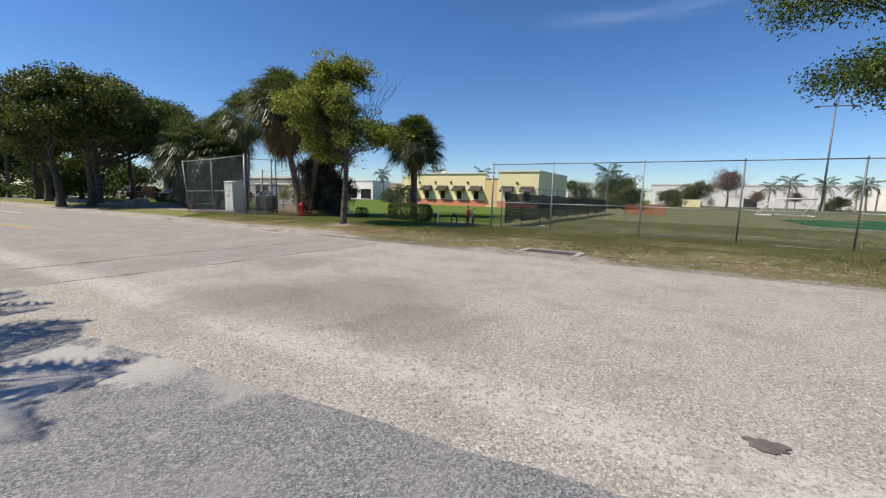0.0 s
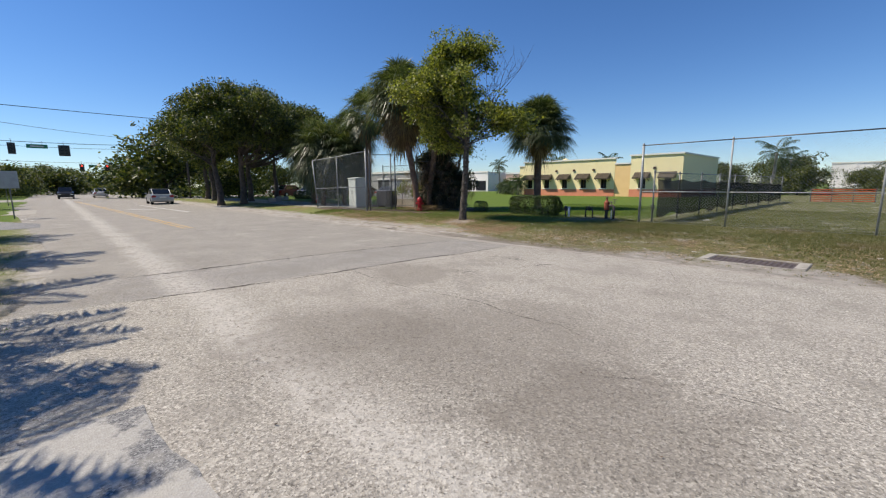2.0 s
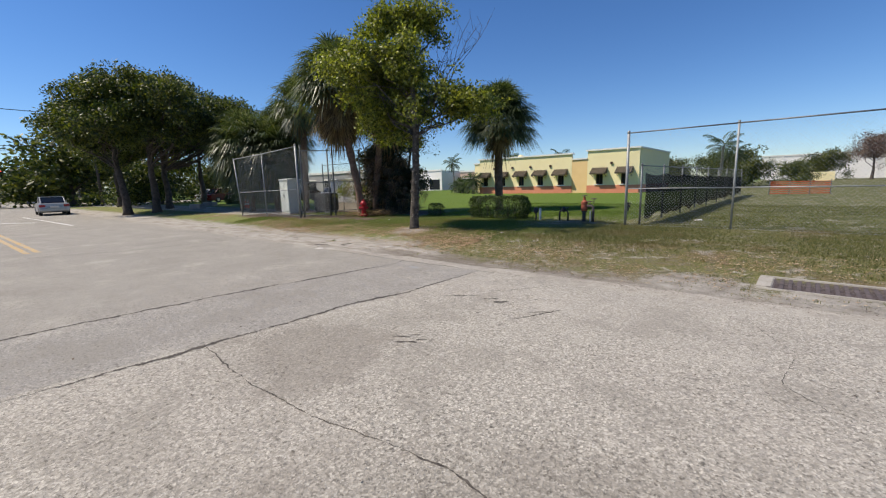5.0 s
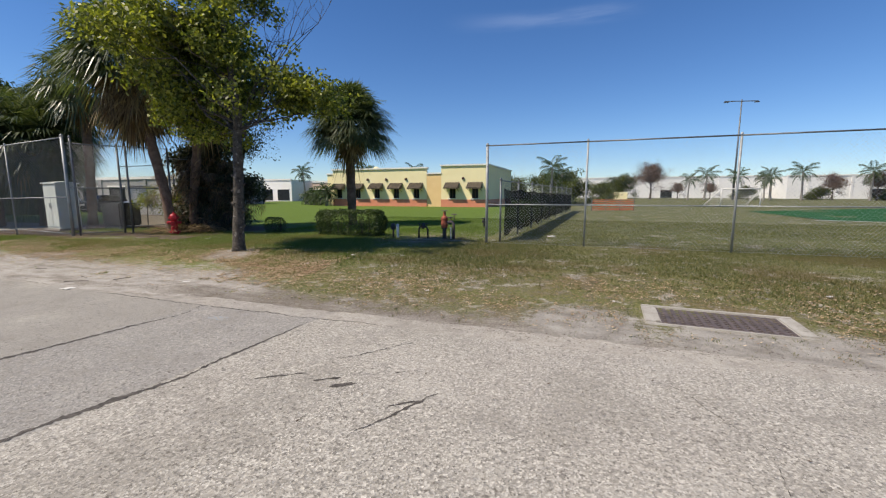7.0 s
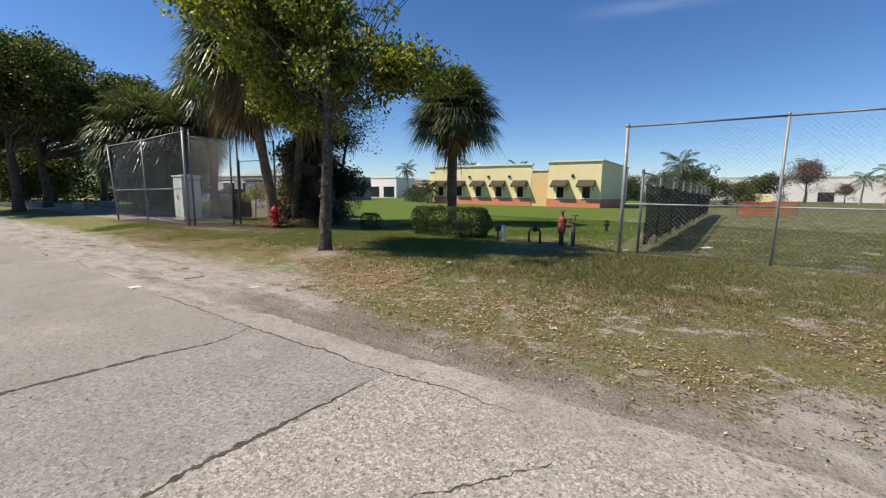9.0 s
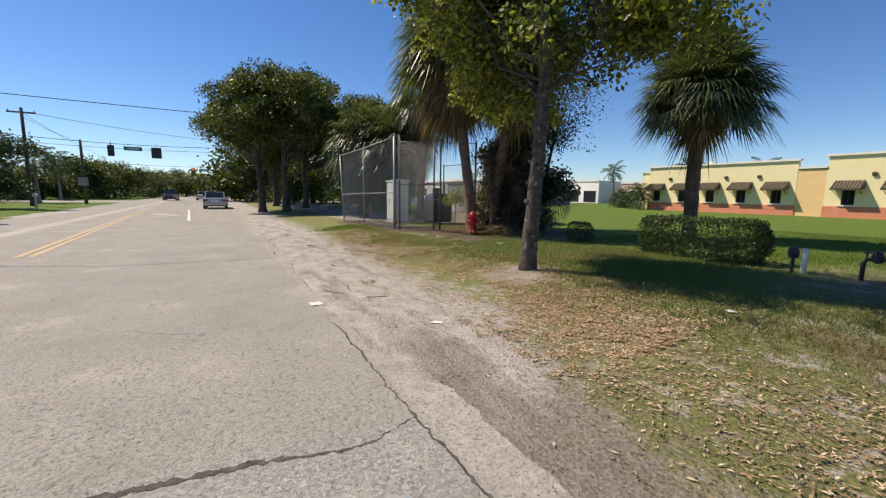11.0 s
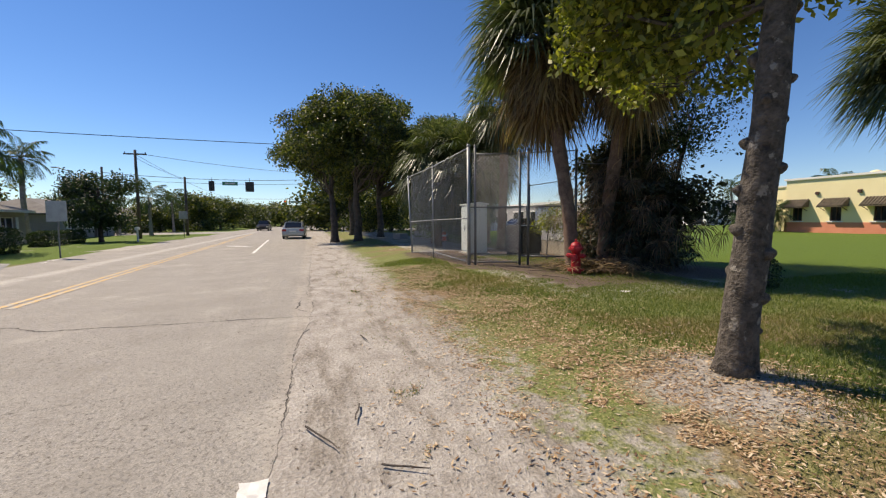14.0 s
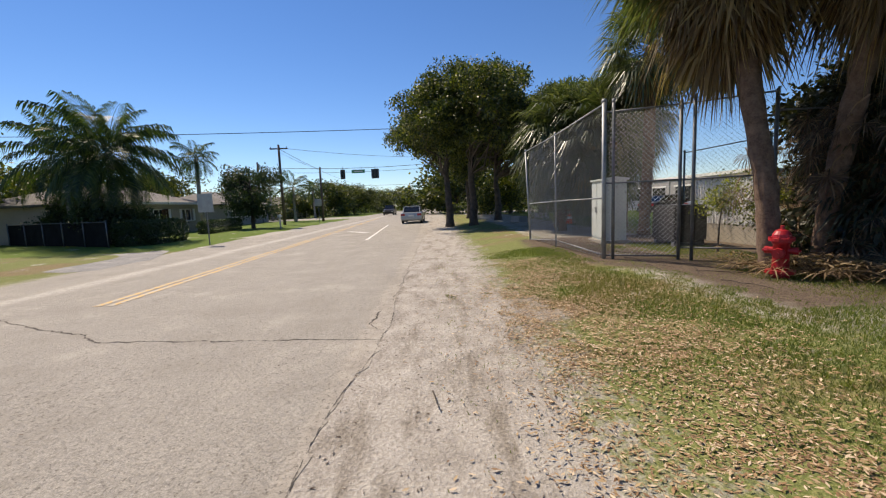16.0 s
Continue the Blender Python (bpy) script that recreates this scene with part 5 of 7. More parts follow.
# ---- hydrant and pipework ----
def build_hydrant():
    h = thing("fire_hydrant", "red painted fire hydrant with capped outlets", "fire hydrant", (-19.35, 16.9, 0), 38, size=1.05)
    part("base_flange", Geo().lathe((0, 0, 0), [(0.12, -0.05), (0.12, 0.10), (0.19, 0.10), (0.19, 0.15), (0.12, 0.155)], 20), RED_PAINT, h, smooth=False)
    part("barrel", Geo().lathe((0, 0, 0), [(0.115, 0.15), (0.11, 0.2), (0.105, 0.55), (0.125, 0.56), (0.125, 0.60)], 20), RED_PAINT, h, smooth=True)
    part("bonnet", Geo().lathe((0, 0, 0), [(0.165, 0.60), (0.165, 0.64), (0.13, 0.645), (0.12, 0.70), (0.085, 0.755), (0.04, 0.775), (0.04, 0.78)], 20), RED_PAINT, h, smooth=False)
    part("operating_nut", Geo().lathe((0, 0, 0), [(0.03, 0.775), (0.03, 0.83), (0.02, 0.835)], 5), RED_PAINT, h)
    for k in range(8):
        a = k * math.pi / 4
        part("bolt", Geo().lathe((0.148 * math.cos(a), 0.148 * math.sin(a), 0), [(0.015, 0.64), (0.015, 0.662)], 6), RED_PAINT, h)
    for nm, d, rad, z in (("pumper_outlet", (0, -1), 0.075, 0.42), ("hose_outlet", (1, 0), 0.052, 0.45), ("hose_outlet", (-1, 0), 0.052, 0.45)):
        o = part(nm, Geo().tube([(d[0] * 0.09, d[1] * 0.09, z), (d[0] * 0.16, d[1] * 0.16, z)], rad, 14), RED_PAINT, h)
        part("cap", Geo().tube([(d[0] * 0.16, d[1] * 0.16, z), (d[0] * 0.205, d[1] * 0.205, z)], [rad * 1.15, rad * 1.05], 8), RED_PAINT, o)
        part("cap_nut", Geo().tube([(d[0] * 0.205, d[1] * 0.205, z), (d[0] * 0.235, d[1] * 0.235, z)], 0.02, 5), RED_PAINT, o)
    return h


build_hydrant()
vp = thing("vent_pipe", "short white pipe beside a black valve box on the lawn", "pipe", (-11.0, 18.5, 0))
part("white_pipe", Geo().tube([(0.12, 0, -0.05), (0.12, 0, 0.5)], 0.045, 12), PAPER, vp, smooth=True)
part("black_valve", Geo().lathe((-0.05, 0, 0), [(0.03, -0.05), (0.03, 0.30), (0.08, 0.32), (0.09, 0.42), (0.07, 0.50), (0.02, 0.53)], 12), BLACK_STEEL, vp)
up = thing("backflow_pipe", "black inverted-U backflow pipe on the lawn", "pipe", (-9.98, 18.6, 0))
part("pipe", Geo().tube([(-0.16, 0, -0.05), (-0.16, 0, 0.34), (-0.12, 0, 0.42), (0.12, 0, 0.42), (0.16, 0, 0.34), (0.16, 0, -0.05)], 0.032, 10), BLACK_STEEL, up, smooth=True)
part("valve_body", Geo().lathe((0.0, 0, 0.36), [(0.03, 0), (0.075, 0.03), (0.08, 0.12), (0.05, 0.18), (0.02, 0.2)], 12), BLACK_STEEL, up)
for sx in (-0.13, 0.13):
    part("valve_wheel", Geo().lathe((sx, 0, 0.44), [(0.01, 0), (0.012, 0.07), (0.055, 0.075), (0.055, 0.095), (0.01, 0.1)], 10), BLACK_STEEL, up)
rv = thing("red_backflow_valve", "rusty red standpipe valve assembly on a concrete pad", "valve", (-9.1, 18.75, 0))
part("pad", Geo().box(-0.55, -0.3, -0.05, 0.5, 0.3, 0.03), CONCRETE, rv)
part("riser", Geo().lathe((-0.18, 0, 0), [(0.09, 0.03), (0.09, 0.06), (0.065, 0.07), (0.065, 0.36), (0.1, 0.37), (0.1, 0.41)], 14), BLACK_STEEL, rv)
part("check_valve", Geo().lathe((-0.18, 0, 0), [(0.10, 0.41), (0.115, 0.5), (0.10, 0.66), (0.12, 0.68), (0.11, 0.74), (0.05, 0.80), (0.04, 0.92)], 14), RUST_RED, rv)
part("branch", Geo().tube([(-0.18, 0, 0.58), (0.08, 0, 0.60), (0.14, 0, 0.54), (0.14, 0, 0.03)], 0.05, 10), CAST_IRON, rv, smooth=True)
part("support_pipe", Geo().tube([(0.06, -0.05, 0.03), (0.06, -0.05, 0.42)], 0.022, 8), PAPER, rv, "white support pipe")
for x, z in ((-0.18, 0.93), (0.02, 0.72), (0.16, 0.82)):
    w = part("stem", Geo().tube([(x, 0, z - 0.16), (x, 0, z + 0.04)], 0.015, 8), CAST_IRON, rv)
    part("handwheel", Geo().tube([(x + 0.09 * math.cos(a * 0.524), 0.09 * math.sin(a * 0.524), z + 0.03) for a in range(13)], 0.013, 6, False), CAST_IRON, w)
lv = thing("lawn_valve", "small dark valve standing on the lawn", "valve", (-9.23, 24.0, 0), size=0.8)
part("stem", Geo().lathe((0, 0, 0), [(0.06, -0.05), (0.06, 0.25), (0.13, 0.27), (0.13, 0.40), (0.05, 0.42), (0.05, 0.56)], 12), BLACK_STEEL, lv)
part("arm", Geo().tube([(-0.16, 0, 0.5), (0.16, 0, 0.5)], 0.03, 8), BLACK_STEEL, lv)

# storm drain at the road's edge
drain = thing("storm_drain", "weathered concrete storm drain inlet with a slotted iron grate", "storm drain", (-3.12, 12.0, 0.0), -2)
GX, GY = 0.70, 0.375
for x0, y0, x1, y1 in ((-GX - 0.19, GY, GX + 0.19, GY + 0.09), (-GX - 0.19, -GY - 0.07, GX + 0.19, -GY), (-GX - 0.19, -GY, -GX, GY), (GX, -GY, GX + 0.19, GY)):
    part("curb_frame", Geo().box(x0, y0, -0.12, x1, y1, 0.026 if y1 > 0 else 0.014), CONCRETE, drain, bevel=0.012)
part("pit", Geo().box(-GX, -GY, -0.3, GX, GY, -0.12), CRACK, drain)
for i in range(15):
    x = -GX + 2 * GX * i / 14
    part("bar", Geo().box(x - 0.026, -GY + 0.003, -0.03, x + 0.026, GY - 0.003, 0.010), CAST_IRON, drain, bevel=0.004)
for j in range(9):
    y = -GY + 0.03 + (2 * GY - 0.06) * j / 8
    part("cross_bar", Geo().box(-GX + 0.003, y - 0.021, -0.026, GX - 0.003, y + 0.021, 0.006), CAST_IRON, drain)

# ---- the yellow building across the lawn ----
def wall_cells(g, xs, zs, holes, y0, y1):
    """One welded wall with openings through it."""
    solid = {(i, k) for i in range(len(xs) - 1) for k in range(len(zs) - 1)
             if not any(h[0] <= (xs[i] + xs[i + 1]) / 2 <= h[1] and h[2] <= (zs[k] + zs[k + 1]) / 2 <= h[3] for h in holes)}
    seen = {}

    def vert(i, s, k):
        if (i, s, k) not in seen:
            seen[i, s, k] = len(g.v)
            g.v.append((xs[i], (y0, y1)[s], zs[k]))
        return seen[i, s, k]

    for i, k in solid:
        g.f.append((vert(i, 0, k), vert(i + 1, 0, k), vert(i + 1, 0, k + 1), vert(i, 0, k + 1)))
        g.f.append((vert(i, 1, k), vert(i, 1, k + 1), vert(i + 1, 1, k + 1), vert(i + 1, 1, k)))
        for (di, dk), (a, b) in (((-1, 0), ((0, 0), (0, 1))), ((1, 0), ((1, 1), (1, 0))), ((0, -1), ((1, 0), (0, 0))), ((0, 1), ((0, 1), (1, 1)))):
            if (i + di, k + dk) not in solid:
                g.f.append((vert(i + a[0], 0, k + a[1]), vert(i + b[0], 0, k + b[1]), vert(i + b[0], 1, k + b[1]), vert(i + a[0], 1, k + a[1])))


def yellow_building():
    b = thing("school_building", "one-storey yellow stucco building with terracotta base and tiled awnings", "building", (0, 50.0, 0))
    wx = [-34.4, -31.75, -29.1, -26.5, -23.9, -19.45, -16.8]
    wz0, wz1, hw = 0.98, 2.12, 0.37
    holes = [(c - hw, c + hw, wz0, wz1) for c in wx]
    for x0, x1, top in ((-35.3, -22.6, 4.4), (-20.8, -15.4, 4.6)):
        inside = [h for h in holes if x0 < h[0] < x1]
        xs = sorted([x0, x1] + [v for h in inside for v in h[:2]])
        g = Geo()
        wall_cells(g, xs, [-0.3, wz0, wz1, top], inside, 0.0, 0.3)
        part("wall", g, CREAM, b)
        part("base_band", Geo().box(x0 - 0.03, -0.05, -0.3, x1 + 0.03, -0.003, 0.86), TERRACOTTA, b, "terracotta painted base")
        part("parapet_cap", Geo().box(x0 - 0.12, -0.14, top, x1 + 0.12, 0.4, top + 0.16), TRIM_WHITE, b)
    part("wall", Geo().box(-22.6, 0.25, -0.3, -20.8, 0.5, 3.75), APRICOT, b)
    part("pier", Geo().box(-22.597, 0.02, -0.3, -20.803, 0.247, 3.7), APRICOT, b, "apricot middle bay")
    part("parapet_cap", Geo().box(-22.59, -0.08, 3.75, -20.81, 0.5, 3.9), TRIM_WHITE, b)
    part("side_wall", Geo().box(-15.7, 0.3, -0.3, -15.4, 14.0, 4.6), CREAM, b)
    part("side_wall", Geo().box(-35.3, 0.3, -0.3, -35.0, 14.0, 4.4), CREAM, b)
    part("base_band", Geo().box(-15.4, 0.0, -0.3, -15.36, 14.0, 0.86), TERRACOTTA, b)
    part("back_wall", Geo().box(-35.0, 13.7, -0.3, -15.7, 14.0, 4.4), CREAM, b)
    part("roof", Geo().box(-35.0, 0.5, 3.3, -15.7, 13.7, 3.5), GREY_WALL, b)
    part("parapet_cap", Geo().box(-15.8, 0.4, 4.6, -15.28, 14.1, 4.76), TRIM_WHITE, b)
    part("wall", Geo().box(-37.4, 1.8, -0.3, -35.3, 2.1, 4.0), CREAM, b)
    part("side_wall", Geo().box(-37.4, 2.1, -0.3, -37.1, 13.0, 4.0), CREAM, b)
    part("parapet_cap", Geo().box(-37.5, 1.68, 4.0, -35.3, 2.2, 4.15), TRIM_WHITE, b)
    for c in wx:
        w = part("window", Geo().box(c - hw + 0.07, 0.16, wz0 + 0.07, c + hw - 0.07, 0.18, wz1 - 0.07), GLASS, b, "dark glazed window")
        for x0, x1, z0, z1 in ((-hw, -hw + 0.08, wz0, wz1), (hw - 0.08, hw, wz0, wz1), (-hw + 0.08, hw - 0.08, wz0, wz0 + 0.08), (-hw + 0.08, hw - 0.08, wz1 - 0.08, wz1), (-0.03, 0.03, wz0 + 0.08, wz1 - 0.08)):
            part("frame", Geo().box(c + x0, 0.10, z0, c + x1, 0.2, z1), DARK_WOOD, w)
        part("sill", Geo().box(c - 0.52, -0.13, wz0 - 0.1, c + 0.52, 0.1, wz0), TRIM_WHITE, w)
        a = part("awning", Geo().prism([(-0.003, 2.14), (-0.85, 2.06), (-0.85, 2.16), (-0.003, 2.76)], "x", c - 0.84, c + 0.84), AWNING, b, "brown barrel-tiled awning")
        for i in range(9):
            x = c - 0.76 + 0.19 * i
            part("tile_roll", Geo().tube([(x, -0.87, 2.16), (x, -0.02, 2.765)], 0.055, 6), AWNING, a)
        for sx in (-0.72, 0.72):
            part("bracket", Geo().tube([(c + sx, -0.003, 1.8), (c + sx, -0.72, 2.08)], 0.025, 5), DARK_WOOD, a)
    for x in (-33.0, -30.3, -27.8, -25.2, -18.2):
        part("scupper_lamp", Geo().prism([(-0.003, 3.35), (-0.14, 3.3), (-0.14, 3.12), (-0.003, 3.08)], "x", x - 0.12, x + 0.12), DARK_WOOD, b)
    part("roof_dome", Geo().lathe((-31.6, 4.5, 3.5), [(0.6, 0), (0.6, 1.0), (0.5, 1.3), (0.3, 1.5), (0.05, 1.58)], 14), CREAM, b, "small pale roof vent dome")


yellow_building()


# ---- soccer field and the far side ----
slab("sports_turf", (steps(7.5, 130, 2.0), lambda x: 31.0 if x > 12 else 33.5), lambda x: 46.0 + 0.75 * (x - 7.5) if x < 40 else 72.0, 0.15, TURF, "dark green artificial turf pitch", "turf", 0.05)
line_mark("touch_line", [(6.9, 33.9), (12.5, 31.6), (40, 22.0)], 0.25, WHITE_LINE, "white pitch line", 0.16)
goal = thing("soccer_goal", "white tubular soccer goal with a slack net", "goal", (10.9, 61.0, 0), 8)
for nm, pts in (("post", [(2.4, 0, 0), (2.4, 0, 2.05)]), ("post", [(-1.6, 0, 0), (-1.6, 0, 2.05)]), ("crossbar", [(-1.6, 0, 2.0), (2.4, 0, 2.0)]),
                ("brace", [(-1.6, 0, 2.0), (-2.9, 1.2, 0.05)]), ("brace", [(2.4, 0, 2.0), (1.6, 1.4, 0.05)]), ("base_bar", [(-2.9, 1.2, 0.05), (1.6, 1.4, 0.05)]), ("base_bar", [(-1.6, 0, 0.05), (-2.9, 1.2, 0.05)]), ("base_bar", [(2.4, 0, 0.05), (1.6, 1.4, 0.05)])):
    part(nm, Geo().tube(pts, 0.07, 8), PAPER, goal, smooth=True)
gn = Geo()
for i in range(17):
    f = i / 16
    gn.tube([(-1.6 + 4 * f, 0, 2.0), (-2.2 + 4.2 * f, 0.7, 0.9), (-2.9 + 4.5 * f, 1.3, 0.05)], 0.01, 3, False)
for j in range(9):
    f = j / 8
    gn.tube([(-1.6 - 1.3 * f, 1.3 * f, 2.0 - 1.95 * f), (2.4 - 0.8 * f, 1.3 * f, 2.0 - 1.95 * f)], 0.01, 3, False)
part("net", gn, PAPER, goal)
flood = thing("flood_light_pole", "tall steel floodlight pole with a crossarm", "light pole", (25.8, 116.0, 0), 15)
part("pole", Geo().tube([(0, 0, -0.1), (0, 0, 22.0)], [0.24, 0.12], 12), GALV_DARK, flood, smooth=True)
part("crossarm", Geo().box(-3.6, -0.1, 21.55, 3.6, 0.1, 21.72), GALV_DARK, flood)
for x in (-3.2, 3.2):
    part("lamp_head", Geo().box(x - 0.5, -0.25, 21.35, x + 0.5, 0.25, 21.5), GALV_DARK, flood, bevel=0.05)


def big_shed(x0, x1, y0, y1, h, material, label, doors, at=(0, 0, 0)):
    b = thing("warehouse", label, "building", at, group="far warehouses")
    part("wall", Geo().box(x0, y0, -0.1, x1, y1, h), material, b)
    part("parapet", Geo().box(x0 - 0.1, y0 - 0.15, h, x1 + 0.1, y0 + 0.25, h + 0.35), TRIM_WHITE, b)
    part("roof", Geo().box(x0, y0 + 0.25, h, x1, y1, h + 0.1), GREY_WALL, b)
    for i in range(doors):
        x = x0 + (x1 - x0) * (i + 0.5) / doors
        w = part("window", Geo().box(x - 1.6, y0 - 0.06, 0.2, x + 1.6, y0 - 0.003, 2.6), GLASS, b)
        part("frame", Geo().box(x - 1.8, y0 - 0.09, 2.6, x + 1.8, y0 - 0.003, 2.8), TRIM_WHITE, w)
    for i in range(int((x1 - x0) / 9)):
        x = x0 + 9 * (i + 0.5)
        part("pilaster", Geo().box(x - 0.25, y0 - 0.12, -0.1, x + 0.25, y0 - 0.003, h), material, b)
    return b


big_shed(-9, 44, 150, 180, 6.4, WHITE_WALL, "long white warehouse beyond the field", 1)
big_shed(44.5, 160, 140, 175, 6.0, WHITE_WALL, "long white warehouse beyond the field", 3)
big_shed(-66, -46, 86, 100, 4.2, PINK_WALL, "low faded pink building past the lawn", 4)
big_shed(-90, -67, 80, 96, 4.6, WHITE_WALL, "low white building past the lawn", 5)
big_shed(-92, -52, 44, 56, 3.6, GREY_WALL, "low grey building behind the shade trees", 7)
low = thing("low_wall", "low cream wall past the field", "wall", (0, 0, 0), kind="structure")
part("wall_body", Geo().box(-2.5, 118, -0.1, 4.0, 118.4, 1.9), CREAM, low)

# orange safety net at the field's corner
on = thing("orange_fence", "orange plastic safety fence on posts", "fence", (-4.6, 43.0, 0), 20)
for i in range(4):
    part("post", Geo().tube([(1.2 * i, 0, -0.05), (1.2 * i, 0, 1.1)], 0.03, 6), GALV_DARK, on)
for j in range(7):
    part("strand", Geo().box(0, -0.012, 0.1 + 0.14 * j, 3.6, 0.012, 0.155 + 0.14 * j), BARREL, on)

# far palms and trees beyond the field
feather_palm("far_palm", "tall feather palm in the distance", (19.3, 112, 0), [[(0, 0, -0.1), (0.1, 0, 3.0), (0.2, 0, 5.6)]], 0.2, 15, 2.7, 101, LEAF_PALM, False, group="far palms", low=-35)
src_palm = bpy.data.objects["far_palm"]
for i, (x, y, s) in enumerate(((16.4, 114, 0.85), (25.2, 112, 0.95), (29.0, 108, 0.8), (31.5, 112, 0.95), (36.5, 111, 1.05), (46.0, 108, 1.0), (57.0, 104, 1.0), (64.0, 108, 0.9), (72, 103, 1.0), (-10.2, 68, 0.95), (-8.9, 71, 0.8), (-44.5, 74, 1.0), (-41.2, 90, 1.1), (-82, -9, 0.8), (-93, -12, 1.0), (-74, -13, 0.9), (-101, -8, 0.85), (-110, 13, 1.1), (-88, 17, 0.9))):
    copy_thing(src_palm, pose(x, y, 0, 0, 0, 47 * i) @ Matrix.Scale(s, 4))
broad_tree("far_tree", "rounded green tree beyond the field", (2.2, 128, 0), [(0, 0, -0.1), (0, 0, 1.2), (0, 0.1, 3.6)], 0.25, [((0, 0, 3.3), (4.6, 4.2, 2.6)), ((1.5, 0, 4.8), (2.6, 2.6, 1.7)), ((-2.5, 0, 2.0), (2.6, 2.4, 1.8)), ((2.8, 0.4, 1.8), (2.4, 2.4, 1.7))], 260, 42, 0.34, 0.5, BARK_DARK, LEAF_BIG, 111, 20, single=False, group="far trees")
far_tree = bpy.data.objects["far_tree"]
spots = [(-7.5, 66, 0.6), (-9.8, 75, 0.9), (-2.0, 104, 0.7), (-14, 110, 1.1), (-22, 105, 1.0), (42, 118, 0.5), (52, 112, 0.55), (60, 110, 0.5), (70, 112, 0.55), (80, 110, 0.6), (92, 112, 1.0), (29, 120, 0.55),
         (-40, 84, 0.8), (-55, 110, 1.0), (-70, 118, 1.2), (-84, 112, 1.0), (-78, -18, 1.1), (-86, -12, 0.9), (-96, -9, 1.3), (-105, -7, 1.2), (-112, -14, 1.2), (-120, -3, 1.1), (-132, 3, 1.3), (-138, -10, 1.3),
         (-128, 14, 1.3), (-112, 18, 1.4), (-98, 20, 1.0), (-90, 26, 1.3), (-150, 0, 1.2), (-158, 9, 1.3), (-84, 34, 1.1), (-66, -26, 1.2), (-58, -22, 1.0), (-50, -24, 1.1), (-40, -27, 1.0), (-28, -26, 1.0), (-76, 14.5, 1.9), (-60, 20, 1.0)]
for i, (x, y, s) in enumerate(spots):
    copy_thing(far_tree, pose(x, y, 0, 0, 0, 61 * i) @ Matrix.Diagonal((s, s, s * (0.8 if x < -70 else 0.9), 1)))
broad_tree("bare_tree", "leafless reddish twiggy tree beyond the field", (9.6, 122, 0), [(0, 0, -0.1), (0.1, 0, 1.8), (0, 0.1, 4.0)], 0.3, [((0, 0, 5.6), (5.4, 4.8, 3.9)), ((0.4, 0, 7.6), (3.2, 3.0, 2.6))], 330, 40, 0.22, 0.5, BARK_DARK, LEAF_BARE, 115, 110, 0.2, single=False, group="bare trees")
bare = bpy.data.objects["bare_tree"]
for i, (x, y, s) in enumerate(((15.0, 118, 0.45), (22.0, 119, 0.45), (42.0, 112, 0.6), (48.0, 110, 0.65), (53.0, 112, 0.6), (60.0, 110, 0.6))):
    copy_thing(bare, pose(x, y, 0, 0, 0, 50 * i) @ Matrix.Scale(s, 4))


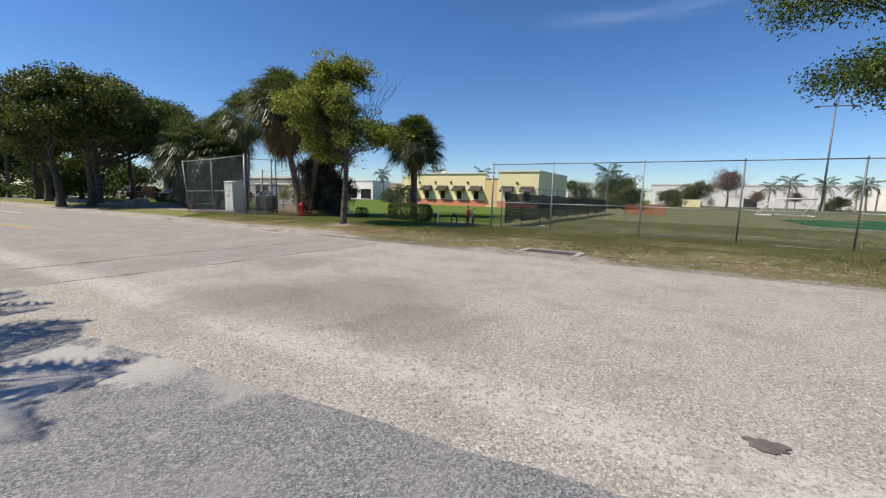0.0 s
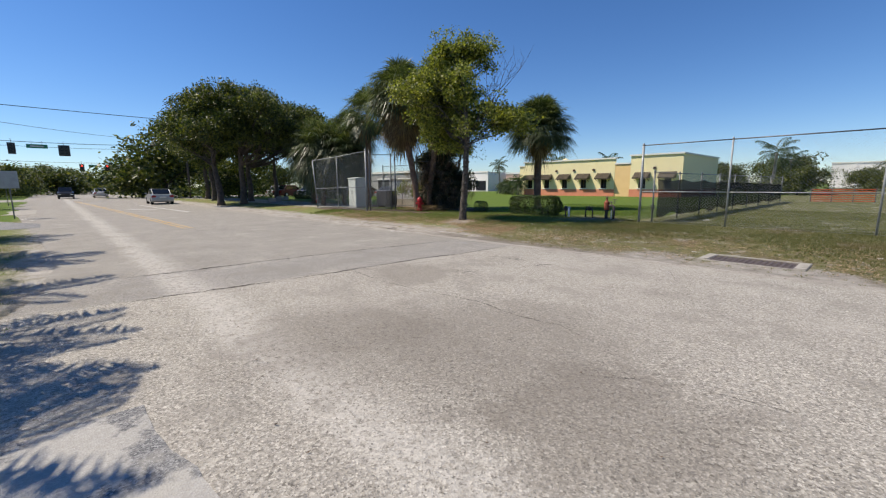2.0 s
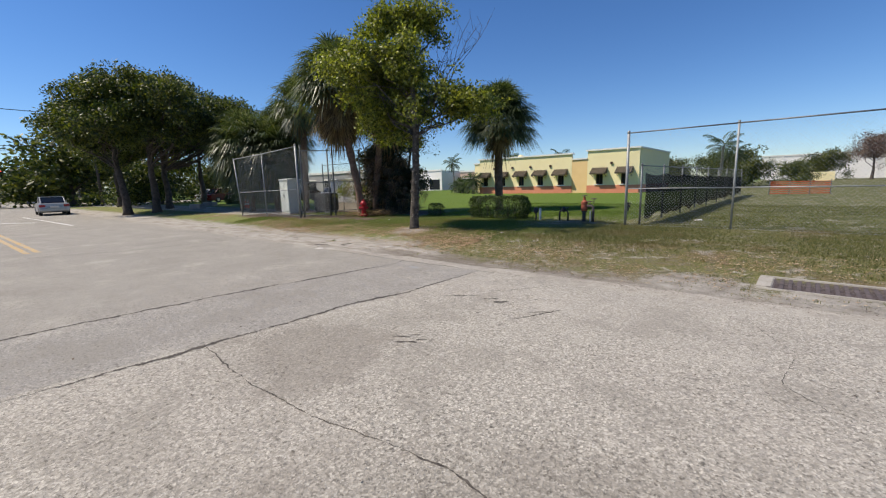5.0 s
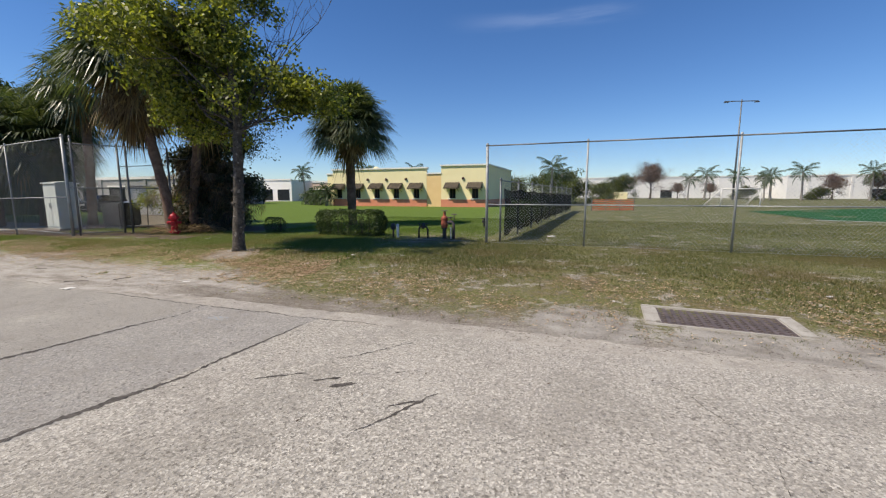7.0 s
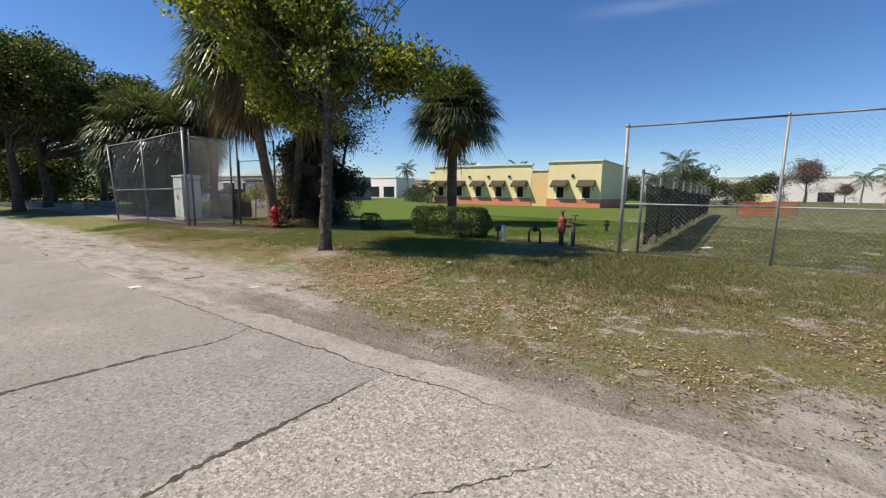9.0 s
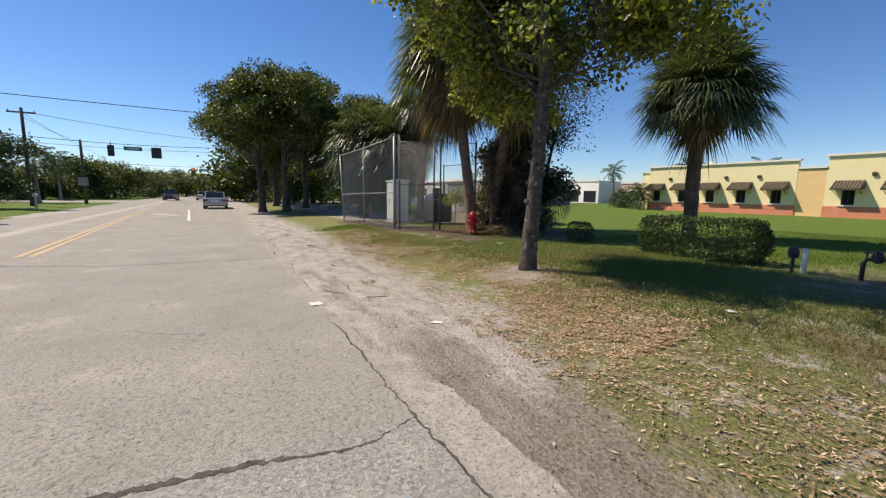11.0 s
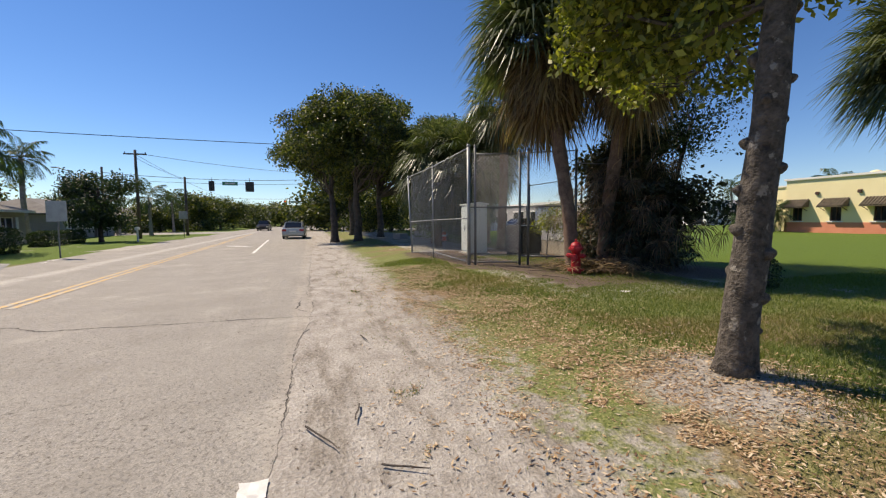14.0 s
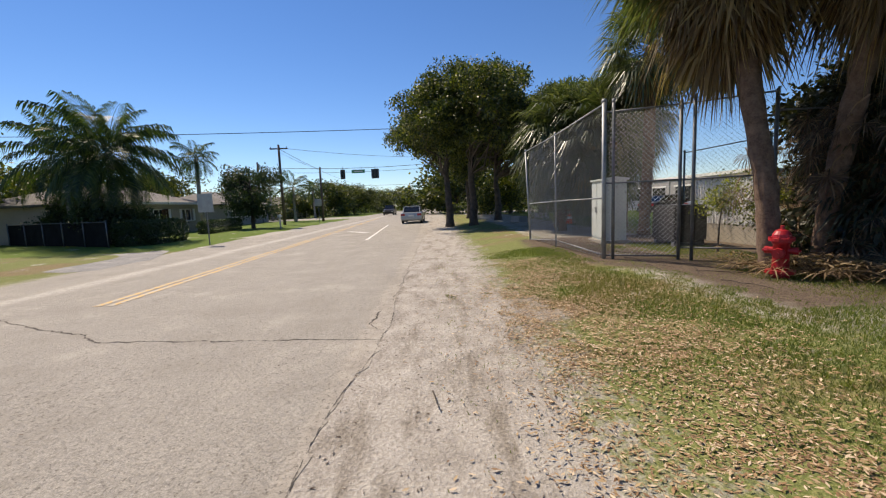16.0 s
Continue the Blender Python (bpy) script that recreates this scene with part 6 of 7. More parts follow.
# ---- houses and gardens on the near side ----
def ranch_house(at, turn, w, d, walls, label):
    h = thing("house", label, "house", at, turn)
    hole = [(-w / 2 + 1.2, -w / 2 + 2.8, 1.0, 2.0), (-w / 2 + 4.2, -w / 2 + 5.2, 0.0, 2.05), (-0.3, 1.5, 1.0, 2.0), (w / 2 - 3.2, w / 2 - 1.4, 1.0, 2.0)]
    xs = sorted([-w / 2, w / 2] + [v for q in hole for v in q[:2]])
    g = Geo()
    wall_cells(g, xs, [-0.1, 0.0, 1.0, 2.0, 2.05, 2.5], hole, 0.0, 0.25)
    part("wall", g, walls, h)
    part("wall", Geo().box(-w / 2, -d, -0.1, -w / 2 + 0.25, -0.003, 2.5), walls, h)
    part("wall", Geo().box(w / 2 - 0.25, -d, -0.1, w / 2, -0.003, 2.5), walls, h)
    part("wall", Geo().box(-w / 2 + 0.25, -d, -0.1, w / 2 - 0.25, -d + 0.25, 2.5), walls, h)
    o, k = 0.6, d / 2
    g = Geo()
    g.v = [(-w / 2 - o, o, 2.5), (w / 2 + o, o, 2.5), (w / 2 + o, -d - o, 2.5), (-w / 2 - o, -d - o, 2.5), (-w / 2 + k, -k, 4.1), (w / 2 - k, -k, 4.1),
           (-w / 2 - o, o, 2.36), (w / 2 + o, o, 2.36), (w / 2 + o, -d - o, 2.36), (-w / 2 - o, -d - o, 2.36)]
    g.f = [(0, 1, 5, 4), (1, 2, 5), (2, 3, 4, 5), (3, 0, 4), (1, 0, 6, 7), (2, 1, 7, 8), (3, 2, 8, 9), (0, 3, 9, 6), (6, 9, 8, 7)]
    part("roof", g, ROOF, h, "low grey shingled hip roof")
    part("fascia", Geo().box(-w / 2 - o, o + 0.003, 2.34, w / 2 + o, o + 0.04, 2.52), TRIM_WHITE, h)
    for i, (x0, x1, z0, z1) in enumerate(hole):
        if z0 < 0.5:
            dd = part("door", Geo().box(x0 + 0.04, 0.08, z0, x1 - 0.04, 0.13, z1 - 0.04), DARK_WOOD, h)
            part("handle", Geo().tube([(x0 + 0.14, 0.13, 1.0), (x0 + 0.14, 0.2, 1.0)], 0.025, 6), CHROME, dd)
            continue
        wn_ = part("window", Geo().box(x0 + 0.05, 0.06, z0 + 0.05, x1 - 0.05, 0.08, z1 - 0.05), GLASS, h)
        for a, b, c, e in ((x0, x0 + 0.06, z0, z1), (x1 - 0.06, x1, z0, z1), (x0 + 0.06, x1 - 0.06, z0, z0 + 0.06), (x0 + 0.06, x1 - 0.06, z1 - 0.06, z1), ((x0 + x1) / 2 - 0.03, (x0 + x1) / 2 + 0.03, z0 + 0.06, z1 - 0.06)):
            part("frame", Geo().box(a, 0.04, c, b, 0.13, e), TRIM_WHITE, wn_)
        part("sill", Geo().box(x0 - 0.06, 0.253, z0 - 0.06, x1 + 0.06, 0.33, z0), TRIM_WHITE, wn_)
        for sx in (x0 - 0.32, x1 + 0.04):
            part("shutter", Geo().box(sx, 0.253, z0, sx + 0.28, 0.29, z1), TRIM_WHITE, wn_)
    return h


ranch_house((-44.7, -9.7, 0), 3, 10.0, 8.5, BEIGE_WALL, "low ranch house with grey hip roof behind a hedge")
ranch_house((-20.5, -13.5, 0), 3, 11.0, 9.0, BEIGE_WALL, "low ranch house behind the palms")
ranch_house((-92.0, -15.0, 0), 2, 14.0, 8.0, BEIGE_WALL, "low beige house past the crossing")
ranch_house((-64.0, -12.0, 0), 2, 12.0, 8.0, GREY_WALL, "low grey house near the crossing")
clipped_hedge("garden_hedge", "dark clipped hedge at the garden corner", (-35.6, -4.3, 0), (3.6, 2.0, 1.3), 11000, 131, 4, 0.1, leafmat=LEAF_DARK)
clipped_hedge("garden_hedge", "dark clipped hedge along the garden", (-46.5, -6.2, 0), (6.4, 1.1, 1.0), 8000, 132, 6, 0.1, leafmat=LEAF_DARK)
gfence = thing("garden_fence", "dark green chain-link garden fence by the side street", "fence", (-33.6, -5.2, 0), -116)
for i in range(6):
    fence_post(gfence, 2.2 * i, 0, 1.35, 0.03, GALV_DARK)
rail(gfence, [(0, 0, 1.32), (11, 0, 1.32)], 0.018, GALV_DARK)
part("privacy_cloth", Geo().box(0, -0.05, 0.05, 11, -0.035, 1.28), SCREEN, gfence, "dark privacy cloth")
feather_palm("coconut_palm", "big coconut palm with long arching fronds by the garden fence", (-36.8, -7.2, 0), [[(0, 0, -0.1), (0.2, 0.1, 2.4), (0.1, 0.2, 5.2)]], 0.2, 46, 3.7, 141, LEAF_PALM, False, hang=0.55, low=-50)
feather_palm("coconut_palm", "smaller coconut palm by the garden fence", (-38.8, -11.4, 0), [[(0, 0, -0.1), (0.1, 0.0, 2.6), (-0.2, 0.0, 5.2)]], 0.16, 30, 3.4, 142, LEAF_PALM, False, hang=0.6, low=-50)
for i, (x, y, s) in enumerate(((-35.9, -6.9, 1.0), (-37.4, -9.2, 1.3), (-39.4, -12.6, 1.2), (-38.2, -6.6, 0.8))):
    broad_tree("garden_bush", "dense dark garden bush behind the fence", (x, y, 0), [(0, 0, -0.1), (0.1, 0, 0.7), (0, 0.1, 1.5 * s)], 0.06, [((0, 0, 1.3 * s), (1.4 * s, 1.3 * s, 1.2 * s))], 110, 60, 0.16, 0.26, BARK_DARK, LEAF_DARK, 170 + i, 12, 0.4, single=False, group="garden bushes", category="bush")
feather_palm("coconut_palm", "tall palm behind the house", (-53.0, -11.3, 0), [[(0, 0, -0.1), (0.3, 0.0, 3.4), (0.2, 0.0, 6.8)]], 0.2, 22, 2.3, 143, LEAF_PALM, False, hang=0.6, low=-40)
feather_palm("coconut_palm", "palm by the crossing", (-66.5, -7.0, 0), [[(0, 0, -0.1), (0.1, 0.0, 2.2), (0.1, 0.0, 4.4)]], 0.18, 16, 2.7, 144, LEAF_PALM, False, hang=0.6, low=-40)
broad_tree("garden_tree", "dense dark garden tree by the drive", (-49.6, -5.0, 0), [(0, 0, -0.1), (0.1, 0, 1.2), (0, 0, 2.6), (0, 0, 4.6)], 0.18, [((0, 0, 2.3), (3.1, 2.8, 2.1)), ((-1.0, -1.3, 4.4), (1.9, 1.8, 1.7)), ((0.4, 1.2, 4.4), (1.7, 1.6, 1.4))], 300, 60, 0.2, 0.3, BARK_DARK, LEAF_DARK, 151, 40, 0.4)
broad_tree("garden_tree", "dark broad-leaved tree behind the house", (-37.5, -17.5, 0), [(0, 0, -0.1), (0.1, 0, 2.0), (0, 0, 4.0)], 0.2, [((0, 0, 4.4), (4.0, 3.2, 2.2))], 150, 50, 0.26, 0.42, BARK_DARK, LEAF_BIG, 152, 30, 0.4)
feather_palm("coconut_palm", "slender coconut palm standing past the lawn", (-44.8, 56.6, 0), [[(0, 0, -0.1), (-0.1, 0.0, 2.2), (-0.35, 0.0, 4.7)]], 0.13, 16, 1.75, 145, LEAF_PALM, False, hang=0.6, low=-35)
for i, (x, y, h) in enumerate(((-41.6, 53.0, 1.1), (-40.2, 52.4, 1.4), (-38.8, 51.6, 1.2), (-35.8, 49.0, 1.9))):
    feather_palm("garden_palm", "small bushy palm at the end of the yellow building", (x, y, 0), [[(0, 0, -0.1), (0.05, 0, 0.5 * h), (0, 0, h)], [(0.15, 0.1, -0.1), (0.3, 0.1, 0.4 * h), (0.45, 0.1, 0.8 * h)]], 0.07, 14, 1.5, 146 + i, LEAF_PALM, False, group="palms by the building", hang=0.6, low=-35)
# conifer behind the house
pine = thing("conifer", "narrow dark conifer behind the house", "tree", (-52.0, -20.5, 0))
part("trunk", Geo().tube([(0, 0, -0.1), (0, 0, 9.0)], [0.2, 0.03], 8), BARK_DARK, pine)
gp, rp = Geo(), rng(12)
for i in range(120):
    z = 1.6 + 7.4 * i / 120
    a, L = i * 2.4, 1.5 * (1 - i / 125)
    leaf_cloud(gp, (math.cos(a) * L * 0.6, math.sin(a) * L * 0.6, z), 0.22, 30, 0.22, rp)
part("crown", gp, LEAF_DARK, pine)


# ---- street furniture ----
def sign_post(name, label, at, turn, w, h, top, shape="box"):
    s = thing(name, label, "sign", at, turn)
    part("post", Geo().tube([(0, 0, -0.1), (0, 0, top)], 0.03, 6), GALV_DARK, s)
    if shape == "box":
        part("panel", Geo().box(-w / 2, -0.05, top - h, w / 2, -0.034, top), SIGN_BACK, s, "blank grey back of the sign")
    return s


sign_post("road_sign", "rectangular road sign seen from behind on a steel post", (-33.0, 0.2, 0), 88, 0.75, 0.9, 2.5)
sign_post("road_sign", "rectangular road sign on the lawn by the palms", (-21.6, -0.9, 0), 88, 0.6, 0.8, 2.5)
sign_post("road_sign", "road sign by the crossing", (-57.0, -1.2, 0), 88, 0.75, 0.75, 2.6)
mb = thing("mailbox", "white mailbox on a post at the drive", "mailbox", (-48.5, -2.2, 0), 0)
part("post", Geo().box(-0.05, -0.05, -0.1, 0.05, 0.05, 0.95), PAPER, mb)
part("box", Geo().prism([(-0.1, 0.95), (0.1, 0.95), (0.1, 1.1), (0.07, 1.17), (0.0, 1.2), (-0.07, 1.17), (-0.1, 1.1)], "x", -0.26, 0.26), PAPER, mb)


def utility_pole(at, h, arms=True):
    p = thing("utility_pole", "weathered wooden utility pole with crossarm", "utility pole", at, 0, group="utility poles")
    part("pole", Geo().tube([(0, 0, -0.1), (0, 0, h)], [0.16, 0.11], 10), WOODPOLE, p, smooth=True)
    if arms:
        a = part("crossarm", Geo().box(-0.06, -0.9, h - 0.45, 0.06, 0.9, h - 0.33), WOODPOLE, p)
        for y in (-0.8, 0.0, 0.8):
            part("insulator", Geo().lathe((0, y, h - 0.33), [(0.03, 0), (0.05, 0.05), (0.03, 0.1), (0.04, 0.14)], 8), GALV_DARK, a)
    return p


utility_pole((-55.5, -4.4, 0), 8.2)
utility_pole((-62.5, -2.3, 0), 6.5, False)
utility_pole((-68.0, 16.0, 0), 8.0, False)
utility_pole((-68.0, -12.0, 0), 8.0, False)
lamp = thing("street_lamp", "curved-arm street lamp behind the garden trees", "street lamp", (-76.0, -18.3, 0), 0)
part("pole", Geo().tube([(0, 0, -0.1), (0, 0, 7.6), (0, -0.5, 8.3), (0, -1.6, 8.7)], [0.1, 0.07, 0.06, 0.05], 8), GALV, lamp, smooth=True)
part("head", Geo().box(-0.12, -2.2, 8.62, 0.12, -1.5, 8.76), GALV, lamp, bevel=0.03)


def cable(name, a, b, sag, rad, label):
    a, b = Vector(a), Vector(b)
    pts = [a.lerp(b, i / 24) - Vector((0, 0, sag * 4 * (i / 24) * (1 - i / 24))) for i in range(25)]
    return tagged(part(name, Geo().tube(pts, rad, 5, False), BLACK_STEEL), label, "cable", kind="structure")


cable("span_wire", (-68, -12, 7.35), (-68, 16, 7.35), 0.6, 0.03, "wire that carries the signals")
cable("span_wire", (-68, -12, 6.65), (-68, 16, 6.65), 0.4, 0.02, "lower wire that steadies the signals")
cable("overhead_wire", (-45, -40, 8.6), (-45, 30, 7.6), 0.55, 0.025, "single overhead wire across the road")
cable("overhead_wire", (-55.5, -4.4, 7.9), (-68, 16, 7.7), 0.4, 0.018, "utility wire")
cable("overhead_wire", (-55.5, -4.4, 7.5), (-62.5, -2.3, 6.3), 0.2, 0.015, "utility wire")
cable("overhead_wire", (-55.5, -4.4, 7.8), (-130, -9, 8.0), 0.8, 0.02, "utility wire along the road")
cable("overhead_wire", (-96, -14, 6.4), (-96, 22, 6.4), 0.6, 0.025, "far wire that carries signals")


def signal(at, heads, z, label, lit=False):
    s = thing("traffic_signal", label, "traffic signal", at, 0, group="traffic signals")
    w = 0.38 * heads + 0.25
    part("hanger", Geo().tube([(0, 0, z + 0.6), (0, 0, z + 1.05)], 0.025, 6), BLACK_STEEL, s)
    part("backplate", Geo().box(0.06, -w / 2, z - 0.65, 0.09, w / 2, z + 0.6), BLACK_STEEL, s)
    for i in range(heads):
        y = (i - (heads - 1) / 2) * 0.38
        hb = part("housing", Geo().box(-0.14, y - 0.17, z - 0.53, 0.06, y + 0.17, z + 0.5), BLACK_STEEL, s, bevel=0.02)
        for k in range(3):
            part("visor", Geo().tube([(0.09, y, z + 0.33 - 0.34 * k), (0.3, y, z + 0.31 - 0.34 * k)], 0.13, 10, False), BLACK_STEEL, hb)
            part("lens", Geo().tube([(0.092, y, z + 0.33 - 0.34 * k), (0.11, y, z + 0.33 - 0.34 * k)], 0.125, 10), RED_LIT if (lit and k == 0) else GLASS, hb)
    return s


RED_LIT, rl_t, rl_b = node_mat("lit_red_lens")
rl_b.inputs["Base Color"].default_value = (0.5, 0.02, 0.02, 1)
rl_b.inputs["Emission Color"].default_value = (1.0, 0.05, 0.03, 1)
rl_b.inputs["Emission Strength"].default_value = 2.5
signal((-68, 3.5, 0), 2, 5.95, "black five-section signal hanging over the road")
signal((-68, -0.8, 0), 1, 6.0, "black signal hanging over the road")
signal((-96, 6.2, 0), 1, 5.0, "red-lit signal at the far side of the crossing", True)
signal((-96, 9.6, 0), 1, 5.0, "signal at the far side of the crossing", True)


def hung_sign(at, z, w):
    s = thing("street_name_sign", "green street name sign hung from the wire", "street sign", at, 0)
    part("panel", Geo().box(0.0, -w / 2, z - 0.22, 0.03, w / 2, z + 0.22), SIGN_GREEN, s)
    for y in (-w / 4, w / 4):
        part("hanger", Geo().tube([(0.015, y, z + 0.22), (0.015, y, z + 0.6)], 0.015, 5), BLACK_STEEL, s)
    part("text_bar", Geo().box(0.031, -w / 3, z - 0.07, 0.036, w / 3, z + 0.07), PAPER, s, "unreadable white lettering")


hung_sign((-68, 1.25, 0), 6.3, 1.75)
hung_sign((-96, 7.9, 0), 5.3, 1.6)


# ---- vehicles ----
def sedan(at, turn, paint, label, tall=0.0, group="cars on the road"):
    c = thing("car", label, "car", at, turn, group=group)
    k = tall
    low_p = [(-2.25, 0.32), (-2.3, 0.55), (-2.27, 0.88 + k * 0.4), (-1.5, 0.98 + k * 0.4), (1.0, 0.95 + k * 0.4), (2.0, 0.80 + k * 0.4), (2.28, 0.62), (2.25, 0.3), (1.8, 0.22), (-1.8, 0.22)]
    part("body", Geo().prism(low_p, "y", -0.88, 0.88), paint, c, bevel=0.06)
    cab_ = [(-1.75, 0.955 + k * 0.4), (-1.15, 1.40 + k), (0.25, 1.43 + k), (1.05, 0.935 + k * 0.4)]
    part("cabin", Geo().prism(cab_, "y", -0.70, 0.70), CAR_GLASS, c, bevel=0.05)
    part("roof_panel", Geo().box(-1.12, -0.66, 1.39 + k, 0.25, 0.66, 1.455 + k), paint, c, bevel=0.03)
    for sy in (-1, 1):
        for a, b in (((-1.75, 0.97 + k * 0.4), (-1.13, 1.41 + k)), ((1.03, 0.95 + k * 0.4), (0.24, 1.43 + k)), ((-0.4, 0.97 + k * 0.4), (-0.4, 1.42 + k))):
            part("pillar", Geo().tube([(a[0], 0.70 * sy, a[1]), (b[0], 0.68 * sy, b[1])], 0.035, 6), paint, c)
        part("tail_light", Geo().box(-2.32, min(sy * 0.52, sy * 0.86), 0.66, -2.24, max(sy * 0.52, sy * 0.86), 0.84), TAIL, c, bevel=0.02)
        part("headlight", Geo().box(2.16, min(sy * 0.5, sy * 0.84), 0.58, 2.27, max(sy * 0.5, sy * 0.84), 0.72), CHROME, c, bevel=0.02)
        part("mirror", Geo().box(0.62, min(sy * 0.88, sy * 1.04), 0.95 + k * 0.4, 0.76, max(sy * 0.88, sy * 1.04), 1.08 + k * 0.4), paint, c, bevel=0.02)
        for x in (-1.4, 1.4):
            w = part("wheel", Geo().tube([(x, 0.70 * sy, 0.32), (x, 0.90 * sy, 0.32)], 0.32, 18), RUBBER, c)
            part("rim", Geo().tube([(x, 0.895 * sy, 0.32), (x, 0.915 * sy, 0.32)], 0.2, 14), CHROME, w)
    part("bumper", Geo().box(-2.38, -0.86, 0.36, -2.22, 0.86, 0.54), paint, c, bevel=0.03)
    part("bumper", Geo().box(2.2, -0.86, 0.34, 2.36, 0.86, 0.52), paint, c, bevel=0.03)
    part("number_plate", Geo().box(-2.395, -0.26, 0.6, -2.31, 0.26, 0.74), PAPER, c)
    return c


sedan((-49.5, 9.35, 0), 178, SILVER, "silver sedan driving away along the road")
sedan((-88.0, 7.6, 0), 178, WHITECAR, "white car waiting near the signals")
sedan((-84.0, 3.4, 0), -2, BLACKCAR, "dark car coming along the road", 0.25)
for i, (x, y, pt, lb) in enumerate(((-52.5, 27.0, SILVER, "silver"), (-48.5, 28.5, WHITECAR, "white"), (-44.0, 29.5, BLACKCAR, "black"), (-57.5, 26.0, DARKRED, "dark red"), (-40.0, 30.5, SILVER, "silver"), (-63, 27, WHITECAR, "white"))):
    sedan((x, y, 0), 95 + 3 * i, pt, lb + " car parked behind the shade trees", 0.2 * (i % 2), "parked cars")
barrel = thing("traffic_barrel", "orange and white traffic barrel under the trees", "traffic barrel", (-36.2, 18.9, 0))
part("drum", Geo().lathe((0, 0, 0), [(0.32, -0.05), (0.32, 0.06), (0.27, 0.06), (0.26, 0.4), (0.24, 0.9), (0.18, 0.98), (0.05, 1.0)], 16), BARREL, barrel)
for z in (0.3, 0.62):
    part("white_band", Geo().lathe((0, 0, 0), [(0.275, z), (0.27, z + 0.13)], 16), PAPER, barrel)
for i, (x, y) in enumerate(((-40.5, 17.0), (-46, 20.0))):
    blk = thing("stone_block", "low dark concrete block under the trees", "block", (x, y, 0), 12)
    part("block_body", Geo().box(-0.7, -0.3, -0.05, 0.7, 0.3, 0.4), GREY_WALL, blk, bevel=0.04)
clipped_hedge("far_hedge", "low hedge at the parking lot", (-45.5, 23.5, 0), (7.0, 1.2, 0.9), 4000, 161, 8, 0.14, leafmat=LEAF_DARK)
clipped_hedge("far_hedge", "low hedge past the lawn", (-33, 62, 0), (11.0, 1.6, 0.9), 4000, 162, 0, 0.2, leafmat=LEAF_DARK)

# ---- litter, leaves and grass ----
def ground_z(x, y):
    z = -0.005
    z += 0.03 * min(1.0, max(0.0, (y - 12.0) / 2.0)) + 0.03 * min(1.0, max(0.0, -y / 2.0))
    return z + 0.04 * math.exp(-((x + 13.4) ** 2 + (y - 14.3) ** 2) / 1.2) + lift(x, y)


for i, (x, y, a, b) in enumerate(((-13.27, 10.35, 0.11, 0.08), (-11.82, 11.44, 0.09, 0.04), (-10.7, 13.5, 0.08, 0.06), (-7.3, 12.3, 0.06, 0.04), (-4.33, 12.55, 0.06, 0.04), (-1.3, 13.6, 0.07, 0.03), (-6.0, 20.6, 0.25, 0.1), (-16.9, 16.2, 0.12, 0.07), (-10.2, 14.6, 0.07, 0.05), (-31.6, 0.6, 0.25, 0.1), (-30.4, 0.9, 0.15, 0.08))):
    g = Geo()
    rr = rng(200 + i)
    for u in range(5):
        for v in range(4):
            g.v.append((0.75 * a * (u / 2 - 1) + rr.uniform(-0.1, 0.1) * a, b * (v / 1.5 - 1) + rr.uniform(-0.1, 0.1) * b, 0.003 + rr.uniform(0, 0.22) * min(a, b)))
    g.f = [(v + 4 * u, v + 4 * u + 4, v + 4 * u + 5, v + 4 * u + 1) for u in range(4) for v in range(3)]
    ob = part("litter", g, PAPER)
    ob.matrix_world = pose(x, y, ground_z(x, y) + 0.005 if y > 11 else 0.0, 0, 0, 40 * i)
    tagged(ob, "crumpled white paper litter on the ground", "litter", "litter")
for i, (x, y, L, a) in enumerate(((-13.72, 10.72, 0.42, 28), (-14.0, 11.0, 0.3, -12), (-13.2, 11.2, 0.3, 60), (-16.0, 11.3, 0.3, 10), (-18.9, 16.0, 0.8, 15), (-20.8, 15.6, 1.1, -12), (-21.0, 16.2, 0.9, 30), (-21.3, 15.75, 1.6, 8), (-20.2, 16.1, 1.3, -28), (-22.6, 16.4, 1.5, 40), (-19.9, 16.4, 0.9, 60), (3.7, 17.6, 1.6, -8))):
    rr = rng(230 + i)
    g = Geo().tube(bent_line((-L / 2, 0, 0.02), (L / 2, 0, 0.03), 5, 0.022, rr), [0.008, 0.007, 0.0065, 0.006, 0.005, 0.003], 6)
    ob = part("fallen_stick", g, PAPER if L == 1.6 and x > 0 else BARK_DARK)
    ob.matrix_world = pose(x, y, ground_z(x, y) + 0.003 if y > 11 else 0.0, 0, 0, a)
    tagged(ob, "white pipe lying at the fence" if x > 0 else "dry fallen stick on the ground", "stick", "sticks")


def grass_patch(name, label, x0, x1, y0, y1, n, hgt, material, seed, keep):
    r = rng(seed)
    g = Geo()
    made = 0
    while made < n:
        x, y = r.uniform(x0, x1), r.uniform(y0, y1)
        made += 1
        q = keep(x, y)
        if r.random() > q:
            continue
        z = ground_z(x, y)
        for _ in range(2):
            a, h = r.uniform(0, 6.28), hgt * r.uniform(0.5, 1.4) * (0.5 + 0.5 * q)
            lx, ly = r.gauss(0, 0.6) * h, r.gauss(0, 0.6) * h
            w = 0.003 + 0.003 * r.random()
            px, py = x + r.uniform(-0.02, 0.02), y + r.uniform(-0.02, 0.02)
            k = len(g.v)
            g.v += [(px - w * math.cos(a), py - w * math.sin(a), z - 0.01), (px + w * math.cos(a), py + w * math.sin(a), z - 0.01), (px + lx, py + ly, z + h)]
            g.f.append((k, k + 1, k + 2))
    ob = part(name, g, material)
    return tagged(ob, label, "grass", kind="stuff")


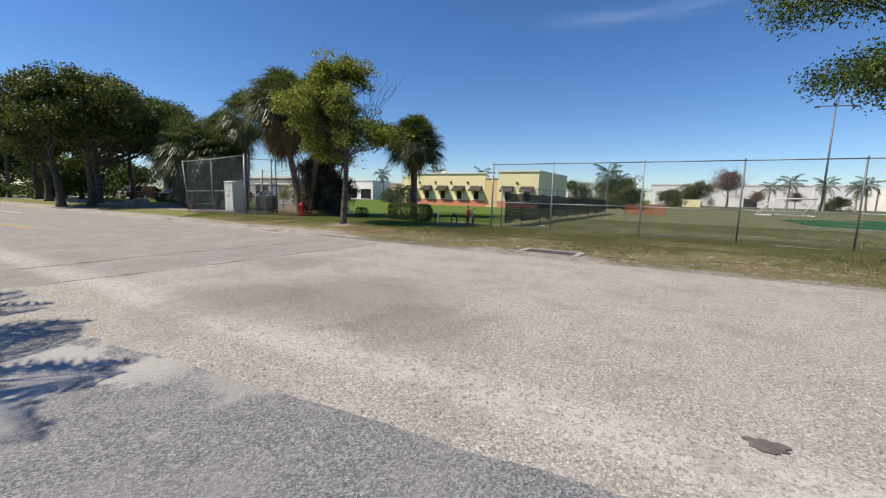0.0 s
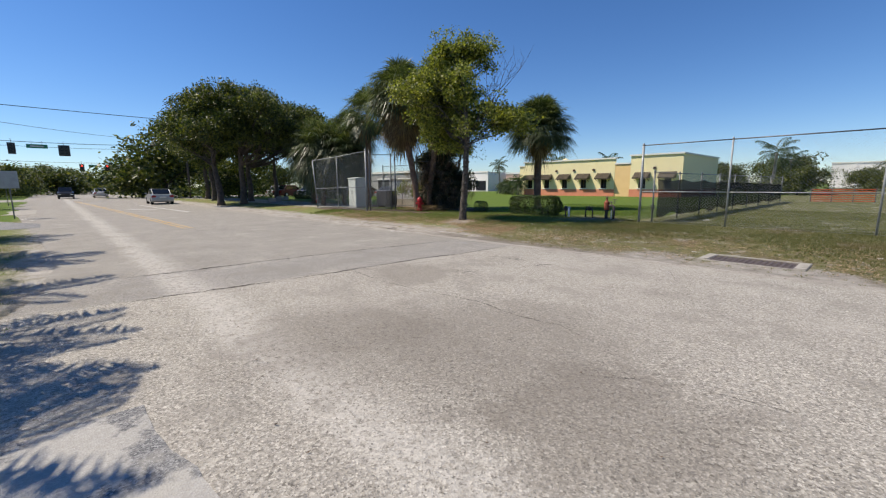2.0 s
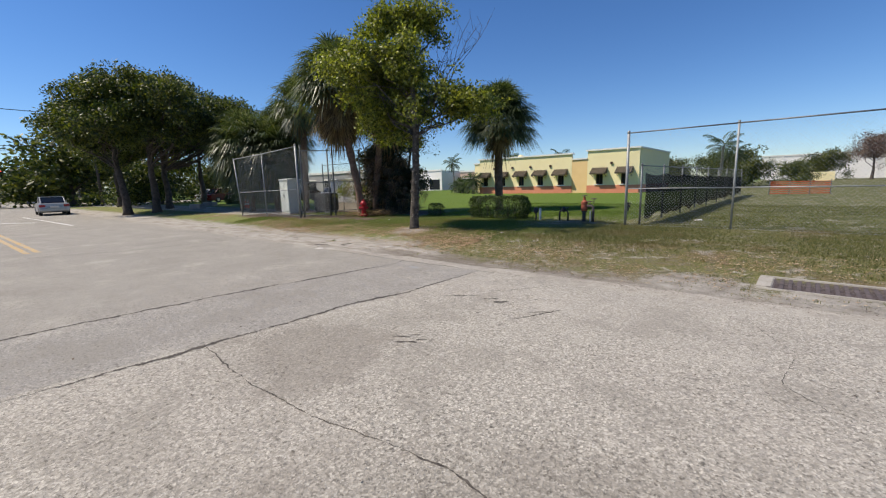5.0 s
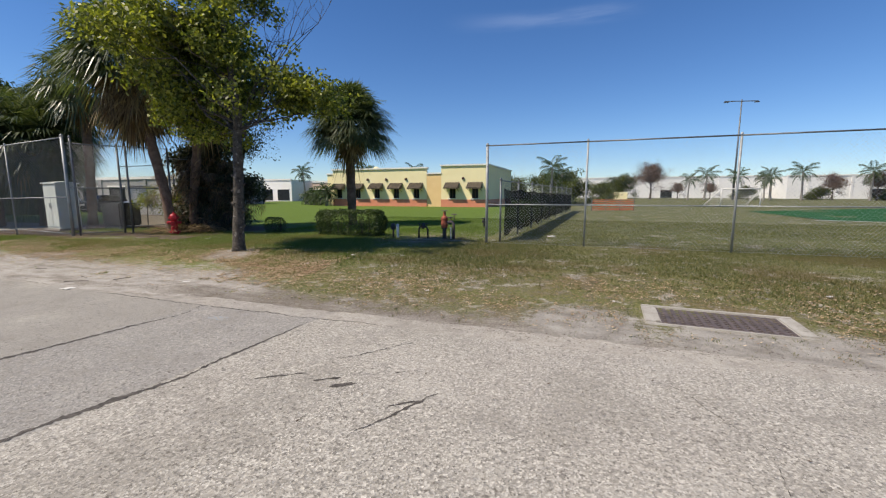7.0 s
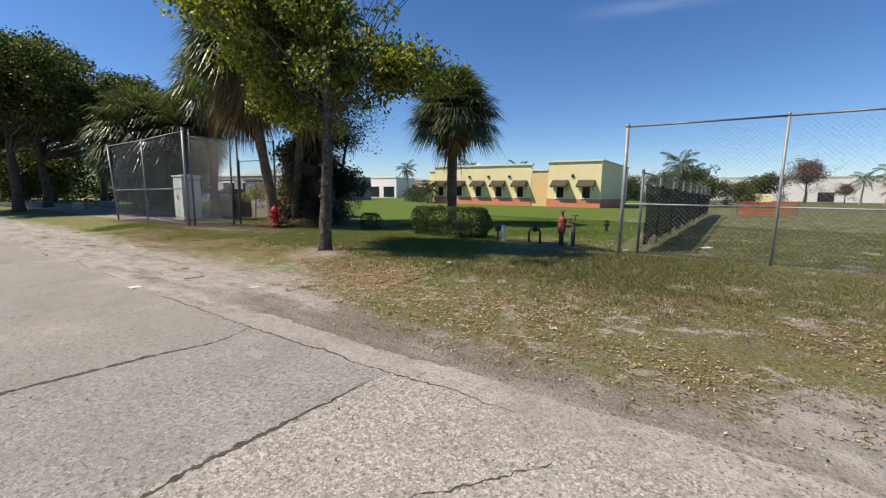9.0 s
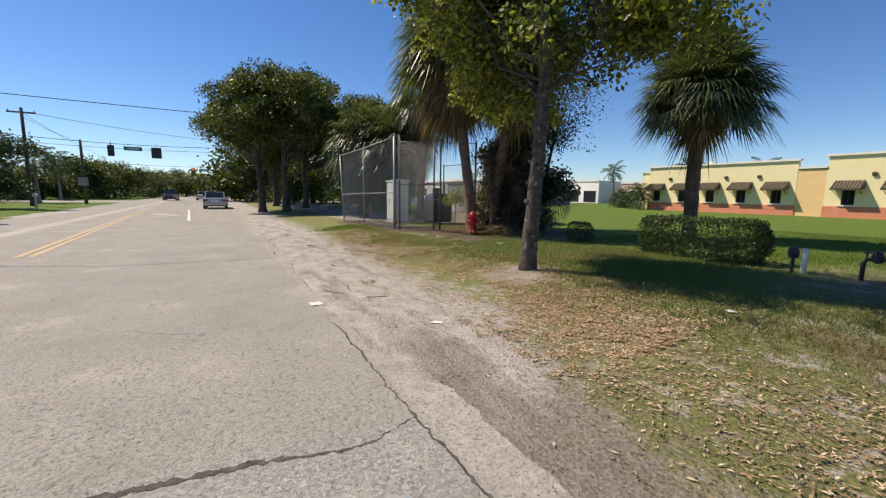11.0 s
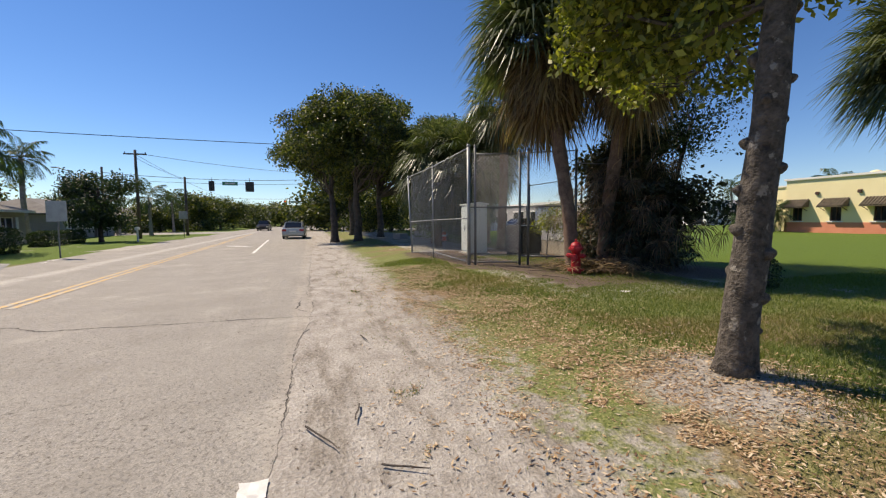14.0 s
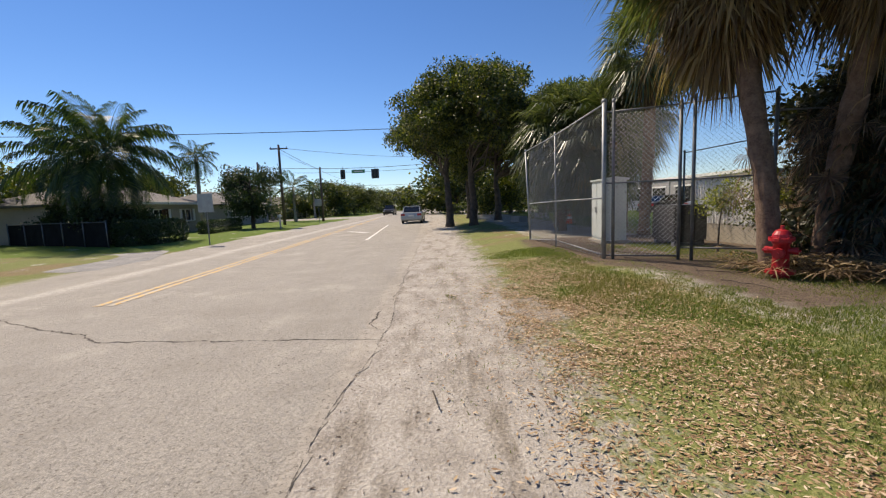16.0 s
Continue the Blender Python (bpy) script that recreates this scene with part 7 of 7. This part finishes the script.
def verge_keep(x, y):
    n1, n2 = noise.noise(Vector((x * 0.5, y * 0.5, 1.0))), noise.noise(Vector((x * 2.0, y * 2.0, 5.0)))
    n3 = noise.noise(Vector((x * 5.5, y * 5.5, 2.0)))
    east = min(1.0, max(0.0, (x + 12.5) / 4.0))
    q = (y - 12.3 + 1.35 * east + 0.7 * n1 + 0.7 * n2 + 0.8 * n3) / 1.6
    if east > 0:
        q = q * (1 - 0.55 * east) + 0.5 * east * n3
    if n1 > 0.38 and y < 17:
        q -= 0.7
    d = math.hypot(x + 13.4, y - 14.0)
    if d < 1.0:
        q -= 1.2 * (1 - d)
    if x < -15.8 and y > 14.7 + 0.9 * n2:
        q -= 0.75
    if (x < -17.6 and y > 15.6 + 0.6 * n2) or (x < -21.7 and y > 14.9):
        q -= 1.5
    if abs(x + 3.12) < 0.95 and abs(y - 12.0) < 0.5:
        return 0.0
    tuft = noise.noise(Vector((x * 1.3, y * 1.9, 12.0))) + 0.5 * n3
    low = 0.45 if tuft > 0.5 and y > 11.2 - 0.3 * east else 0.02
    return min(1.0, max(low if y > 11.3 - 0.4 * east else 0.0, q))


grass_patch("verge_grass", "patchy short grass on the verge", -25, -8, 11.0, 18.6, 190000, 0.042, GRASS, 301, lambda x, y: verge_keep(x, y) * min(1.0, max(0.0, (-8.0 - x) / 3.0)))
grass_patch("dry_verge_grass", "thin brownish grass on the worn verge", -11, 9, 10.75, 18.6, 185000, 0.04, GRASS_DRY, 305, lambda x, y: verge_keep(x, y) * min(1.0, max(0.0, (x + 11.0) / 3.0)))
grass_patch("lawn_grass", "short green lawn grass", -17, -8, 18.6, 30, 60000, 0.05, GRASS_LUSH, 302, lambda x, y: 0.9)
grass_patch("field_grass", "worn field grass behind the fence", -7.6, 8, 18.3, 30, 60000, 0.05, GRASS_FIELD, 303, lambda x, y: 0.8 + 0.4 * noise.noise(Vector((x, y, 0))))
grass_patch("near_lawn_grass", "patchy near lawn grass", -22, -6.2, -6, 1.2, 45000, 0.05, GRASS, 304, lambda x, y: min(1.0, max(0.0, (1.3 - y) / 1.2 + 0.6 * noise.noise(Vector((x * 1.2, y * 1.2, 2.0))))))
rl = rng(77)
gleaf = Geo()
for _ in range(400000):
    x, y = rl.uniform(-23, 6), rl.gauss(13.0, 0.9)
    if x > -10:
        y -= 0.5
    if y < 10.9:
        continue
    q = verge_keep(x, y)
    if x > -10 and rl.random() < 0.74:
        continue
    if x < -14 and rl.random() < 0.35:
        continue
    if abs(x + 3.12) < 1.1 and abs(y - 12.0) < 0.7 and rl.random() < 0.97:
        continue
    if q < 0.15 and y < 13 and rl.random() < (0.8 if x < -10 else 0.6):
        continue
    if rl.random() > 0.16 + 0.84 * math.exp(-((q - 0.5) / 0.42) ** 2):
        continue
    if noise.noise(Vector((x * 0.6, y * 0.6, 8.0))) < rl.uniform(-0.6, 0.3 if x > -10 or x < -19 else 0.05):
        continue
    L = rl.uniform(0.010, 0.030)
    a, b, z = rl.uniform(0, 6.28), rl.uniform(-0.15, 0.3), ground_z(x, y) + rl.uniform(0.006, 0.014) + (0.02 if q > 0.5 else 0.006)
    d, s = Vector((math.cos(a), math.sin(a), b)) * L, Vector((-math.sin(a), math.cos(a), rl.uniform(-0.3, 0.3))) * L * 0.3
    p = Vector((x, y, z))
    k = len(gleaf.v)
    gleaf.v += [tuple(p - d), tuple(p + s), tuple(p + d), tuple(p - s)]
    gleaf.f += [(k, k + 1, k + 3), (k + 1, k + 2, k + 3)]
for _ in range(9500):
    x, y = rl.uniform(-20.5, -10.5), rl.gauss(12.55, 0.3)
    if y < 11.7 or noise.noise(Vector((x * 1.1, y * 1.6, 21.0))) < rl.uniform(-0.55, 0.2):
        continue
    L = rl.uniform(0.010, 0.030)
    a, z = rl.uniform(0, 6.28), ground_z(x, y) + rl.uniform(0.012, 0.034)
    d, side = Vector((math.cos(a), math.sin(a), rl.uniform(-0.15, 0.3))) * L, Vector((-math.sin(a), math.cos(a), rl.uniform(-0.3, 0.3))) * L * 0.32
    p = Vector((x, y, z))
    k = len(gleaf.v)
    gleaf.v += [tuple(p - d), tuple(p + side), tuple(p + d), tuple(p - side)]
    gleaf.f += [(k, k + 1, k + 3), (k + 1, k + 2, k + 3)]
tagged(part("fallen_leaves", gleaf, LITTER_LEAF), "scattered dry brown leaves on the verge", "leaves", kind="stuff")
gdeb = Geo()
for _ in range(500):
    x, y = rl.uniform(-22, 6), rl.uniform(2.2, 10.6)
    L, a = rl.uniform(0.005, 0.02), rl.uniform(0, 6.28)
    d, s, p = Vector((math.cos(a), math.sin(a), 0.2)) * L, Vector((-math.sin(a), math.cos(a), 0.3)) * L * 0.4, Vector((x, y, 0.012))
    k = len(gdeb.v)
    gdeb.v += [tuple(p - d), tuple(p + s), tuple(p + d), tuple(p - s)]
    gdeb.f += [(k, k + 1, k + 3), (k + 1, k + 2, k + 3)]
tagged(part("road_debris", gdeb, MULCH), "small dark leaf bits on the asphalt", "debris", kind="stuff")
gpeb = Geo()
for _ in range(3500):
    x, y = rl.uniform(-24, 5), rl.uniform(10.6, 13.0)
    s = rl.uniform(0.004, 0.016)
    p = Vector((x, y, -0.012 + s * 0.2))
    k = len(gpeb.v)
    gpeb.v += [tuple(p + Vector(q) * s * rl.uniform(0.7, 1.3)) for q in ((1, 0, 0), (0, 1, 0), (-1, 0, 0), (0, -1, 0), (0, 0, 0.8))]
    gpeb.f += [(k, k + 1, k + 4), (k + 1, k + 2, k + 4), (k + 2, k + 3, k + 4), (k + 3, k, k + 4)]
tagged(part("gravel", gpeb, CONCRETE), "loose gravel on the bare road edge", "gravel", kind="stuff")
gcr = Geo()
for _ in range(5500):
    x, y = rl.uniform(-24, 3), 10.55 + abs(rl.gauss(0, 0.9))
    if noise.noise(Vector((x * 0.35, y * 2.2, 17.0))) < rl.uniform(-0.5, 0.25) or (abs(x + 3.12) < 1.0 and abs(y - 12.0) < 0.6):
        continue
    L, a = rl.uniform(0.005, 0.022), rl.gauss(0, 0.9)
    z = ground_z(x, y) + 0.006
    d, s_ = Vector((math.cos(a), math.sin(a), rl.uniform(-0.1, 0.3))) * L, Vector((-math.sin(a), math.cos(a), 0.25)) * L * rl.uniform(0.12, 0.4)
    p = Vector((x, y, z))
    k = len(gcr.v)
    gcr.v += [tuple(p - d), tuple(p + s_), tuple(p + d), tuple(p - s_)]
    gcr.f += [(k, k + 1, k + 3), (k + 1, k + 2, k + 3)]
tagged(part("shoulder_crumbs", gcr, MULCH), "dark twig and bark crumbs on the sandy shoulder", "debris", kind="stuff")
